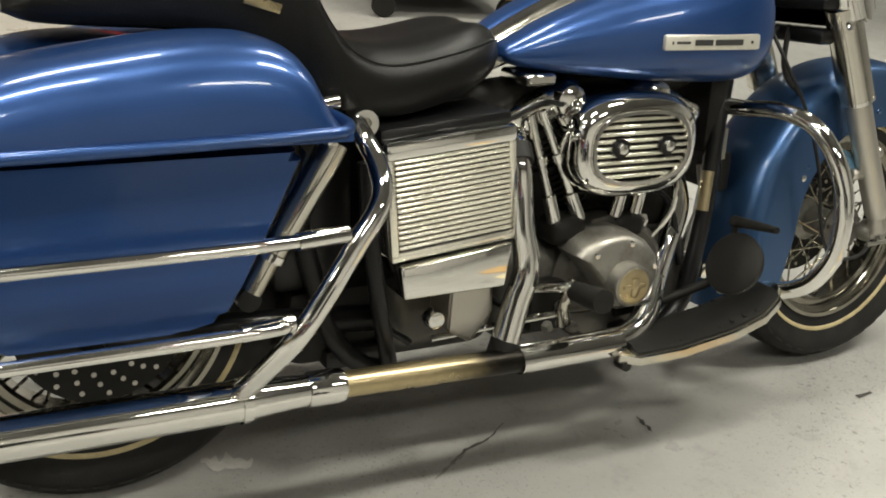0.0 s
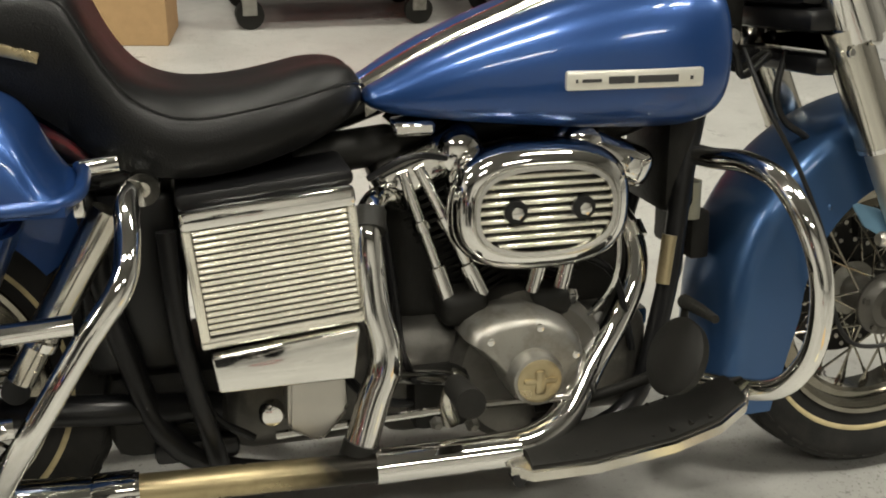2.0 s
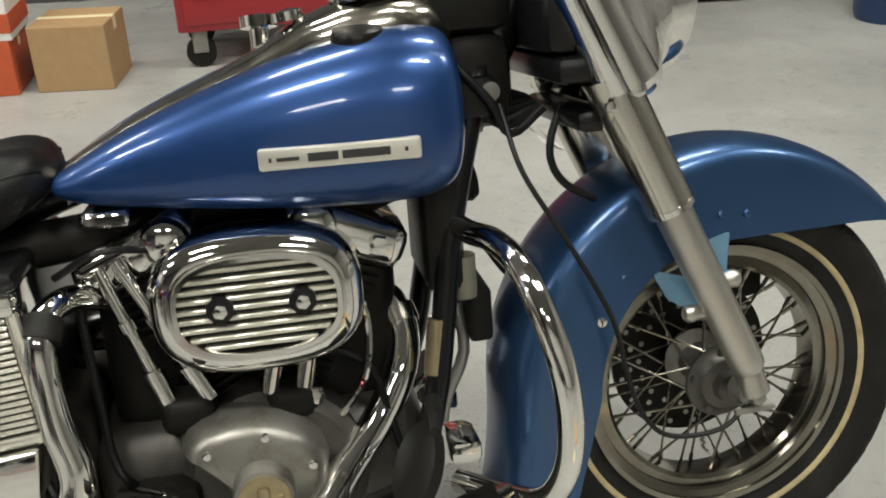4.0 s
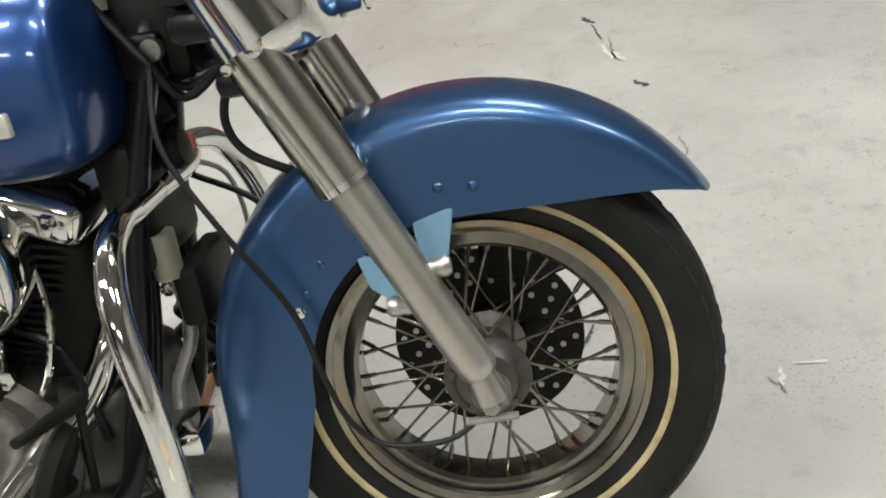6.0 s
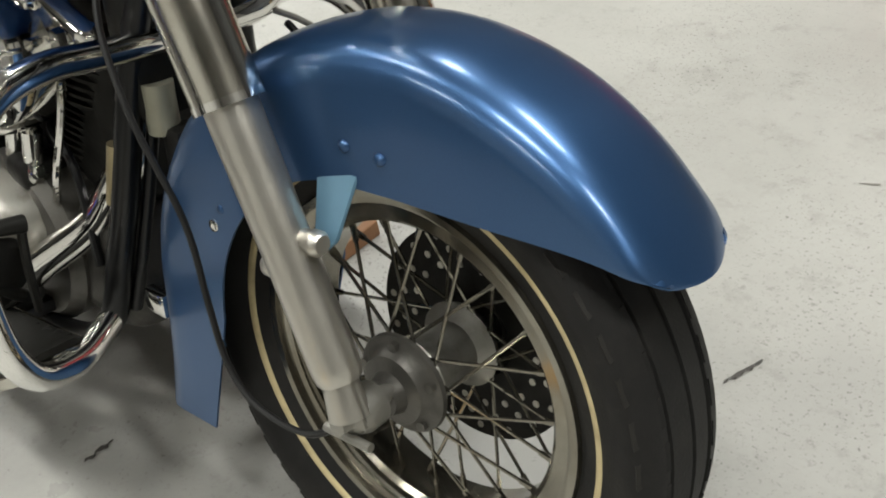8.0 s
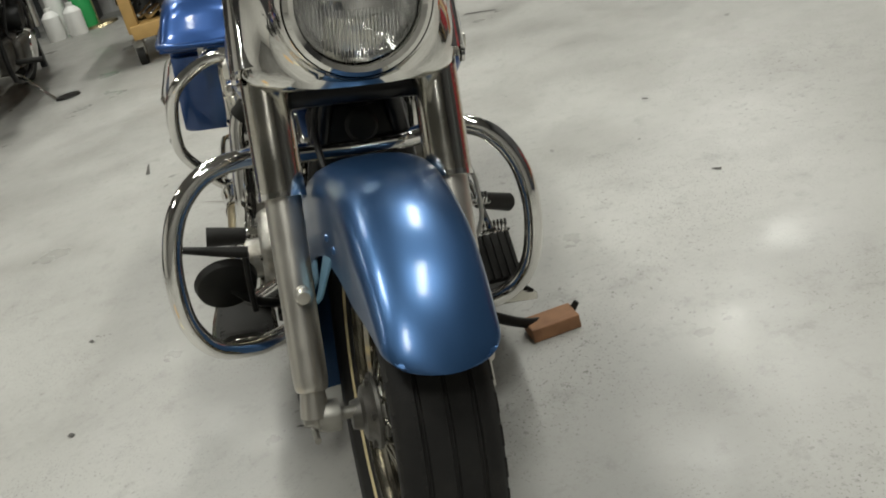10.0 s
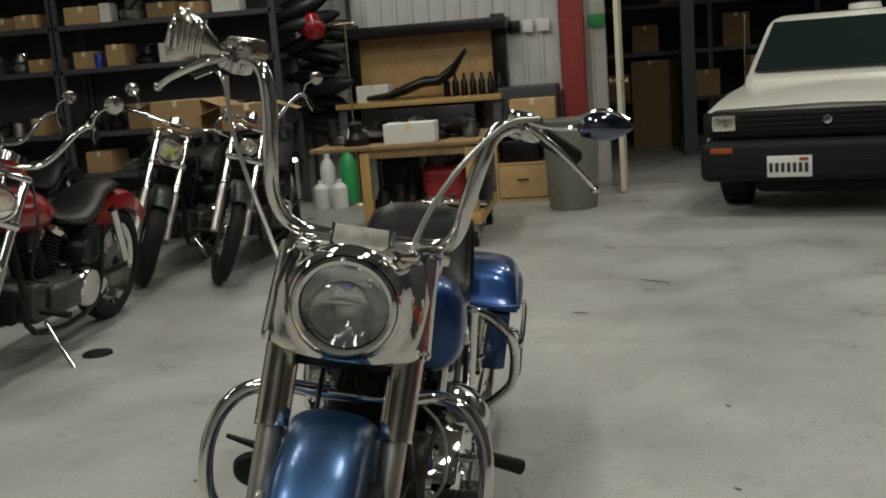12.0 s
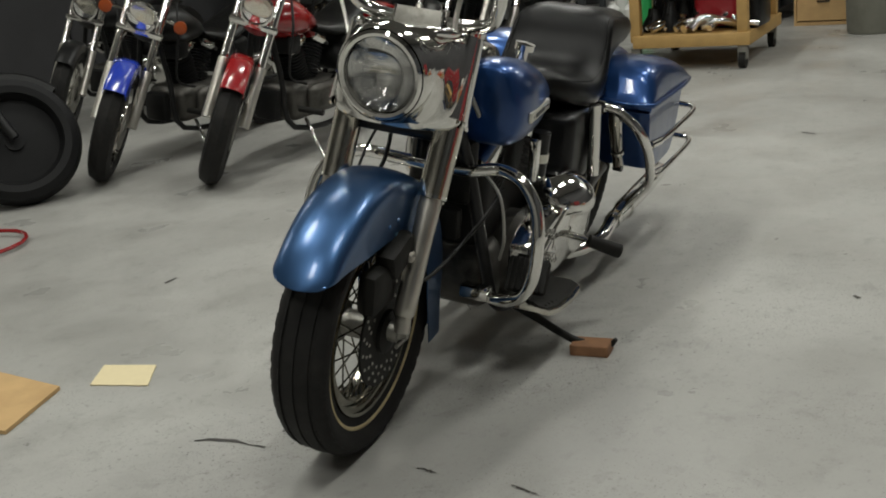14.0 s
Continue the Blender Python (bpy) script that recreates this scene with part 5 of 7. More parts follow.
for s in (-1, 1):
    floorboard(s)
    y0, y1, x1, z1 = (-0.22, -0.30, -0.80, 0.328) if s < 0 else (0.285, 0.365, -0.85, 0.285)
    pg = part("foot_peg", tube([(-0.80, y0, 0.318), (x1, y1, z1)], [0.018, 0.021], 20, 1), SOFT_RUBBER, bike, "black rubber foot peg")
    part("peg_arm", tube([(-0.86, s * 0.13, 0.30), (-0.81, s * 0.2, 0.322), (-0.80, y0, 0.318)], 0.011, 12, 3), CHROME, pg)
# rounded brake pad on the right with its lever, square ribbed shift pads on the left
pad = part("brake_pedal", lathe([(-0.013, 0.0), (-0.013, 0.046), (-0.009, 0.054), (0.006, 0.058), (0.011, 0.052), (0.013, 0.0)], (-0.485, -0.262, 0.345), (-0.88, -0.12, 0.42), 32), SOFT_RUBBER, bike, "large rounded rubber brake pad")
part("pedal_arm", tube([(-0.485, -0.255, 0.335), (-0.5, -0.22, 0.30), (-0.58, -0.17, 0.25), (-0.66, -0.15, 0.235)], 0.009, 10, 4), GREASE, pad)
rod = part("pedal_lever", tube([(-0.47, -0.335, 0.428), (-0.46, -0.27, 0.418), (-0.455, -0.215, 0.41)], [0.006, 0.009, 0.011], 10, 2), GREASE, bike, "thin black pedal lever")
part("lever_link", tube([(-0.455, -0.22, 0.41), (-0.46, -0.222, 0.36), (-0.47, -0.218, 0.29)], 0.006, 8, 2), GREASE, rod)
sm = pose(-0.47, 0.222, 0.315, 0, 52, 8)
sp2 = part("shift_pedal", box((-0.048, -0.055, -0.012), (0.048, 0.055, 0.012), 0.012, sm, 3), SOFT_RUBBER, bike, "ribbed rubber foot pedal")
for k in range(7):
    part("rib", box((-0.044, -0.05 + k * 0.0155, 0.010), (0.044, -0.043 + k * 0.0155, 0.017), 0, sm), SOFT_RUBBER, sp2, smooth=False)
part("pedal_arm", tube([(-0.47, 0.25, 0.32), (-0.5, 0.22, 0.30), (-0.58, 0.17, 0.25), (-0.66, 0.15, 0.235)], 0.010, 10, 4), GREASE, sp2)
part("brake_rod", tube([(-0.62, -0.2, 0.27), (-0.8, -0.19, 0.27), (-1.05, -0.17, 0.25)], 0.006, 8, 2), CHROME, bike)
part("kick_arm", tube([(-0.79, -0.2, 0.33), (-0.81, -0.2, 0.29), (-0.80, -0.19, 0.25)], [0.012, 0.010, 0.014], 12, 3), OLD_CHROME, bike)
part("shift_rod", tube([(-0.5, 0.24, 0.36), (-0.7, 0.235, 0.42), (-0.92, 0.2, 0.40)], 0.006, 8, 3), CHROME, bike)
spring = [(-0.58 + 0.011 * math.cos(k * 0.7), 0.20 + k * 0.0008, 0.40 + 0.011 * math.sin(k * 0.7)) for k in range(72)]
part("return_spring", tube(spring, 0.0026, 6, 1), CHROME, bike)
spring = [(-0.52 + 0.011 * math.cos(k * 0.7), 0.22 + k * 0.0008, 0.36 + 0.011 * math.sin(k * 0.7)) for k in range(72)]
part("return_spring", tube(spring, 0.0026, 6, 1), CHROME, bike)
st = part("side_stand", tube([(-0.55, 0.12, 0.2), (-0.57, 0.20, 0.165), (-0.60, 0.31, 0.107), (-0.615, 0.365, 0.092), (-0.618, 0.40, 0.091), (-0.617, 0.425, 0.104), (-0.615, 0.44, 0.125)], [0.013, 0.012, 0.011, 0.011, 0.010, 0.009, 0.006], 12, 5), GREASE, bike, "dark steel side stand resting on a wood block")
part("tail_lamp", box((-1.98, -0.05, 0.5), (-1.92, 0.05, 0.58), 0.015), CHROME, bike)


# ---------------------------------------------------------------- the workshop shell
def concrete():
    m = bpy.data.materials.new("stained_concrete")
    m.use_nodes = True
    nt = m.node_tree
    n, l = nt.nodes, nt.links
    b = n["Principled BSDF"]
    tc = n.new("ShaderNodeTexCoord")

    def noise_tex(scale, detail=6, rough=0.6):
        t = n.new("ShaderNodeTexNoise")
        t.inputs["Scale"].default_value = scale
        t.inputs["Detail"].default_value = detail
        t.inputs["Roughness"].default_value = rough
        l.new(tc.outputs["Object"], t.inputs["Vector"])
        return t.outputs["Fac"]

    def mix(fac, a, bb):
        k = n.new("ShaderNodeMix")
        k.data_type = "RGBA"
        l.new(fac, k.inputs["Factor"])
        for sock, v in (("A", a), ("B", bb)):
            if isinstance(v, tuple):
                k.inputs[sock].default_value = (*v, 1)
            else:
                l.new(v, k.inputs[sock])
        return k.outputs["Result"]

    def ramp(fac, lo, hi, top=1.0):
        r = n.new("ShaderNodeMapRange")
        r.inputs["From Min"].default_value = lo
        r.inputs["From Max"].default_value = hi
        r.inputs["To Max"].default_value = top
        l.new(fac, r.inputs["Value"])
        return r.outputs["Result"]

    base = mix(ramp(noise_tex(0.8, 6), 0.35, 0.65), (0.30, 0.295, 0.275), (0.42, 0.415, 0.39))
    base = mix(ramp(noise_tex(3.2, 8, 0.7), 0.48, 0.70, 0.6), base, (0.24, 0.235, 0.215))
    base = mix(ramp(noise_tex(11, 8, 0.75), 0.54, 0.74, 0.55), base, (0.17, 0.165, 0.15))
    base = mix(ramp(noise_tex(70, 4, 0.7), 0.62, 0.76, 0.6), base, (0.12, 0.115, 0.10))
    base = mix(ramp(noise_tex(1.6, 9, 0.75), 0.58, 0.70, 0.6), base, (0.50, 0.495, 0.47))
    speck = n.new("ShaderNodeMath")
    speck.operation = "MULTIPLY"
    l.new(ramp(noise_tex(150, 3, 0.6), 0.60, 0.68, 1.0), speck.inputs[0])
    l.new(ramp(noise_tex(2.1, 4, 0.6), 0.42, 0.60, 0.8), speck.inputs[1])
    base = mix(speck.outputs[0], base, (0.07, 0.065, 0.055))
    # small dark pits and scuffs, thicker in some patches
    pits = n.new("ShaderNodeMath")
    pits.operation = "MULTIPLY"
    l.new(ramp(noise_tex(48, 5, 0.75), 0.585, 0.64, 1.0), pits.inputs[0])
    l.new(ramp(noise_tex(1.3, 5, 0.6), 0.44, 0.62, 0.75), pits.inputs[1])
    base = mix(pits.outputs[0], base, (0.11, 0.105, 0.09))
    l.new(base, b.inputs["Base Color"])
    mr = n.new("ShaderNodeMapRange")
    mr.inputs["From Min"].default_value = 0.35
    mr.inputs["From Max"].default_value = 0.7
    mr.inputs["To Min"].default_value = 0.26
    mr.inputs["To Max"].default_value = 0.72
    l.new(noise_tex(2.3, 7), mr.inputs["Value"])
    l.new(mr.outputs["Result"], b.inputs["Roughness"])
    bp = n.new("ShaderNodeBump")
    bp.inputs["Strength"].default_value = 0.2
    bp.inputs["Distance"].default_value = 0.003
    l.new(noise_tex(45, 6), bp.inputs["Height"])
    l.new(bp.outputs["Normal"], b.inputs["Normal"])
    return m


CONCRETE = concrete()
WALL_SHEET = material("painted_metal_sheet", (0.62, 0.62, 0.60), 0.5, 0.1, grain=0.1, grain_scale=3, stain=(0.4, 0.38, 0.34), stain_scale=1.5, stain_amount=0.4)
DARK_WALL = material("dark_shop_wall", (0.05, 0.05, 0.053), 0.7, grain=0.3, grain_scale=2.5, bump=0.1)
PALE_WALL = material("grey_shop_wall", (0.27, 0.265, 0.25), 0.7, grain=0.25, grain_scale=2, stain=(0.12, 0.115, 0.10), stain_scale=1.2, stain_amount=0.5)
WHITE_WALL = material("white_wall_paint", (0.70, 0.69, 0.65), 0.6, grain=0.06, grain_scale=3, stain=(0.5, 0.48, 0.43), stain_scale=1.2, stain_amount=0.4)
CEIL = material("grey_ceiling", (0.2, 0.2, 0.19), 0.8, grain=0.15, grain_scale=2)
CREAM = material("cream_door_paint", (0.68, 0.63, 0.46), 0.5, grain=0.08, grain_scale=6)
RED_STEEL = material("red_primer_steel", (0.28, 0.03, 0.025), 0.5, grain=0.2, grain_scale=12)
SHELF_STEEL = material("grey_shelf_steel", (0.075, 0.08, 0.085), 0.5, 0.3, grain=0.2, grain_scale=15)
CARD = material("brown_cardboard", (0.36, 0.23, 0.11), 0.8, grain=0.15, grain_scale=30, random_tint=0.3)
ORANGE_CARD = material("orange_printed_card", (0.50, 0.09, 0.03), 0.6, grain=0.15, grain_scale=25)
WHITE_CARD = material("white_card", (0.72, 0.70, 0.66), 0.6, grain=0.08, grain_scale=20)
PLY = material("plywood", (0.55, 0.36, 0.16), 0.6, grain=0.2, grain_scale=10, stain=(0.36, 0.22, 0.09), stain_scale=4, stain_amount=0.5)
WORN_WOOD = material("worn_brown_wood", (0.27, 0.17, 0.075), 0.6, grain=0.3, grain_scale=14, stain=(0.10, 0.06, 0.03), stain_scale=6, stain_amount=0.7, bump=0.15, bump_scale=80)
PINE = material("yellow_pine", (0.46, 0.29, 0.10), 0.55, grain=0.2, grain_scale=16)
BLOCK = material("red_brown_wood", (0.27, 0.135, 0.065), 0.7, grain=0.5, grain_scale=25, bump=0.2, bump_scale=90)
BIN = material("grey_green_plastic", (0.20, 0.20, 0.165), 0.5, stain=(0.12, 0.11, 0.09), stain_scale=5, stain_amount=0.5, grain=0.15, grain_scale=8)
WHITE_PLASTIC = material("white_plastic", (0.75, 0.75, 0.72), 0.4, grain=0.05)
GREEN_PLASTIC = material("green_plastic", (0.03, 0.32, 0.09), 0.35, grain=0.05)
RED_PAINT = material("red_paint", (0.26, 0.008, 0.010), 0.22, 0.0, coat=0.6, grain=0.06, grain_scale=50)
RED_TOOL = material("red_tool_enamel", (0.30, 0.012, 0.018), 0.35, coat=0.3, grain=0.1, grain_scale=20)
DEEP_BLUE = material("royal_blue_paint", (0.02, 0.05, 0.42), 0.2, coat=0.6, grain=0.06, grain_scale=50)
ORANGE_LENS = material("orange_lens", (0.36, 0.07, 0.012), 0.35)
TRUCK_WHITE = material("white_car_paint", (0.76, 0.74, 0.66), 0.3, coat=0.5, grain=0.04, grain_scale=4)
TRUCK_BLACK = material("black_car_plastic", (0.008, 0.008, 0.0085), 0.62, grain=0.2, grain_scale=20, specular=0.25)
WINDOW = material("dark_car_glass", (0.012, 0.02, 0.019), 0.08, 0.0, specular=0.3)
PAPER = material("cream_paper", (0.72, 0.62, 0.38), 0.7, grain=0.06, grain_scale=40)
OLIVE = material("black_bike_parts", (0.012, 0.012, 0.012), 0.38, 0.2, grain=0.3, grain_scale=30, specular=0.3)
YELLOW_TAPE = material("yellow_tape", (0.50, 0.52, 0.10), 0.5)
FAINT = material("faint_floor_scratch", (0.2, 0.19, 0.17), 0.6, grain=0.3, grain_scale=90)
STAIN = material("oil_crack", (0.05, 0.045, 0.04), 0.6, grain=0.4, grain_scale=80)
CHIP = material("bare_concrete_chip", (0.50, 0.485, 0.45), 0.8, grain=0.25, grain_scale=60)


def structure(name, bm, mat, label, smooth=False):
    return tagged(part(name, bm, mat, None, "", smooth), label, name.split("_")[0], kind="structure")


WX, EX, SY, NY = -8.6, 5.5, -7.5, 4.25
structure("floor", box((-14, SY - 0.2, -0.2), (EX + 0.2, NY + 0.2, 0.0)), CONCRETE, "stained grey concrete workshop floor")
structure("ceiling", box((-14, SY - 0.2, CEILING), (EX + 0.2, NY + 0.2, CEILING + 0.2)), CEIL, "plain grey workshop ceiling")
structure("wall_south", box((-14, SY - 0.2, 0), (-3.5, SY, CEILING)), DARK_WALL, "dark workshop side wall")
# never in view; made white to brighten reflections in the chrome
structure("wall_south_east", box((-3.5, SY - 0.2, 0), (EX, SY, CEILING)), WHITE_WALL, "unseen white side wall added for the chrome to reflect")
structure("wall_north", box((-14, NY, 0), (EX, NY + 0.2, CEILING)), DARK_WALL, "dark workshop side wall")
structure("wall_east", box((EX, SY - 0.2, 0), (EX + 0.2, NY + 0.2, CEILING)), PALE_WALL, "plain dark grey end wall")
structure("wall_back", box((-14.2, SY, 0), (-14, NY, CEILING)), DARK_WALL, "dark wall at the end of the back bay")
west = structure("wall_west", box((WX - 0.2, SY, 0), (WX, 0.25, CEILING)), WALL_SHEET, "white ribbed metal sheet wall")
structure("wall_west_lintel", box((WX - 0.2, 0.25, 2.9), (WX, NY, CEILING)), WALL_SHEET, "white metal sheet above the wide doorway")
rib = bmesh.new()
add_box(rib, (WX, -0.02, 0), (WX + 0.025, 0.02, CEILING - 0.01), 0.008)
rib_me = part("sheet_rib", rib, WALL_SHEET, west, smooth=False).data
bpy.data.objects["sheet_rib"].location.y = SY + 0.1
for k in range(1, 48):
    o = new("sheet_rib", rib_me)
    o.parent = west
    o.location.y = SY + 0.1 + k * 0.16
structure("column_1", box((WX + 0.03, -0.16, 0), (WX + 0.2, 0.06, CEILING), 0.01), RED_STEEL, "red painted steel column")
structure("column_2", box((-10.9, 1.0, 0), (-10.7, 1.16, CEILING), 0.01), SHELF_STEEL, "grey steel column in the back bay")
door = empty("door_1", Matrix.Translation((-7.73, 0.39, 0)), "open cream painted door standing edge-on", "door", kind="structure")
part("leaf", box((-0.86, -0.02, 0.012), (0.0, 0.02, 2.06), 0.003), CREAM, door, smooth=False)
for s in (-1, 1):
    kn = part("door_knob", lathe([(0, 0.03), (0.006, 0.03), (0.008, 0.012), (0.035, 0.012), (0.045, 0.026), (0.06, 0.026), (0.068, 0.0)], (-0.07, s * 0.02, 1.0), (0, s, 0), 20), BRASSY, door, "brass door knob")

# tube lights on the ceiling, all out of view, some added as fill
TUBE_GLOW = lit("lit_tube", (1.0, 0.97, 0.88), 9.0)
for x, y, power in TUBE_LIGHTS:
    fx = empty("ceiling_light", Matrix.Translation((x, y, CEILING)), "white twin-tube ceiling light out of view", "ceiling light", "ceiling lights")
    part("housing", box((-0.62, -0.16, -0.1), (0.62, 0.16, -0.005), 0.02), WHITE_PLASTIC, fx)
    for s in (-0.07, 0.07):
        part("tube", tube([(-0.58, s, -0.125), (0.58, s, -0.125)], 0.018, 12, 1), TUBE_GLOW, fx, "glowing fluorescent tube")
    ld = bpy.data.lights.new("tube_light", "AREA")
    ld.shape, ld.size, ld.size_y = "RECTANGLE", 1.2, 0.3
    ld.energy = power * 11
    ld.color = (0.975, 0.97, 0.885)
    lo = new("tube_light", ld)
    lo.matrix_basis = Matrix.Translation((x, y, CEILING - 0.16))

# ---------------------------------------------------------------- marks on the floor
rng = random.Random(4)


def crack(points, width, mat, label, category):
    bm = bmesh.new()
    line = spline([(*p, 0) for p in points], 5)
    left, right = [], []
    for i, p in enumerate(line):
        d = line[min(i + 1, len(line) - 1)] - line[max(0, i - 1)]
        side = Vector((-d.y, d.x, 0)).normalized()
        w = width * rng.uniform(0.25, 1.0) * (0.3 + math.sin(math.pi * (i + 0.5) / len(line)))
        j = side * rng.uniform(-width, width) * 0.6
        left.append(bm.verts.new(p + side * w + j + Vector((0, 0, 0.002))))
        right.append(bm.verts.new(p - side * w + j + Vector((0, 0, 0.002))))
    for i in range(len(line) - 1):
        bm.faces.new((left[i], left[i + 1], right[i + 1], right[i]))
    tagged(part("floor_crack", bm, mat, None, "", False), label, category, "marks on the floor", "structure")


FAINT_MARKS = [([(0.35, 0.36), (0.365, 0.345), (0.375, 0.32)], 0.004), ([(-1.013, -0.272), (-0.967, -0.234), (-0.92, -0.205)], 0.004), ([(-0.056, 0.967), (-0.026, 0.979)], 0.003), ([(0.2, 1.1), (0.24, 1.16), (0.22, 1.25)], 0.003), ([(-2.2, -0.6), (-2.1, -0.45), (-2.15, -0.3)], 0.004), ([(0.03, 1.93), (0.045, 1.80), (0.07, 1.74)], 0.004)]
DARK_MARKS = [
    ([(-0.547, -0.172), (-0.546, -0.195), (-0.543, -0.222)], 0.005), ([(-0.967, -0.234), (-0.93, -0.205), (-0.88, -0.184), (-0.827, -0.141)], 0.003), ([(-0.017, -0.198), (0.03, -0.189)], 0.006),
    ([(-0.062, 2.12), (-0.045, 2.09), (-0.028, 2.06)], 0.011), ([(-0.03, 2.05), (-0.005, 1.96), (0.01, 1.916)], 0.004), ([(0.114, 1.60), (0.13, 1.57), (0.15, 1.56)], 0.012), ([(0.175, 0.835), (0.185, 0.81), (0.201, 0.79)], 0.003),
    ([(0.026, 0.955), (0.045, 0.972), (0.055, 1.005), (0.066, 1.04)], 0.004),
    ([(0.143, -0.38), (0.115, -0.303), (0.109, -0.181)], 0.006), ([(0.05, 0.45), (0.056, 0.48), (0.066, 0.52)], 0.004), ([(0.06, 0.22), (0.062, 0.245), (0.065, 0.27)], 0.005),
    ([(-0.75, -1.39), (-0.81, -1.38)], 0.012), ([(-1.245, 0.90), (-1.23, 0.92)], 0.008), ([(-3.39, 0.27), (-3.35, 0.34)], 0.012), ([(-1.97, 0.92), (-1.955, 0.935)], 0.010),
    ([(-1.27, -0.81), (-1.26, -0.795)], 0.008), ([(-0.785, -0.755), (-0.775, -0.74)], 0.008), ([(-2.9, -0.9), (-2.75, -0.88)], 0.010), ([(-4.1, 0.6), (-4.0, 0.75)], 0.012)]
PALE_MARKS = [([(0.0, 1.88), (0.04, 1.80), (0.075, 1.745)], 0.014), ([(0.394, 0.393), (0.447, 0.396)], 0.005), ([(-1.40, -0.15), (-1.36, -0.16), (-1.31, -0.155)], 0.02), ([(0.37, 0.33), (0.375, 0.36), (0.373, 0.386)], 0.005)]
for line, wide in DARK_MARKS:
    crack(line, wide, STAIN, "dark crack or oil mark in the concrete floor", "floor crack")
for line, wide in PALE_MARKS:
    crack(line, wide, CHIP, "pale chipped patch in the concrete floor", "floor chip")

for line, wide in FAINT_MARKS:
    crack(line, wide, FAINT, "faint scratch in the concrete floor", "floor scratch")


# sheets lying on the floor
for name, pts, mat, label in (
        ("paper_sheet", ((-0.001, -0.924), (-0.056, -0.75), (-0.172, -0.835), (-0.119, -0.997)), PAPER, "small cream paper sheet lying on the floor"),
        ("plywood_sheet", ((0.30, -0.90), (0.05, -0.99), (0.04, -1.27), (0.16, -1.55), (0.40, -1.45)), PLY, "pale plywood offcut lying on the floor")):
    h = 0.004 if name == "paper_sheet" else 0.012
    bm = loft([[Vector((x, y, z)) for x, y in pts] for z in (0.001, h)])
    tagged(part(name, bm, mat, None, "", False), label, "sheet")

# wood block under the side stand
blk = box((-0.053, -0.033, 0.0), (0.053, 0.033, 0.031), 0.003, pose(-0.648, 0.338, 0.0, 0, 0, 98))
tagged(part("wood_block", blk, BLOCK, None, "", False), "red-brown wood block under the side stand", "wood block")


# ---------------------------------------------------------------- parked motorcycles
def parked_bike(m, paint, fender_paint, label, lamp=0.085, bars="drag", tyre_w=0.055, glow=None, steer=24, signals=False, bright=True):
    """A stripped-down cruiser on its side stand; x forward from the front axle."""
    b = empty("parked_motorcycle", m, label, "motorcycle", "parked motorcycles")
    R = 0.325
    # without bright, the bike's deep shade is put into black metal colours
    shine, dull = (CHROME, ALUMINIUM) if bright else (TRUCK_BLACK, OLIVE)
    pivot = Vector((-0.1, 0, R))
    swing = Matrix.Translation(pivot) @ Matrix.Rotation(radians(steer), 4, Vector((-0.49, 0, 0.87))) @ Matrix.Translation(-pivot)

    def small_wheel(x, name, w, turn=None):
        wh = part(name, lathe([(-w, 0.235), (-w * 1.05, 0.27), (-w * 0.8, 0.305), (0, R), (w * 0.8, 0.305), (w * 1.05, 0.27), (w, 0.235), (0, 0.225), (-w, 0.235)], (x, 0, R), (0, 1, 0), 48), RUBBER if bright else TRUCK_BLACK, b, "black tyre", turn=turn)
        part("rim", lathe([(-w * 0.8, 0.236), (-w * 0.9, 0.242), (-w * 0.5, 0.215), (w * 0.5, 0.215), (w * 0.9, 0.242), (w * 0.8, 0.236)], (x, 0, R), (0, 1, 0), 48), shine, wh, turn=turn)
        part("hub", lathe([(-0.05, 0.0), (-0.05, 0.05), (0.05, 0.05), (0.05, 0.0)], (x, 0, R), (0, 1, 0), 24), CHROME if bright else TRUCK_BLACK, wh, turn=turn)
        sp = bmesh.new()
        for k in range(20 if bright else 0):
            a = math.tau * k / 20
            s = 1 if k % 2 else -1
            add_tube(sp, [(x + 0.045 * math.cos(a + 0.6), s * 0.04, R + 0.045 * math.sin(a + 0.6)), (x + 0.217 * math.cos(a), 0, R + 0.217 * math.sin(a))], 0.0025, 5, 1)
        if bright:
            tagged(part("spokes", sp, shine, wh, turn=turn), kind="stuff")
        else:
            sp.free()
        if not bright:
            # added disc, no real part: blacks out the wheel as if shaded
            part("wheel_shade_disc", lathe([(-0.03, 0.05), (-0.02, 0.22), (0.02, 0.22), (0.03, 0.05)], (x, 0, R), (0, 1, 0), 40), TRUCK_BLACK, wh, "added black disc standing for the wheel's shade", turn=turn)
        if bright:
            part("brake_disc", lathe([(0.055, 0.05), (0.055, 0.13), (0.06, 0.13), (0.06, 0.05)], (x, 0, R), (0, 1, 0), 32), CAST, wh, turn=turn)

    small_wheel(0, "front_wheel", tyre_w, swing)
    small_wheel(-1.5, "rear_wheel", tyre_w * 1.25)
    rk = 0.56
    fx = lambda z: -rk * (z - R)
    for s in (-1, 1):
        part("fork_slider", tube([(0.0, s * 0.095, R), (fx(0.6), s * 0.095, 0.6)], 0.027, 14, 1), dull, b, turn=swing)
        part("fork_tube", tube([(fx(0.6), s * 0.095, 0.6), (fx(0.98), s * 0.095, 0.98)], 0.021, 14, 1), shine, b, turn=swing)
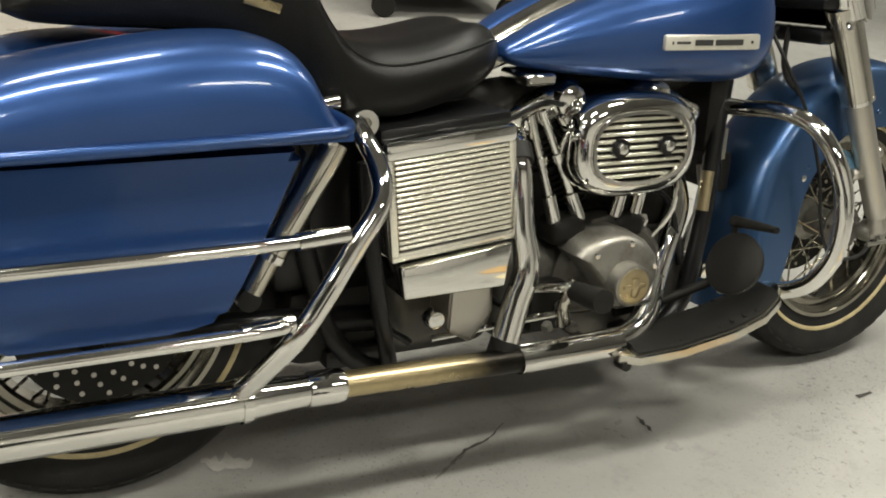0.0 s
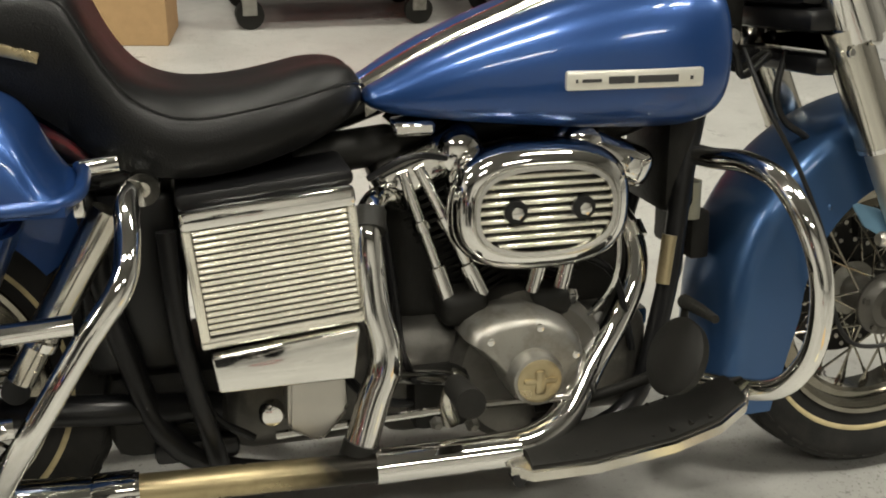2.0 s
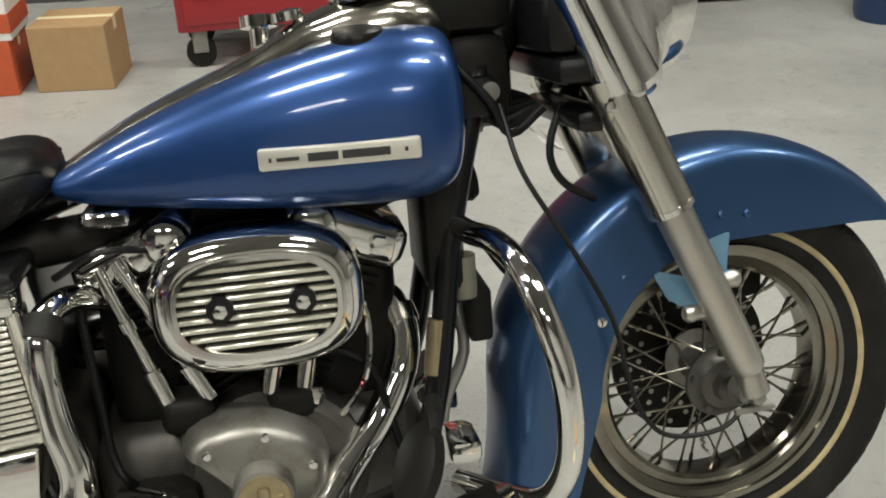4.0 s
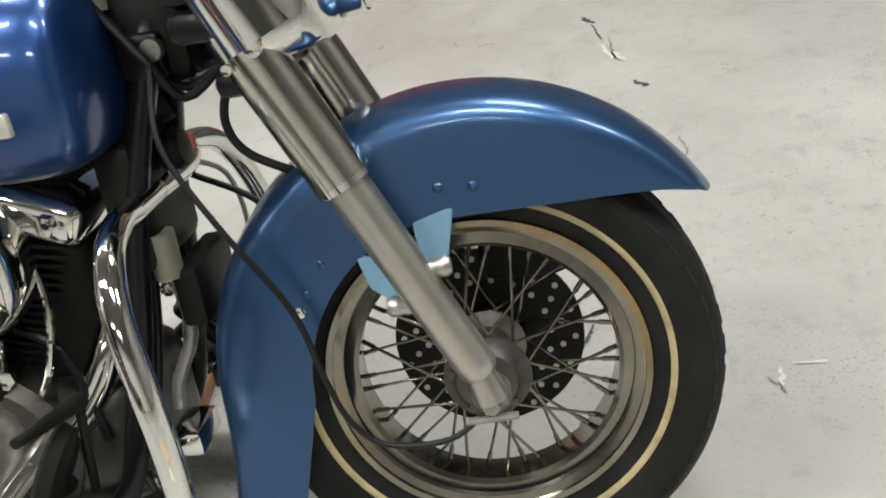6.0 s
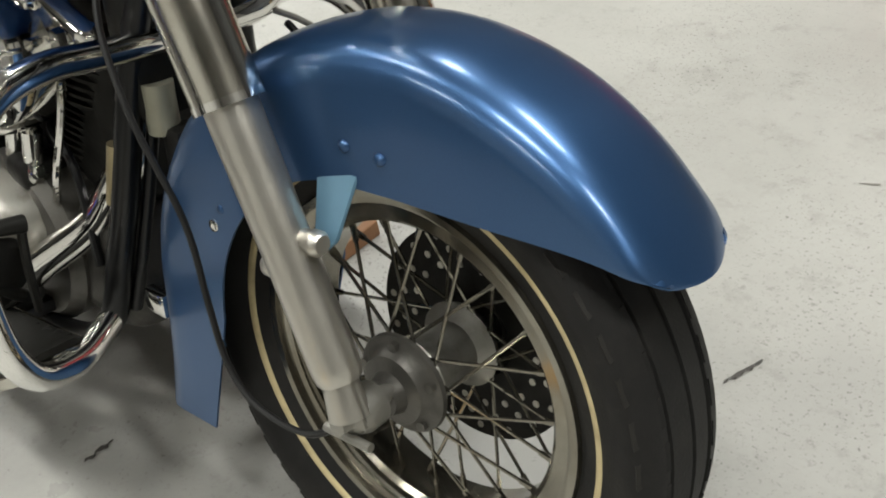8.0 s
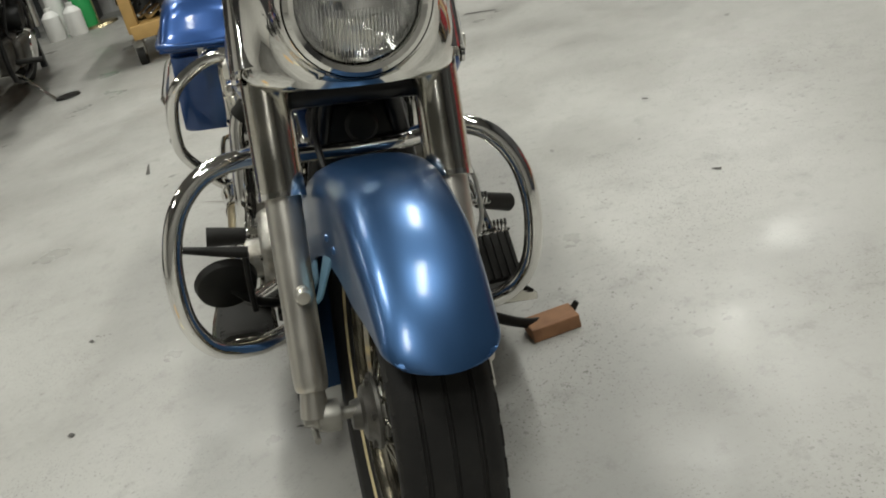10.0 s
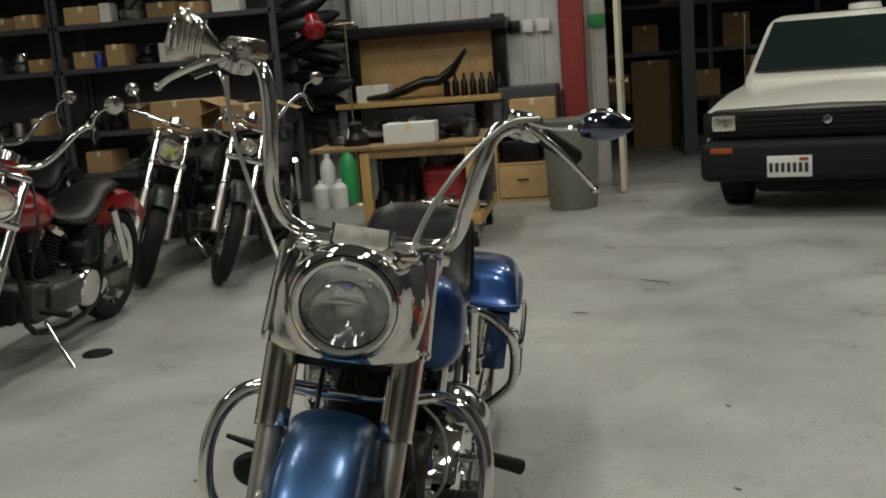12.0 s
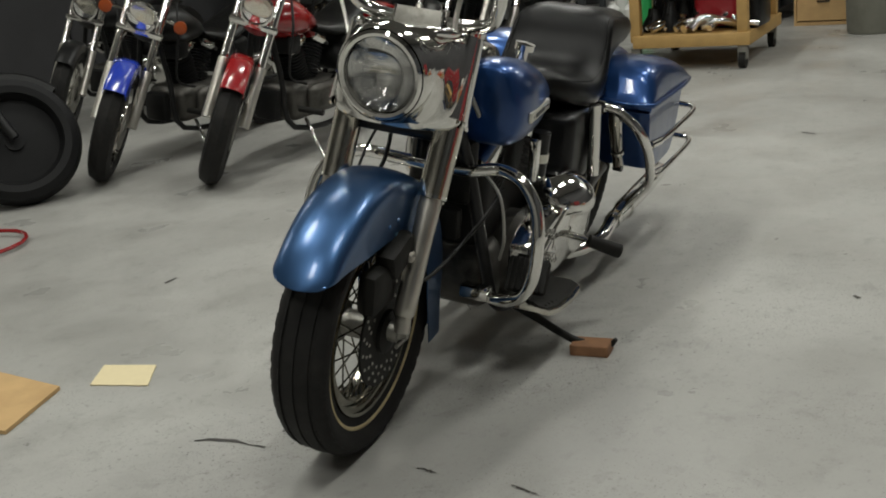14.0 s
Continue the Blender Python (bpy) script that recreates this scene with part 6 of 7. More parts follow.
        if signals:
            part("turn_signal", lathe([(-0.02, 0.0), (-0.015, 0.03), (0.02, 0.035), (0.03, 0.0)], (fx(0.86) + 0.03, s * 0.2, 0.86), (1, 0, 0), 16), ORANGE_LENS, b, "orange turn signal", turn=swing)
            part("signal_stalk", tube([(fx(0.86), s * 0.1, 0.86), (fx(0.86), s * 0.18, 0.86)], 0.008, 8, 1), CHROME, b, turn=swing)
    part("fork_brace", box((fx(0.78) - 0.02, -0.125, 0.765), (fx(0.78) + 0.035, 0.125, 0.80), 0.01), CHROME, b, "bright fork yoke", turn=swing)
    part("fork_brace", box((fx(0.97) - 0.03, -0.12, 0.965), (fx(0.97) + 0.03, 0.12, 0.99), 0.01), CHROME, b, turn=swing)
    rings = []
    for i in range(17):
        a = radians(48 + 84 * i / 16)
        ring = []
        for j in range(9):
            t = math.pi * j / 8
            r = 0.352 - 0.035 * (1 - math.sin(t)) ** 1.5 - (0.03 if j in (0, 8) else 0)
            ring.append(Vector((r * math.cos(a), -0.062 * math.cos(t), R + r * math.sin(a))))
        rings.append(ring)
    part("front_fender", solid(loft(rings, False, False), 0.003), fender_paint, b, turn=swing)
    hl = part("headlamp", lathe([(-0.07, 0.0), (-0.06, 0.04), (-0.03, lamp * 0.85), (0.0, lamp), (0.012, lamp), (0.016, lamp * 0.88)], (fx(0.86) + 0.11, 0, 0.875), (1, 0, -0.1), 32), CHROME, b, "round chrome headlamp", turn=swing)
    part("reflector", lathe([(0.0, lamp * 0.88), (-0.03, lamp * 0.5), (-0.04, 0.0)], (fx(0.86) + 0.11, 0, 0.875), (1, 0, -0.1), 28), SATIN, hl, turn=swing)
    part("lens", lathe([(0.012, lamp * 0.88), (0.02, lamp * 0.5), (0.024, 0.0), (0.021, 0.0), (0.017, lamp * 0.5), (0.009, lamp * 0.88), (0.012, lamp * 0.88)], (fx(0.86) + 0.11, 0, 0.875), (1, 0, -0.1), 28), LENS, hl, turn=swing)
    if glow:
        for a in (45, -45):
            part("tape_cross", box((0.022, -lamp * 0.62, -0.009), (0.026, lamp * 0.62, 0.009), 0, pose(fx(0.86) + 0.11, 0, 0.875, a, 5, 0)), YELLOW_TAPE, hl, "yellow tape cross on the lens", smooth=False, turn=swing)
    rings = []
    for x, z0, z1, w in ((-0.34, 0.75, 0.81, 0.05), (-0.38, 0.69, 0.86, 0.12), (-0.5, 0.66, 0.880, 0.155), (-0.62, 0.65, 0.86, 0.15), (-0.75, 0.66, 0.79, 0.10), (-0.83, 0.68, 0.73, 0.05)):
        rings.append([Vector((x, w * math.cos(t), (z0 + z1) / 2 + (z1 - z0) / 2 * math.sin(t))) for t in [math.tau * j / 24 for j in range(24)]])
    part("fuel_tank", loft(rings), paint, b, "painted fuel tank")
    rings = []
    for x, z, h, w in ((-0.8, 0.69, 0.05, 0.08), (-0.88, 0.665, 0.07, 0.14), (-1.0, 0.655, 0.08, 0.16), (-1.12, 0.69, 0.09, 0.15), (-1.25, 0.755, 0.08, 0.12), (-1.42, 0.785, 0.07, 0.10), (-1.5, 0.775, 0.03, 0.07)):
        rings.append([Vector((x, w * math.cos(t), z + h * 0.5 * math.sin(t))) for t in [math.tau * j / 20 for j in range(20)]])
    part("seat", loft(rings), LEATHER, b, "black leather saddle")
    rings = []
    for i in range(21):
        a = radians(25 + 120 * i / 20)
        ring = []
        for j in range(9):
            t = math.pi * j / 8
            r = 0.40 - 0.04 * (1 - math.sin(t)) ** 1.5 - (0.06 if j in (0, 8) else 0)
            ring.append(Vector((-1.5 + r * math.cos(a), -0.095 * math.cos(t), R + 0.02 + r * math.sin(a))))
        rings.append(ring)
    part("rear_fender", solid(loft(rings, False, False), 0.003), paint, b)
    part("engine", box((-0.95, -0.13, 0.22), (-0.5, 0.14, 0.42), 0.05, None, 3), OILY, b, "oily engine case")
    part("oil_tank", lathe([(-0.15, 0.0), (-0.15, 0.07), (-0.13, 0.085), (0.13, 0.085), (0.15, 0.07), (0.15, 0.0)], (-1.02, 0, 0.50), (0, 1, 0), 24), OLIVE, b, "black round oil tank")
    part("regulator", box((-0.47, -0.07, 0.24), (-0.41, 0.07, 0.40), 0.015), OLIVE, b, "finned black regulator")
    part("coil_cover", box((-0.62, -0.10, 0.58), (-0.50, 0.10, 0.68), 0.02), OLIVE, b)
    part("primary_cover", lathe([(0, 0.10), (0.05, 0.105), (0.08, 0.09), (0.09, 0.0)], (-0.93, 0.12, 0.33), (0, 1, 0), 32), CHROME, b)
    part("primary_cover", box((-0.95, 0.12, 0.25), (-0.6, 0.19, 0.41), 0.04, None, 3), OILY, b)
    for a in (-22, 22):
        mm = Matrix.Translation((-0.72, 0, 0.34)) @ Matrix.Rotation(radians(a), 4, "Y")
        prof = [(0.05, 0.0)]
        h = 0.06
        while h < 0.27:
            prof += [(h, 0.055), (h, 0.085), (h + 0.006, 0.085), (h + 0.006, 0.055)]
            h += 0.018
        prof += [(0.28, 0.06), (0.28, 0.0)]
        part("cylinder", lathe(prof, (0, 0, 0), (0, 0, 1), 24), OLIVE, b, turn=mm)
        part("rocker_box", box((-0.08, -0.09, 0.275), (0.08, 0.09, 0.33), 0.02, mm), CHROME, b)
    part("air_cleaner", lathe([(0, 0.09), (0.04, 0.095), (0.055, 0.08), (0.06, 0.0)], (-0.70, -0.10, 0.56), (0, -1, 0), 28), CHROME, b)
    part("side_cover", box((-1.15, -0.14, 0.42), (-0.98, 0.15, 0.64), 0.04, None, 3), OLIVE, b)
    part("exhaust", tube([(-0.55, -0.1, 0.56), (-0.5, -0.18, 0.5), (-0.56, -0.2, 0.3), (-0.75, -0.2, 0.24), (-1.2, -0.2, 0.28), (-1.8, -0.2, 0.33)], [0.022, 0.022, 0.022, 0.025, 0.04, 0.04], 16, 5), CHROME, b, "chrome exhaust")
    fr = bmesh.new()
    for s in (-1, 1):
        add_tube(fr, [(-0.38, s * 0.02, 0.9), (-0.42, s * 0.1, 0.5), (-0.5, s * 0.13, 0.2), (-1.1, s * 0.13, 0.2), (-1.2, s * 0.12, 0.6)], 0.016, 10, 4)
        add_tube(fr, [(-1.05, s * 0.12, 0.33), (-1.5, s * 0.11, R)], 0.02, 10, 1)
    part("frame", fr, OLIVE, b, "black frame")
    for s in (-1, 1):
        part("shock_absorber", tube([(-1.25, s * 0.15, 0.68), (-1.42, s * 0.15, 0.38)], 0.026, 12, 1), CHROME, b)
        part("foot_peg", tube([(-0.52, s * 0.15, 0.3), (-0.52, s * 0.30, 0.3)], 0.017, 10, 1), SOFT_RUBBER, b)
        part("air_hose", tube([(-0.5, s * 0.12, 0.9), (-0.4, s * 0.2, 0.75), (-0.42, s * 0.16, 0.5), (-0.6, s * 0.14, 0.42)], 0.007, 8, 4), DARK_CABLE, b)
    hx = fx(0.98) - 0.04
    if bars == "ape":
        pts = [(hx - 0.2, -0.40, 1.2), (hx - 0.06, -0.30, 1.27), (hx, -0.23, 1.22), (hx, -0.15, 1.06), (hx, -0.06, 1.02), (hx, 0.06, 1.02), (hx, 0.15, 1.06), (hx, 0.23, 1.22), (hx - 0.06, 0.30, 1.27), (hx - 0.2, 0.40, 1.2)]
    elif bars == "buck":
        pts = [(hx - 0.28, -0.36, 1.20), (hx - 0.10, -0.31, 1.27), (hx - 0.02, -0.25, 1.25), (hx, -0.16, 1.07), (hx, -0.06, 1.01), (hx, 0.06, 1.01), (hx, 0.16, 1.07), (hx - 0.02, 0.25, 1.25), (hx - 0.10, 0.31, 1.27), (hx - 0.28, 0.36, 1.20)]
    else:
        pts = [(hx - 0.16, -0.42, 1.03), (hx - 0.03, -0.26, 1.045), (hx + 0.02, -0.12, 1.03), (hx + 0.02, 0.12, 1.03), (hx - 0.03, 0.26, 1.045), (hx - 0.16, 0.42, 1.03)]
    hb2 = part("handlebar", tube(pts, 0.0135, 12, 5), CHROME, b, "chrome handlebar", turn=swing)
    for e, f in ((pts[0], pts[1]), (pts[-1], pts[-2])):
        e, f = Vector(e), Vector(f)
        part("grip", tube([e, e.lerp(f, 0.7)], 0.02, 12, 1), SOFT_RUBBER, hb2, turn=swing)
        part("lever", tube([e.lerp(f, 0.9) + Vector((0.04, 0, 0)), e + Vector((0.06, 0, -0.02))], 0.006, 8, 1), CHROME, hb2, turn=swing)
        mp = f + Vector((-0.02, (f.y > 0) * 0.06 - (f.y < 0) * 0.06, 0.13))
        ma = part("mirror_arm", tube([f, f + Vector((0, 0, 0.07)), mp], 0.006, 8, 2), CHROME, hb2, turn=swing)
        part("mirror_head", lathe([(-0.012, 0.0), (-0.01, 0.03), (0, 0.045), (0.006, 0.042), (0.006, 0.0)], mp, (-1, 0, 0.1), 20), OLD_CHROME, ma, turn=swing)
    part("instrument", lathe([(0, 0.0), (0, 0.045), (0.04, 0.045), (0.045, 0.0)], (hx + 0.06, 0, 1.03), (-0.5, 0, 1), 20), CHROME, b, turn=swing)
    stand = part("side_stand", tube([(-0.62, 0.12, 0.22), (-0.55, 0.24, 0.12), (-0.50, 0.34, 0.045)], 0.011, 10, 2), CHROME, b, "chrome side stand")
    return b


def stood(x, y, heading, lean=-9):
    """Where a parked motorcycle stands: place of the front tyre, heading and lean to its left."""
    return Matrix.Translation((x, y, 0)) @ pose(0, 0, 0, 0, 0, heading) @ pose(0, 0, 0, lean)


parked_bike(stood(-2.06, -2.33, 3), RED_PAINT, RED_PAINT, "red cruiser motorcycle on its side stand", bars="buck", steer=36)
parked_bike(stood(-2.0, -3.07, 6), OLIVE, DEEP_BLUE, "dark cruiser with a royal blue front fender", bars="buck", signals=True, steer=34)
parked_bike(stood(-1.47, -3.10, 126), OLIVE, OLIVE, "black motorcycle parked at an angle", tyre_w=0.09, bars="drag", bright=False)
parked_bike(stood(-4.40, -2.06, 6), OLIVE, OLIVE, "black chopper with a tall chrome fork", lamp=0.06, bars="ape", tyre_w=0.045)
parked_bike(stood(-4.40, -2.60, 6), OLIVE, OLIVE, "black motorcycle with a taped headlamp", lamp=0.09, bars="drag", glow=True)
parked_bike(stood(-3.9, -3.6, 8), OLIVE, OLIVE, "black cruiser with chrome handlebar", bars="buck", signals=True)
parked_bike(stood(-2.9, -4.5, 14), OLIVE, OLIVE, "black motorcycle in the row behind", bars="buck")
for x, y in ((-2.79, -2.02), (-4.95, -1.72)):
    tagged(part("stand_puck", lathe([(0, 0.0), (0, 0.075), (0.012, 0.07), (0.018, 0.0)], (x, y, 0.0), (0, 0, 1), 28), GREASE, None), "flat black puck under a side stand", "stand puck", "stand pucks")


hose = [(-0.86 + 0.2 * math.cos(k * 0.5), -2.62 + 0.2 * math.sin(k * 0.5), 0.012 + 0.002 * k) for k in range(14)]
tagged(part("air_hose", tube(hose, 0.009, 8, 3), RED_PAINT, None), "coiled red air hose on the floor", "hose")

# ---------------------------------------------------------------- white pickup in the doorway
truck = empty("pickup_truck", Matrix.Translation((-6.0, 1.88, 0)) @ pose(0, 0, 0, 0, 0, -14), "white pickup truck with black bumper and grille", "truck")
HW = 0.86
part("lower_body", box((-4.3, -HW, 0.42), (-0.20, HW, 0.76), 0.05, None, 3), TRUCK_WHITE, truck)
rings = []
for x, z, w in ((-0.06, 0.768, 0.82), (-0.03, 0.785, 0.83), (-0.10, 0.80, 0.845), (-0.5, 0.845, 0.85), (-1.0, 0.89, 0.84), (-1.3, 0.91, 0.82)):
    rings.append([Vector((x, -w, z - 0.05)), Vector((x, -w, z - 0.03)), Vector((x, -w + 0.06, z)), Vector((x, 0, z + 0.02)), Vector((x, w - 0.06, z)), Vector((x, w, z - 0.03)), Vector((x, w, z - 0.05))])
part("hood", loft(rings), TRUCK_WHITE, truck, "white bonnet")
part("grille", box((-0.1, -0.64, 0.58), (0.0, 0.64, 0.765), 0.02), TRUCK_BLACK, truck, "black slatted grille")
for k in range(4):
    part("grille_bar", box((-0.01, -0.6, 0.625 + k * 0.035), (0.012, 0.6, 0.638 + k * 0.035), 0.003), TRUCK_BLACK, truck)
part("emblem", lathe([(0, 0.035), (0.008, 0.03), (0.01, 0.0)], (0.014, 0.0, 0.69), (1, 0, 0), 24), CHROME, truck)
part("bumper", box((-0.2, -HW - 0.02, 0.265), (0.10, HW + 0.02, 0.56), 0.06, None, 4), TRUCK_BLACK, truck, "deep black bumper")
part("bumper_groove", box((0.09, -HW + 0.06, 0.40), (0.104, HW - 0.06, 0.415), 0.004), GREASE, truck)
part("air_dam", box((-0.5, -0.52, 0.16), (-0.12, 0.52, 0.30), 0.04), TRUCK_BLACK, truck)
for s in (-1, 1):
    h = part("headlight", box((-0.08, s * 0.715 - 0.09, 0.625), (0.004, s * 0.715 + 0.09, 0.745), 0.03), SATIN, truck, "rectangular headlight")
    part("lens", box((0.004, s * 0.715 - 0.085, 0.63), (0.014, s * 0.715 + 0.085, 0.74), 0.005), LENS, h)
    part("marker_lamp", box((0.082, s * 0.72 - 0.08, 0.475), (0.104, s * 0.72 + 0.08, 0.515), 0.006), ORANGE_LENS, truck, "orange marker lamp")
    for x in (-0.72, -3.4):
        w = part("wheel", lathe([(-0.1, 0.0), (-0.1, 0.2), (-0.11, 0.26), (-0.09, 0.315), (0.09, 0.315), (0.11, 0.26), (0.1, 0.2), (0.1, 0.0)], (x, s * 0.74, 0.315), (0, 1, 0), 40), RUBBER, truck, "black truck tyre")
        part("rim", lathe([(0.085, 0.19), (0.105, 0.18), (0.07, 0.08), (0.09, 0.0)], (x, s * 0.74, 0.315), (0, s, 0), 32), ALUMINIUM, w)
    part("fender", box((-1.4, s * 0.84 - 0.035, 0.5), (-0.16, s * 0.84 + 0.02, 0.775), 0.03), TRUCK_WHITE, truck)
    part("corner_panel", box((-0.2, s * 0.74 - 0.13, 0.58), (-0.02, s * 0.74 + 0.125, 0.765), 0.02), TRUCK_BLACK, truck, "black panel round the headlight")
    part("aerial", tube([(-1.1, s * 0.74, 0.88), (-1.12, s * 0.74, 1.5)], 0.004, 6, 1), CHROME, truck) if s < 0 else None
cab = []
for x, z0, z1, w0, w1 in ((-1.25, 0.88, 0.915, 0.78, 0.76), (-1.35, 0.85, 0.99, 0.82, 0.77), (-1.85, 0.76, 1.40, 0.84, 0.66), (-2.0, 0.76, 1.45, 0.84, 0.64), (-2.9, 0.76, 1.47, 0.84, 0.64), (-3.1, 0.76, 1.40, 0.84, 0.66)):
    cab.append([Vector((x, -w0, z0)), Vector((x, -w1, z1 - 0.03)), Vector((x, -w1 + 0.08, z1)), Vector((x, w1 - 0.08, z1)), Vector((x, w1, z1 - 0.03)), Vector((x, w0, z0))])
part("cabin", loft(cab), TRUCK_WHITE, truck, "white cab")
ws = [Vector((-1.36, -0.70, 0.98)), Vector((-1.36, 0.70, 0.98)), Vector((-1.81, 0.60, 1.37)), Vector((-1.81, -0.60, 1.37))]
part("windscreen", loft([[p + Vector((0.035, 0, 0.02)) for p in ws], [p + Vector((0.05, 0, 0.032)) for p in ws]]), WINDOW, truck, "dark windscreen", smooth=False)
part("roof_vent", lathe([(0, 0.14), (0.05, 0.13), (0.06, 0.0)], (-2.2, 0.1, 1.46), (0, 0, 1), 24), TRUCK_WHITE, truck)
pl = part("number_plate", box((0.103, -0.40, 0.300), (0.112, -0.095, 0.452), 0.004), WHITE_PLASTIC, truck, "white number plate")
for k in range(7):
    part("character_bar", box((0.1115, -0.385 + k * 0.04, 0.335), (0.1145, -0.36 + k * 0.04, 0.402), 0), INK, pl, smooth=False)
part("plate_tag", box((0.1115, -0.18, 0.415), (0.1145, -0.12, 0.438), 0), ORANGE_LENS, pl, smooth=False)

# ---------------------------------------------------------------- timber cart with parts
cart = empty("timber_cart", Matrix.Translation((-5.35, -1.06, 0)) @ pose(0, 0, 0, 0, 0, 3), "yellow timber cart on casters loaded with parts", "cart")
part("top", box((-1.0, -0.62, 0.715), (0.08, 0.58, 0.745), 0.006), WORN_WOOD, cart, "worn brown timber top")
part("apron", box((0.03, -0.25, 0.655), (0.055, 0.52, 0.715), 0.004), WORN_WOOD, cart)
part("shelf", box((-1.0, -0.25, 0.16), (0.08, 0.56, 0.245), 0.006), PINE, cart)
for x in (-0.94, 0.02):
    for y in (-0.24, 0.50):
        part("leg", box((x - 0.03, y - 0.03, 0.2), (x + 0.04, y + 0.04, 0.70), 0.004), PINE, cart)
        c = part("caster", lathe([(-0.022, 0.0), (-0.022, 0.058), (0.022, 0.058), (0.022, 0.0)], (x, y, 0.058), (0, 1, 0), 24), SOFT_RUBBER, cart, "black caster wheel")
        part("fork", box((x - 0.025, y - 0.032, 0.06), (x + 0.025, y + 0.032, 0.16), 0.004), CAST, c)
CART = (-5.35, -1.0)


def carton(name, x, y, z, sx, sy, sz, turn, mat, label, category="box", flaps=False):
    b = empty(name, Matrix.Translation((x, y, z)) @ pose(0, 0, 0, 0, 0, turn), label, category, "cartons and boxes")
    part("body", box((-sx / 2, -sy / 2, 0), (sx / 2, sy / 2, sz), 0.004), mat, b, smooth=False)
    part("tape", box((-sx / 2 - 0.001, -0.02, sz - 0.05), (sx / 2 + 0.001, 0.02, sz + 0.001), 0), PAPER, b, smooth=False)
    if flaps:
        for s in (-1, 1):
            part("flap", box((-sx / 2, 0, 0), (sx / 2, sy * 0.5, 0.004), 0, Matrix.Translation((0, s * sy / 2, sz)) @ pose(0, 0, 0, -20 if s > 0 else 200)), mat, b, smooth=False)
    return b


carton("parts_tray", -5.45, -0.98, 0.745, 0.22, 0.36, 0.14, 4, WHITE_CARD, "white card tray on the timber cart", "tray")
for k, (x, y, z, ln, turn) in enumerate(((-5.7, -1.2, 0.745, 0.55, 20), (-5.8, -0.75, 0.745, 0.45, -35))):
    s = empty("spare_saddle", Matrix.Translation((x, y, z)) @ pose(0, 0, 0, 0, 0, turn), "black spare motorcycle seat on the cart", "seat", "spare seats")
    rings = []
    for u, zz, w in ((-0.5, 0.05, 0.05), (-0.4, 0.09, 0.11), (-0.1, 0.085, 0.14), (0.1, 0.11, 0.13), (0.35, 0.17, 0.10), (0.5, 0.14, 0.04)):
        rings.append([Vector((w * math.cos(t), u * ln, 0.0 + zz * 0.5 + zz * 0.5 * math.sin(t))) for t in [math.tau * j / 16 for j in range(16)]])
    part("cushion", loft(rings), LEATHER, s)
for k in range(9):
    y = -1.26 + k * 0.06
    pipe = tube([(-5.28 - rng.uniform(0, .2), y, 0.275), (-5.35 - rng.uniform(0, 0.2), y + rng.uniform(0.05, 0.2), 0.30 + rng.uniform(0, 0.05)), (-5.5, y + rng.uniform(0.1, 0.35), 0.28)], rng.uniform(0.018, 0.03), 12, 4)
    tagged(part("chrome_pipe", pipe, CHROME, None), "loose chrome pipe on the cart shelf", "pipe", "loose chrome pipes")
tagged(part("red_cloth", box((-5.75, -0.95, 0.26), (-5.5, -0.62, 0.56), 0.06, None, 3), RED_TOOL, None), "red container on the cart shelf", "container")
tagged(part("black_bin", box((-5.95, -1.28, 0.245), (-5.65, -0.98, 0.62), 0.03), BLACK, None), "black bin on the cart shelf", "bin")
tagged(part("black_bin", box((-5.8, -0.62, 0.245), (-5.5, -0.48, 0.6), 0.03), BLACK, None), "black bin on the cart shelf", "bin")

# loose parts heaped on the cart: fork yokes, drums, cloth and cans
for k in range(16):
    x, y = -5.95 + rng.uniform(0, 0.55), -1.58 + k * 0.066
    h, w = rng.uniform(0.07, 0.20 if k < 9 else 0.13), rng.uniform(0.05, 0.12)
    p = empty("loose_part", Matrix.Translation((x, y, 0.746)) @ pose(0, 0, 0, 0, 0, rng.uniform(0, 180)), "dark greasy motorcycle part heaped on the cart", "spare part", "parts on the cart")
    part("body", lathe([(0, 0.0), (0, w), (h * 0.4, w * 0.9), (h * 0.6, w * 0.5), (h, w * 0.45), (h, 0.0)], (0, 0, 0), (rng.uniform(-0.2, 0.2), rng.uniform(-0.2, 0.2), 1), 14), rng.choice((GREASE, OLIVE, OILY, WORN_ALLOY, GREASE)), p)
    part("stud", tube([(-w, 0, h * 0.3), (0, w * 0.5, h * 0.8), (w * 1.2, 0, h * 0.5)], 0.010, 8, 4), rng.choice((GREASE, CAST, OLIVE)), p)
for k in range(10):
    y = -1.24 + k * 0.068
    p = empty("loose_part", Matrix.Translation((-5.62 + rng.uniform(-0.1, 0.15), y, 0.246)), "black part stowed on the cart shelf", "spare part", "parts on the cart")
    h, w = rng.uniform(0.15, 0.36), rng.uniform(0.05, 0.09)
    part("body", lathe([(0, 0.0), (0, w), (h * 0.3, w * 1.1), (h * 0.7, w * 0.6), (h, w * 0.5), (h, 0.0)], (0, 0, 0), (0, 0, 1), 14), rng.choice((GREASE, OLIVE, BLACK)), p)
    part("handle", tube([(-w, 0, h * 0.6), (0, 0, h * 1.1), (w, 0, h * 0.6)], 0.008, 8, 4), GREASE, p)

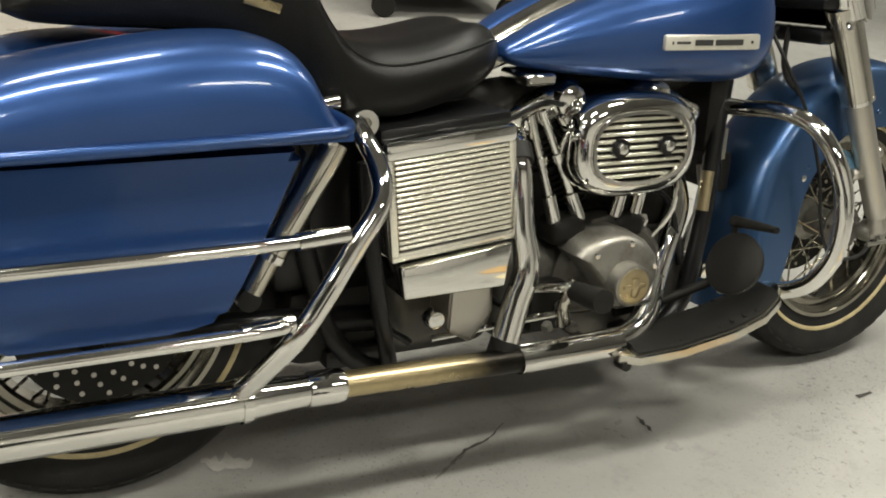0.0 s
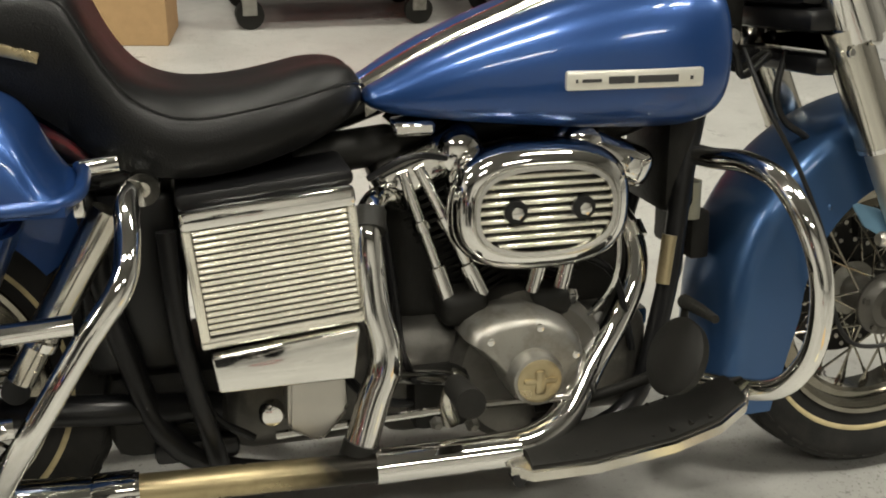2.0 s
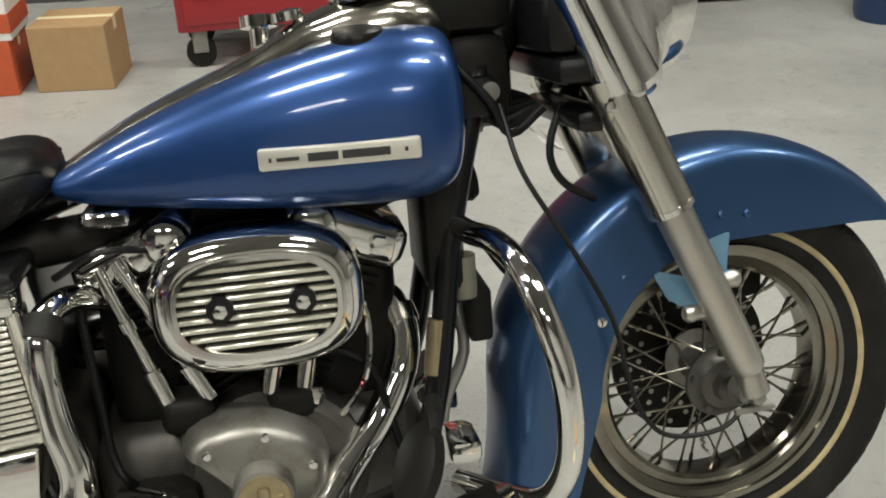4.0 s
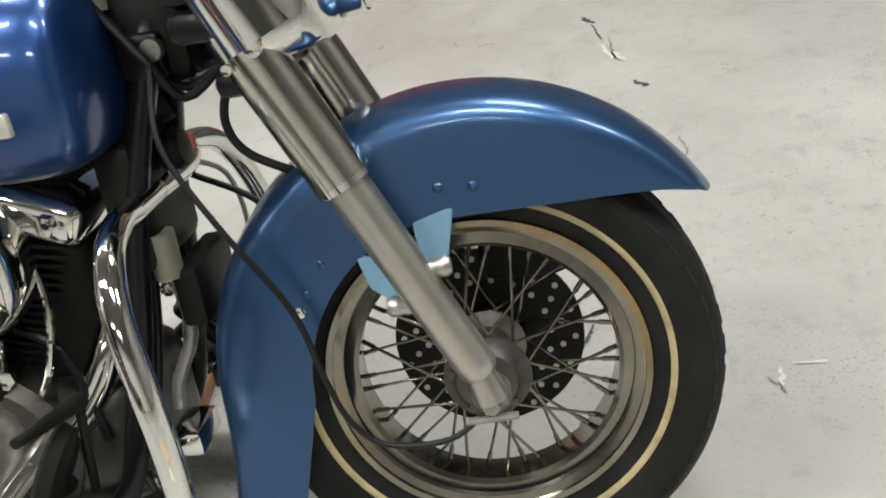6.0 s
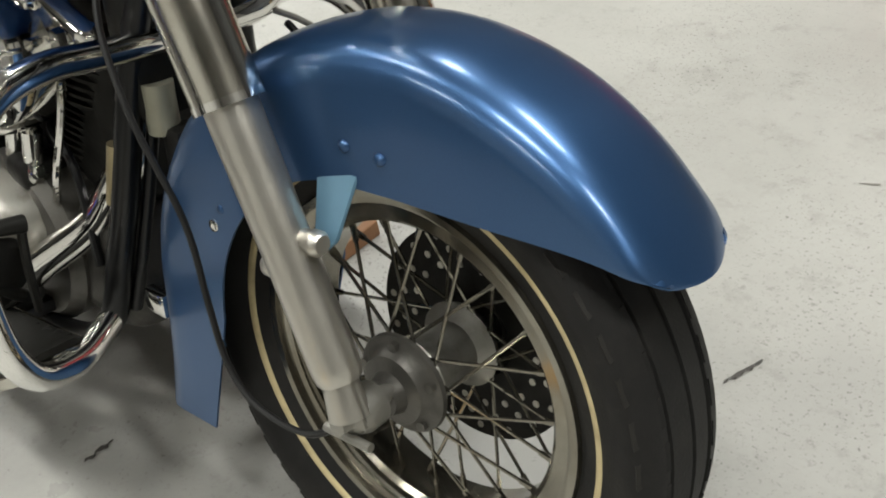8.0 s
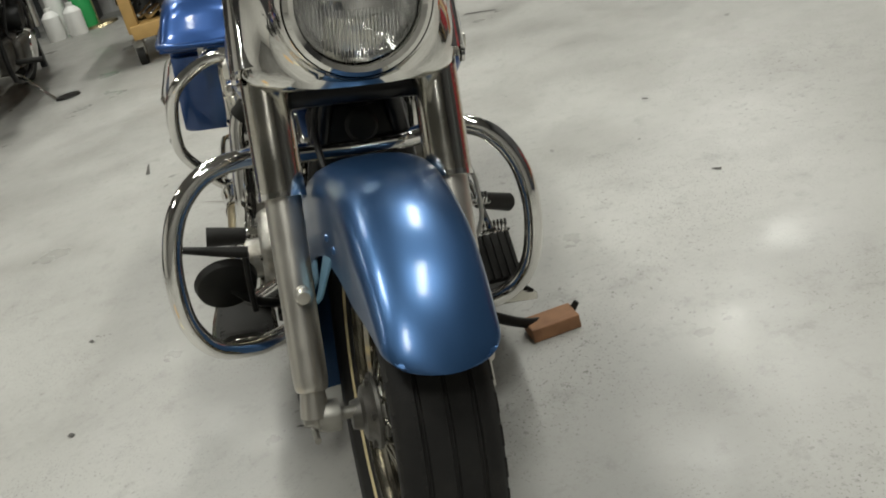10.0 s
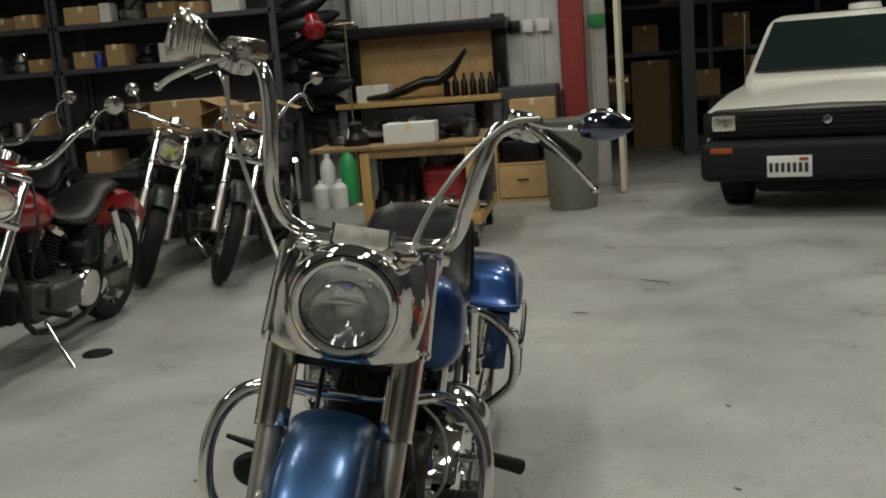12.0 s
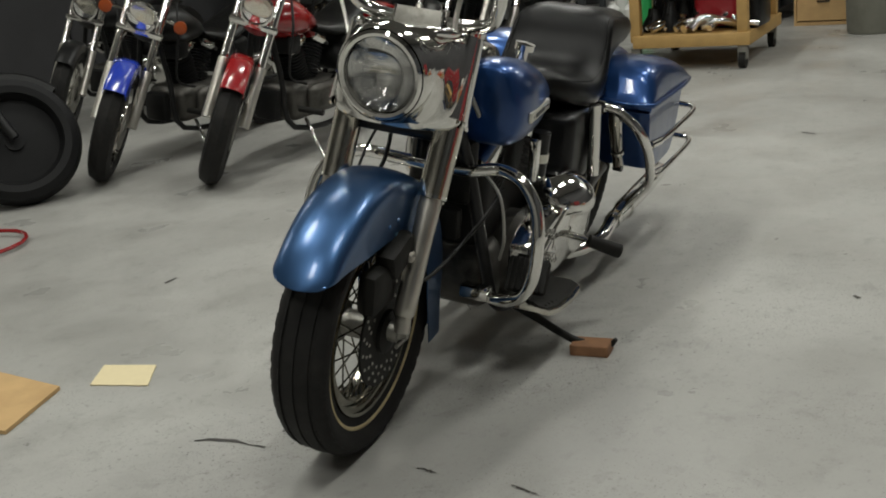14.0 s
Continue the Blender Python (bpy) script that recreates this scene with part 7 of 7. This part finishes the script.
# bottles and a paper roll by the cart
for x, y, r, h, mat, lab in ((-7.65, -2.42, 0.075, 0.27, WHITE_PLASTIC, "white plastic oil bottle on the floor"), (-7.65, -2.24, 0.075, 0.27, WHITE_PLASTIC, "white plastic oil bottle on the floor"),
                             (-7.85, -2.2, 0.085, 0.56, GREEN_PLASTIC, "tall green plastic bottle"), (-7.9, -2.42, 0.075, 0.50, WHITE_PLASTIC, "tall white plastic bottle")):
    bt = empty("bottle", Matrix.Translation((x, y, 0)), lab, "bottle", "bottles by the cart")
    part("body", lathe([(0, 0.0), (0, r * 0.95), (0.02, r), (h * 0.72, r), (h * 0.85, r * 0.6), (h * 0.9, r * 0.35), (h * 0.93, r * 0.35)], (0, 0, 0), (0, 0, 1), 24), mat, bt)
    part("cap", lathe([(h * 0.92, r * 0.38), (h, r * 0.38), (h, 0.0)], (0, 0, 0), (0, 0, 1), 16), mat, bt)

# plastic bin and wooden cabinet
can = empty("trash_can", Matrix.Translation((-7.0, 0.0, 0)), "tall grey-green plastic trash can", "trash can")
part("body", lathe([(0.0, 0.0), (0.0, 0.19), (0.02, 0.2), (0.70, 0.235), (0.70, 0.225), (0.05, 0.19)], (0, 0, 0), (0, 0, 1), 48), BIN, can)
part("rim", lathe([(0.68, 0.236), (0.70, 0.252), (0.74, 0.254), (0.745, 0.24), (0.70, 0.23)], (0, 0, 0), (0, 0, 1), 48), BIN, can)
part("liner", lathe([(0.70, 0.226), (0.66, 0.2), (0.6, 0.0)], (0, 0, 0), (0, 0, 1), 32), BLACK, can)
cab2 = empty("wood_cabinet", Matrix.Translation((-7.7, -0.48, 0)), "plywood cabinet with a drawer and open shelf", "cabinet")
for lo, hi in (((-0.25, -0.24, 0), (0.22, -0.22, 0.62)), ((-0.25, 0.22, 0), (0.22, 0.24, 0.62)), ((-0.25, -0.22, 0.60), (0.22, 0.22, 0.62)), ((-0.25, -0.22, 0.0), (0.22, 0.22, 0.03)), ((-0.25, -0.22, 0.03), (-0.23, 0.22, 0.6)), ((-0.23, -0.22, 0.33), (0.21, 0.22, 0.35))):
    part("panel", box(lo, hi, 0.003), PLY, cab2, smooth=False)
d1 = part("drawer", box((0.2, -0.215, 0.04), (0.225, 0.215, 0.325), 0.004), PLY, cab2, smooth=False)
part("handle", tube([(0.225, -0.05, 0.2), (0.25, 0, 0.2), (0.225, 0.05, 0.2)], 0.008, 8, 4), BLACK, d1)
carton("plywood_box", -7.72, -0.38, 0.62, 0.3, 0.4, 0.28, 3, PLY, "plywood box on the cabinet")
tagged(part("black_radio", box((-7.75, -0.66, 0.351), (-7.52, -0.32, 0.55), 0.02), BLACK, None), "black machine inside the cabinet", "machine")

# bench along the metal wall
bench = empty("workbench", Matrix.Translation((-8.25, -1.45, 0)), "dark cluttered workbench with a plywood back", "workbench")
part("top", box((-0.3, -0.85, 0.9), (0.3, 0.75, 0.95), 0.005), PINE, bench)
for y in (-0.8, 0.7):
    part("leg", box((-0.25, y - 0.04, 0), (0.25, y + 0.04, 0.9), 0.004), SHELF_STEEL, bench)
part("back_board", box((-0.28, -0.72, 0.96), (-0.25, 0.62, 1.55), 0.003), PLY, bench)
part("header", box((-0.32, -0.85, 1.55), (0.05, 0.8, 1.66), 0.005), BLACK, bench)
part("post", box((-0.3, -0.85, 0.95), (-0.2, -0.72, 1.7), 0.005), BLACK, bench)
part("post", box((-0.3, 0.62, 0.95), (-0.2, 0.75, 1.7), 0.005), BLACK, bench)
part("drawer_unit", box((-0.2, -0.5, 0.1), (0.28, 0.5, 0.88), 0.01), BLACK, bench)
for k in range(7):
    y = -1.25 + k * 0.085
    bt = empty("oil_bottle", Matrix.Translation((-8.2, y, 0.95)), "small dark oil bottle on the bench", "bottle", "bottles on the bench")
    part("body", lathe([(0, 0.0), (0, 0.033), (0.13, 0.033), (0.17, 0.014), (0.21, 0.013), (0.21, 0.0)], (0, 0, 0), (0, 0, 1), 16), BLACK, bt)
sd = empty("spare_saddle", Matrix.Translation((-8.1, -1.75, 0.95)) @ pose(0, 0, 0, 0, 0, 0), "long black spare seat standing on the bench", "seat", "spare seats")
rings = []
for y, z, h, w in ((-0.25, 0.04, 0.05, 0.1), (-0.05, 0.05, 0.07, 0.14), (0.12, 0.1, 0.1, 0.14), (0.3, 0.16, 0.1, 0.13), (0.45, 0.16, 0.1, 0.12), (0.6, 0.26, 0.12, 0.1), (0.72, 0.42, 0.05, 0.07)):
    rings.append([Vector((w * math.cos(t), y, z + h * 0.5 * math.sin(t))) for t in [math.tau * j / 16 for j in range(16)]])
part("cushion", loft(rings), LEATHER, sd)
carton("white_box", -8.15, -1.95, 0.95, 0.2, 0.32, 0.16, 0, WHITE_CARD, "white box on the bench")
for y, w, mat, lab in ((-0.48, 0.1, WHITE_PLASTIC, "white wall switch box"), (-0.33, 0.12, WHITE_PLASTIC, "white wall switch box"), (-0.62, 0.12, BLACK, "dark wall socket box"), (0.18, 0.16, GREEN_PLASTIC, "green sign plate on the wall")):
    tagged(part("switch_box", box((WX + 0.026, y - w / 2, 1.50), (WX + 0.07, y + w / 2, 1.62), 0.006), mat, None), lab, "wall box", "boxes on the wall")
tagged(part("dark_locker", box((-8.5, -0.75, 0), (-8.1, -0.2, 1.0), 0.01), SHELF_STEEL, None, smooth=False), "dark steel locker by the column", "locker")

# grey steel shelving full of cartons and parts
LEVELS = (0.45, 0.86, 1.48, 1.9)
for y0, y1 in ((-6.9, -5.02), (-4.98, -2.75)):
    sh = empty("steel_shelving", Matrix.Translation((-7.95, (y0 + y1) / 2, 0)), "grey steel shelving full of cartons and parts", "shelving", "steel shelving")
    hw = (y1 - y0) / 2
    for s in (-1, 1):
        for x in (-0.25, 0.25):
            part("upright", box((x - 0.02, s * hw - 0.03, 0), (x + 0.02, s * hw + 0.03, 2.3), 0.002), SHELF_STEEL, sh, smooth=False)
    for z in LEVELS + (2.28,):
        part("shelf", box((-0.27, -hw, z - 0.05), (0.27, hw, z), 0.003), SHELF_STEEL, sh, smooth=False)
    part("back_panel", box((-0.28, -hw, 0.2), (-0.27, hw, 2.28), 0), DARK_WALL, sh, smooth=False)
    for z in LEVELS:
        y = y0 + 0.1
        while y < y1 - 0.3:
            w = rng.uniform(0.10, 0.34)
            if y + w > y1 - 0.06:
                break
            kind = rng.random()
            h = rng.uniform(0.10, 0.26)
            if kind < 0.36:
                carton("carton", -7.9 + rng.uniform(-0.05, 0.1), y + w / 2, z, rng.uniform(0.25, 0.36), w, h, rng.uniform(-9, 9), CARD, "brown cardboard carton on the steel shelving")
            elif kind < 0.44:
                carton("pale_box", -7.85, y + w / 2, z, 0.2, w * 0.8, h * 0.8, rng.uniform(-12, 12), WHITE_CARD, "small pale box on the steel shelving")
            elif kind < 0.52:
                r = min(0.055, w * 0.3)
                for q in range(max(1, int(w / (2.2 * r)))):
                    cn = empty("paint_can", Matrix.Translation((-7.78, y + r + q * 2.1 * r, z)), "small metal can on the steel shelving", "can", "cans on the shelving")
                    part("body", lathe([(0, 0.0), (0, r), (0.13, r), (0.14, r * 0.9), (0.14, 0.0)], (0, 0, 0), (0, 0, 1), 16), rng.choice((RED_TOOL, PALE_OLIVE, DEEP_BLUE, CAST)), cn)
                    part("rim", lathe([(0.13, r), (0.135, r * 1.04), (0.14, r)], (0, 0, 0), (0, 0, 1), 16), CHROME, cn)
            else:
                p = empty("spare_part", Matrix.Translation((-7.84, y + w / 2, z)) @ pose(0, 0, 0, 0, 0, rng.uniform(-60, 60)), "dark spare motorcycle part on the shelving", "spare part", "spare parts")
                part("body", lathe([(0, 0.0), (0, w * 0.34), (h * 0.3, w * 0.42), (h * 0.5, w * 0.22), (h * 0.7, w * 0.3), (h, w * 0.12), (h, 0.0)], (0, 0, 0), (rng.uniform(-0.3, 0.3), rng.uniform(-0.3, 0.3), 1), 14), rng.choice((OLIVE, GREASE, OILY, WORN_ALLOY, CAST)), p)
                part("tab", tube([(-w * 0.4, 0, h * 0.2), (0, w * 0.35, h * 1.0), (w * 0.4, 0, h * 0.4)], 0.014, 8, 4), rng.choice((OLIVE, CHROME, CAST)), p)
            y += w + rng.uniform(0.0, 0.05)
    for k in range(5):
        y = y0 + 0.3 + k * (y1 - y0 - 0.5) / 4
        carton("carton", -7.9, y, 2.28, 0.34, rng.uniform(0.28, 0.42), rng.uniform(0.18, 0.3), rng.uniform(-8, 8), CARD, "brown cardboard carton on top of the shelving")
# hanging and piled black parts between shelving and bench
for k in range(16):
    x, y, z = -8.2 + rng.uniform(-0.1, 0.25), -2.7 + rng.uniform(0, 0.42), 0.7 + k * 0.105
    p = empty("hanging_part", Matrix.Translation((x, y, z)) @ pose(0, 0, 0, rng.uniform(-20, 20), rng.uniform(-20, 20), rng.uniform(-40, 40)), "black motorcycle body part hung on the wall rack", "spare part", "spare parts")
    rings = []
    for u, w, h in ((-0.3, 0.03, 0.02), (-0.18, 0.1, 0.06), (0.05, 0.13, 0.08), (0.22, 0.09, 0.06), (0.32, 0.03, 0.02)):
        rings.append([Vector((w * math.cos(t), u, h * math.sin(t))) for t in [math.tau * j / 14 for j in range(14)]])
    part("shell", loft(rings), rng.choice((OLIVE, OLIVE, LEATHER, GREASE, BLACK)), p)
rack = empty("wall_rack", Matrix.Translation((-8.45, -2.5, 0)), "dark steel wall rack behind hung parts", "rack")
for y in (-0.24, 0.24):
    part("upright", box((-0.1, y - 0.02, 0), (-0.06, y + 0.02, 2.5), 0.002), SHELF_STEEL, rack, smooth=False)
for k in range(10):
    part("rung", tube([(-0.06, -0.24, 0.5 + k * 0.21), (0.12, -0.0, 0.5 + k * 0.21), (-0.06, 0.24, 0.5 + k * 0.21)], 0.012, 8, 1), SHELF_STEEL, rack)
tagged(part("red_helmet", lathe([(-0.12, 0.0), (-0.12, 0.09), (-0.05, 0.12), (0.03, 0.11), (0.1, 0.06), (0.12, 0.0)], (-7.95, -2.45, 1.72), (0.3, 0, 1), 24), RED_PAINT, None), "red painted part on the wall rack", "spare part")
ystand = empty("brass_stand", Matrix.Translation((-7.9, -2.12, 0)), "thin brass-coloured T stand", "stand")
part("pole", tube([(0, 0, 0.0), (0, 0, 1.72)], 0.009, 10, 1), BRASSY, ystand)
part("crossbar", tube([(0, -0.10, 1.7), (0, 0.10, 1.7)], 0.010, 10, 1), BRASSY, ystand)
part("foot", lathe([(0, 0.0), (0, 0.16), (0.02, 0.15), (0.03, 0.0)], (0, 0, 0), (0, 0, 1), 24), BRASSY, ystand)
carton("open_carton", -6.1, -2.42, 0.88, 0.34, 0.40, 0.2, 12, CARD, "open brown carton on a crate behind the motorcycles", flaps=True)
carton("open_carton", -6.2, -3.0, 0.88, 0.34, 0.46, 0.26, -8, CARD, "open brown carton on a crate behind the motorcycles", flaps=True)
for y in (-2.45, -3.0):
    crate = empty("steel_crate", Matrix.Translation((-6.2, y, 0)), "dark steel stand holding a carton", "stand", "dark stands")
    part("top", box((-0.24, -0.25, 0.84), (0.24, 0.25, 0.88), 0.004), SHELF_STEEL, crate, smooth=False)
    part("lower_shelf", box((-0.22, -0.23, 0.3), (0.22, 0.23, 0.33), 0.004), SHELF_STEEL, crate, smooth=False)
    for sx in (-0.21, 0.21):
        for sy in (-0.22, 0.22):
            part("leg", box((sx - 0.02, sy - 0.02, 0), (sx + 0.02, sy + 0.02, 0.84), 0), SHELF_STEEL, crate, smooth=False)
    part("drum", lathe([(0.33, 0.0), (0.33, 0.17), (0.7, 0.17), (0.74, 0.12), (0.74, 0.0)], (0, 0, 0), (0, 0, 1), 28), OLIVE, crate, "black drum under the carton")

# ---------------------------------------------------------------- things in the back bay
for k in range(7):
    x, y = -11.9 + rng.uniform(-0.5, 1.2), 0.2 + rng.uniform(0, 3.6)
    carton("carton", x, y, 0.0, 0.4, 0.5, rng.uniform(0.4, 1.1), rng.uniform(-20, 20), CARD, "stacked cardboard carton in the back bay")
bb = empty("steel_shelving", Matrix.Translation((-12.5, 2.0, 0)), "grey steel shelving in the dark back bay", "shelving", "steel shelving")
for z in (0.6, 1.2, 1.8, 2.4):
    part("shelf", box((-0.3, -2.0, z - 0.05), (0.3, 2.0, z), 0), SHELF_STEEL, bb, smooth=False)
for y in (-1.97, -0.6, 0.7, 1.97):
    part("upright", box((-0.28, y - 0.03, 0), (0.28, y + 0.03, 2.5), 0), SHELF_STEEL, bb, smooth=False)
for k in range(10):
    carton("carton", -12.4, 0.2 + k * 0.38, (0.6, 1.2, 1.8)[k % 3], 0.4, 0.33, rng.uniform(0.2, 0.45), rng.uniform(-6, 6), CARD, "cardboard carton on the back bay shelving")

# ---------------------------------------------------------------- along the north side
carton("orange_carton", -1.995, 2.80, 0.0, 0.27, 0.3, 0.21, 4, ORANGE_CARD, "orange printed carton on the floor")
lid_box = carton("white_carton", -1.985, 2.80, 0.21, 0.28, 0.3, 0.24, 4, WHITE_CARD, "white and red printed carton on an orange carton")
part("red_band", box((-0.143, -0.153, 0.03), (0.143, 0.153, 0.10), 0), ORANGE_CARD, lid_box, smooth=False)
carton("brown_carton", -1.635, 2.82, 0.0, 0.29, 0.3, 0.25, -2, CARD, "brown cardboard carton on the floor")
tool = empty("tool_cabinet", Matrix.Translation((-0.86, 3.16, 0)) @ pose(0, 0, 0, 0, 0, 8), "red roller tool cabinet on casters", "tool cabinet")
part("body", box((-0.44, -0.25, 0.15), (0.44, 0.25, 1.0), 0.012), RED_TOOL, tool)
for k in range(5):
    dr = part("drawer", box((-0.41, -0.262, 0.18 + k * 0.16), (0.41, -0.24, 0.32 + k * 0.16), 0.006), RED_TOOL, tool)
    part("handle", tube([(-0.38, -0.268, 0.305 + k * 0.16), (0.38, -0.268, 0.305 + k * 0.16)], 0.008, 8, 1), CHROME, dr)
for x in (-0.36, 0.36):
    for y in (-0.19, 0.19):
        c = part("caster", lathe([(-0.02, 0.0), (-0.02, 0.06), (0.02, 0.06), (0.02, 0.0)], (x, y, 0.06), (0, 1, 0), 20), SOFT_RUBBER, tool, "black caster")
        part("fork", box((x - 0.03, y - 0.03, 0.06), (x + 0.03, y + 0.03, 0.16), 0.004), CAST, c)
low = empty("low_timber_table", Matrix.Translation((0.13, 3.0, 0)), "low timber table on casters", "table")
part("top", box((-0.36, -0.3, 0.42), (0.36, 0.3, 0.46), 0.005), PINE, low)
part("shelf", box((-0.34, -0.28, 0.13), (0.34, 0.28, 0.17), 0.005), BLACK, low)
for x in (-0.3, 0.3):
    for y in (-0.25, 0.25):
        part("leg", box((x - 0.03, y - 0.03, 0.1), (x + 0.03, y + 0.03, 0.42), 0.003), PINE, low)
        part("caster", lathe([(-0.02, 0.0), (-0.02, 0.05), (0.02, 0.05), (0.02, 0.0)], (x, y, 0.05), (0, 1, 0), 20), SOFT_RUBBER, low, "black caster")
cabn = empty("dark_cabinet", Matrix.Translation((1.9, 3.75, 0)), "long dark steel storage cabinet", "cabinet")
for k in range(4):
    part("door", box((-1.3 + k * 0.65, -0.31, 0.1), (-0.67 + k * 0.65, -0.28, 1.7), 0.006), SHELF_STEEL, cabn, smooth=False)
part("carcass", box((-1.32, -0.28, 0.02), (1.32, 0.3, 1.75), 0.006), TRUCK_BLACK, cabn, smooth=False)
bn = empty("blue_drum", Matrix.Translation((1.72, 3.05, 0)), "blue plastic drum on the floor", "drum")
part("body", lathe([(0, 0.0), (0, 0.14), (0.03, 0.15), (0.2, 0.155), (0.21, 0.162), (0.23, 0.162), (0.24, 0.155), (0.48, 0.15), (0.5, 0.13), (0.5, 0.0)], (0, 0, 0), (0, 0, 1), 36), material("dark_blue_plastic", (0.01, 0.03, 0.10), 0.4), bn)
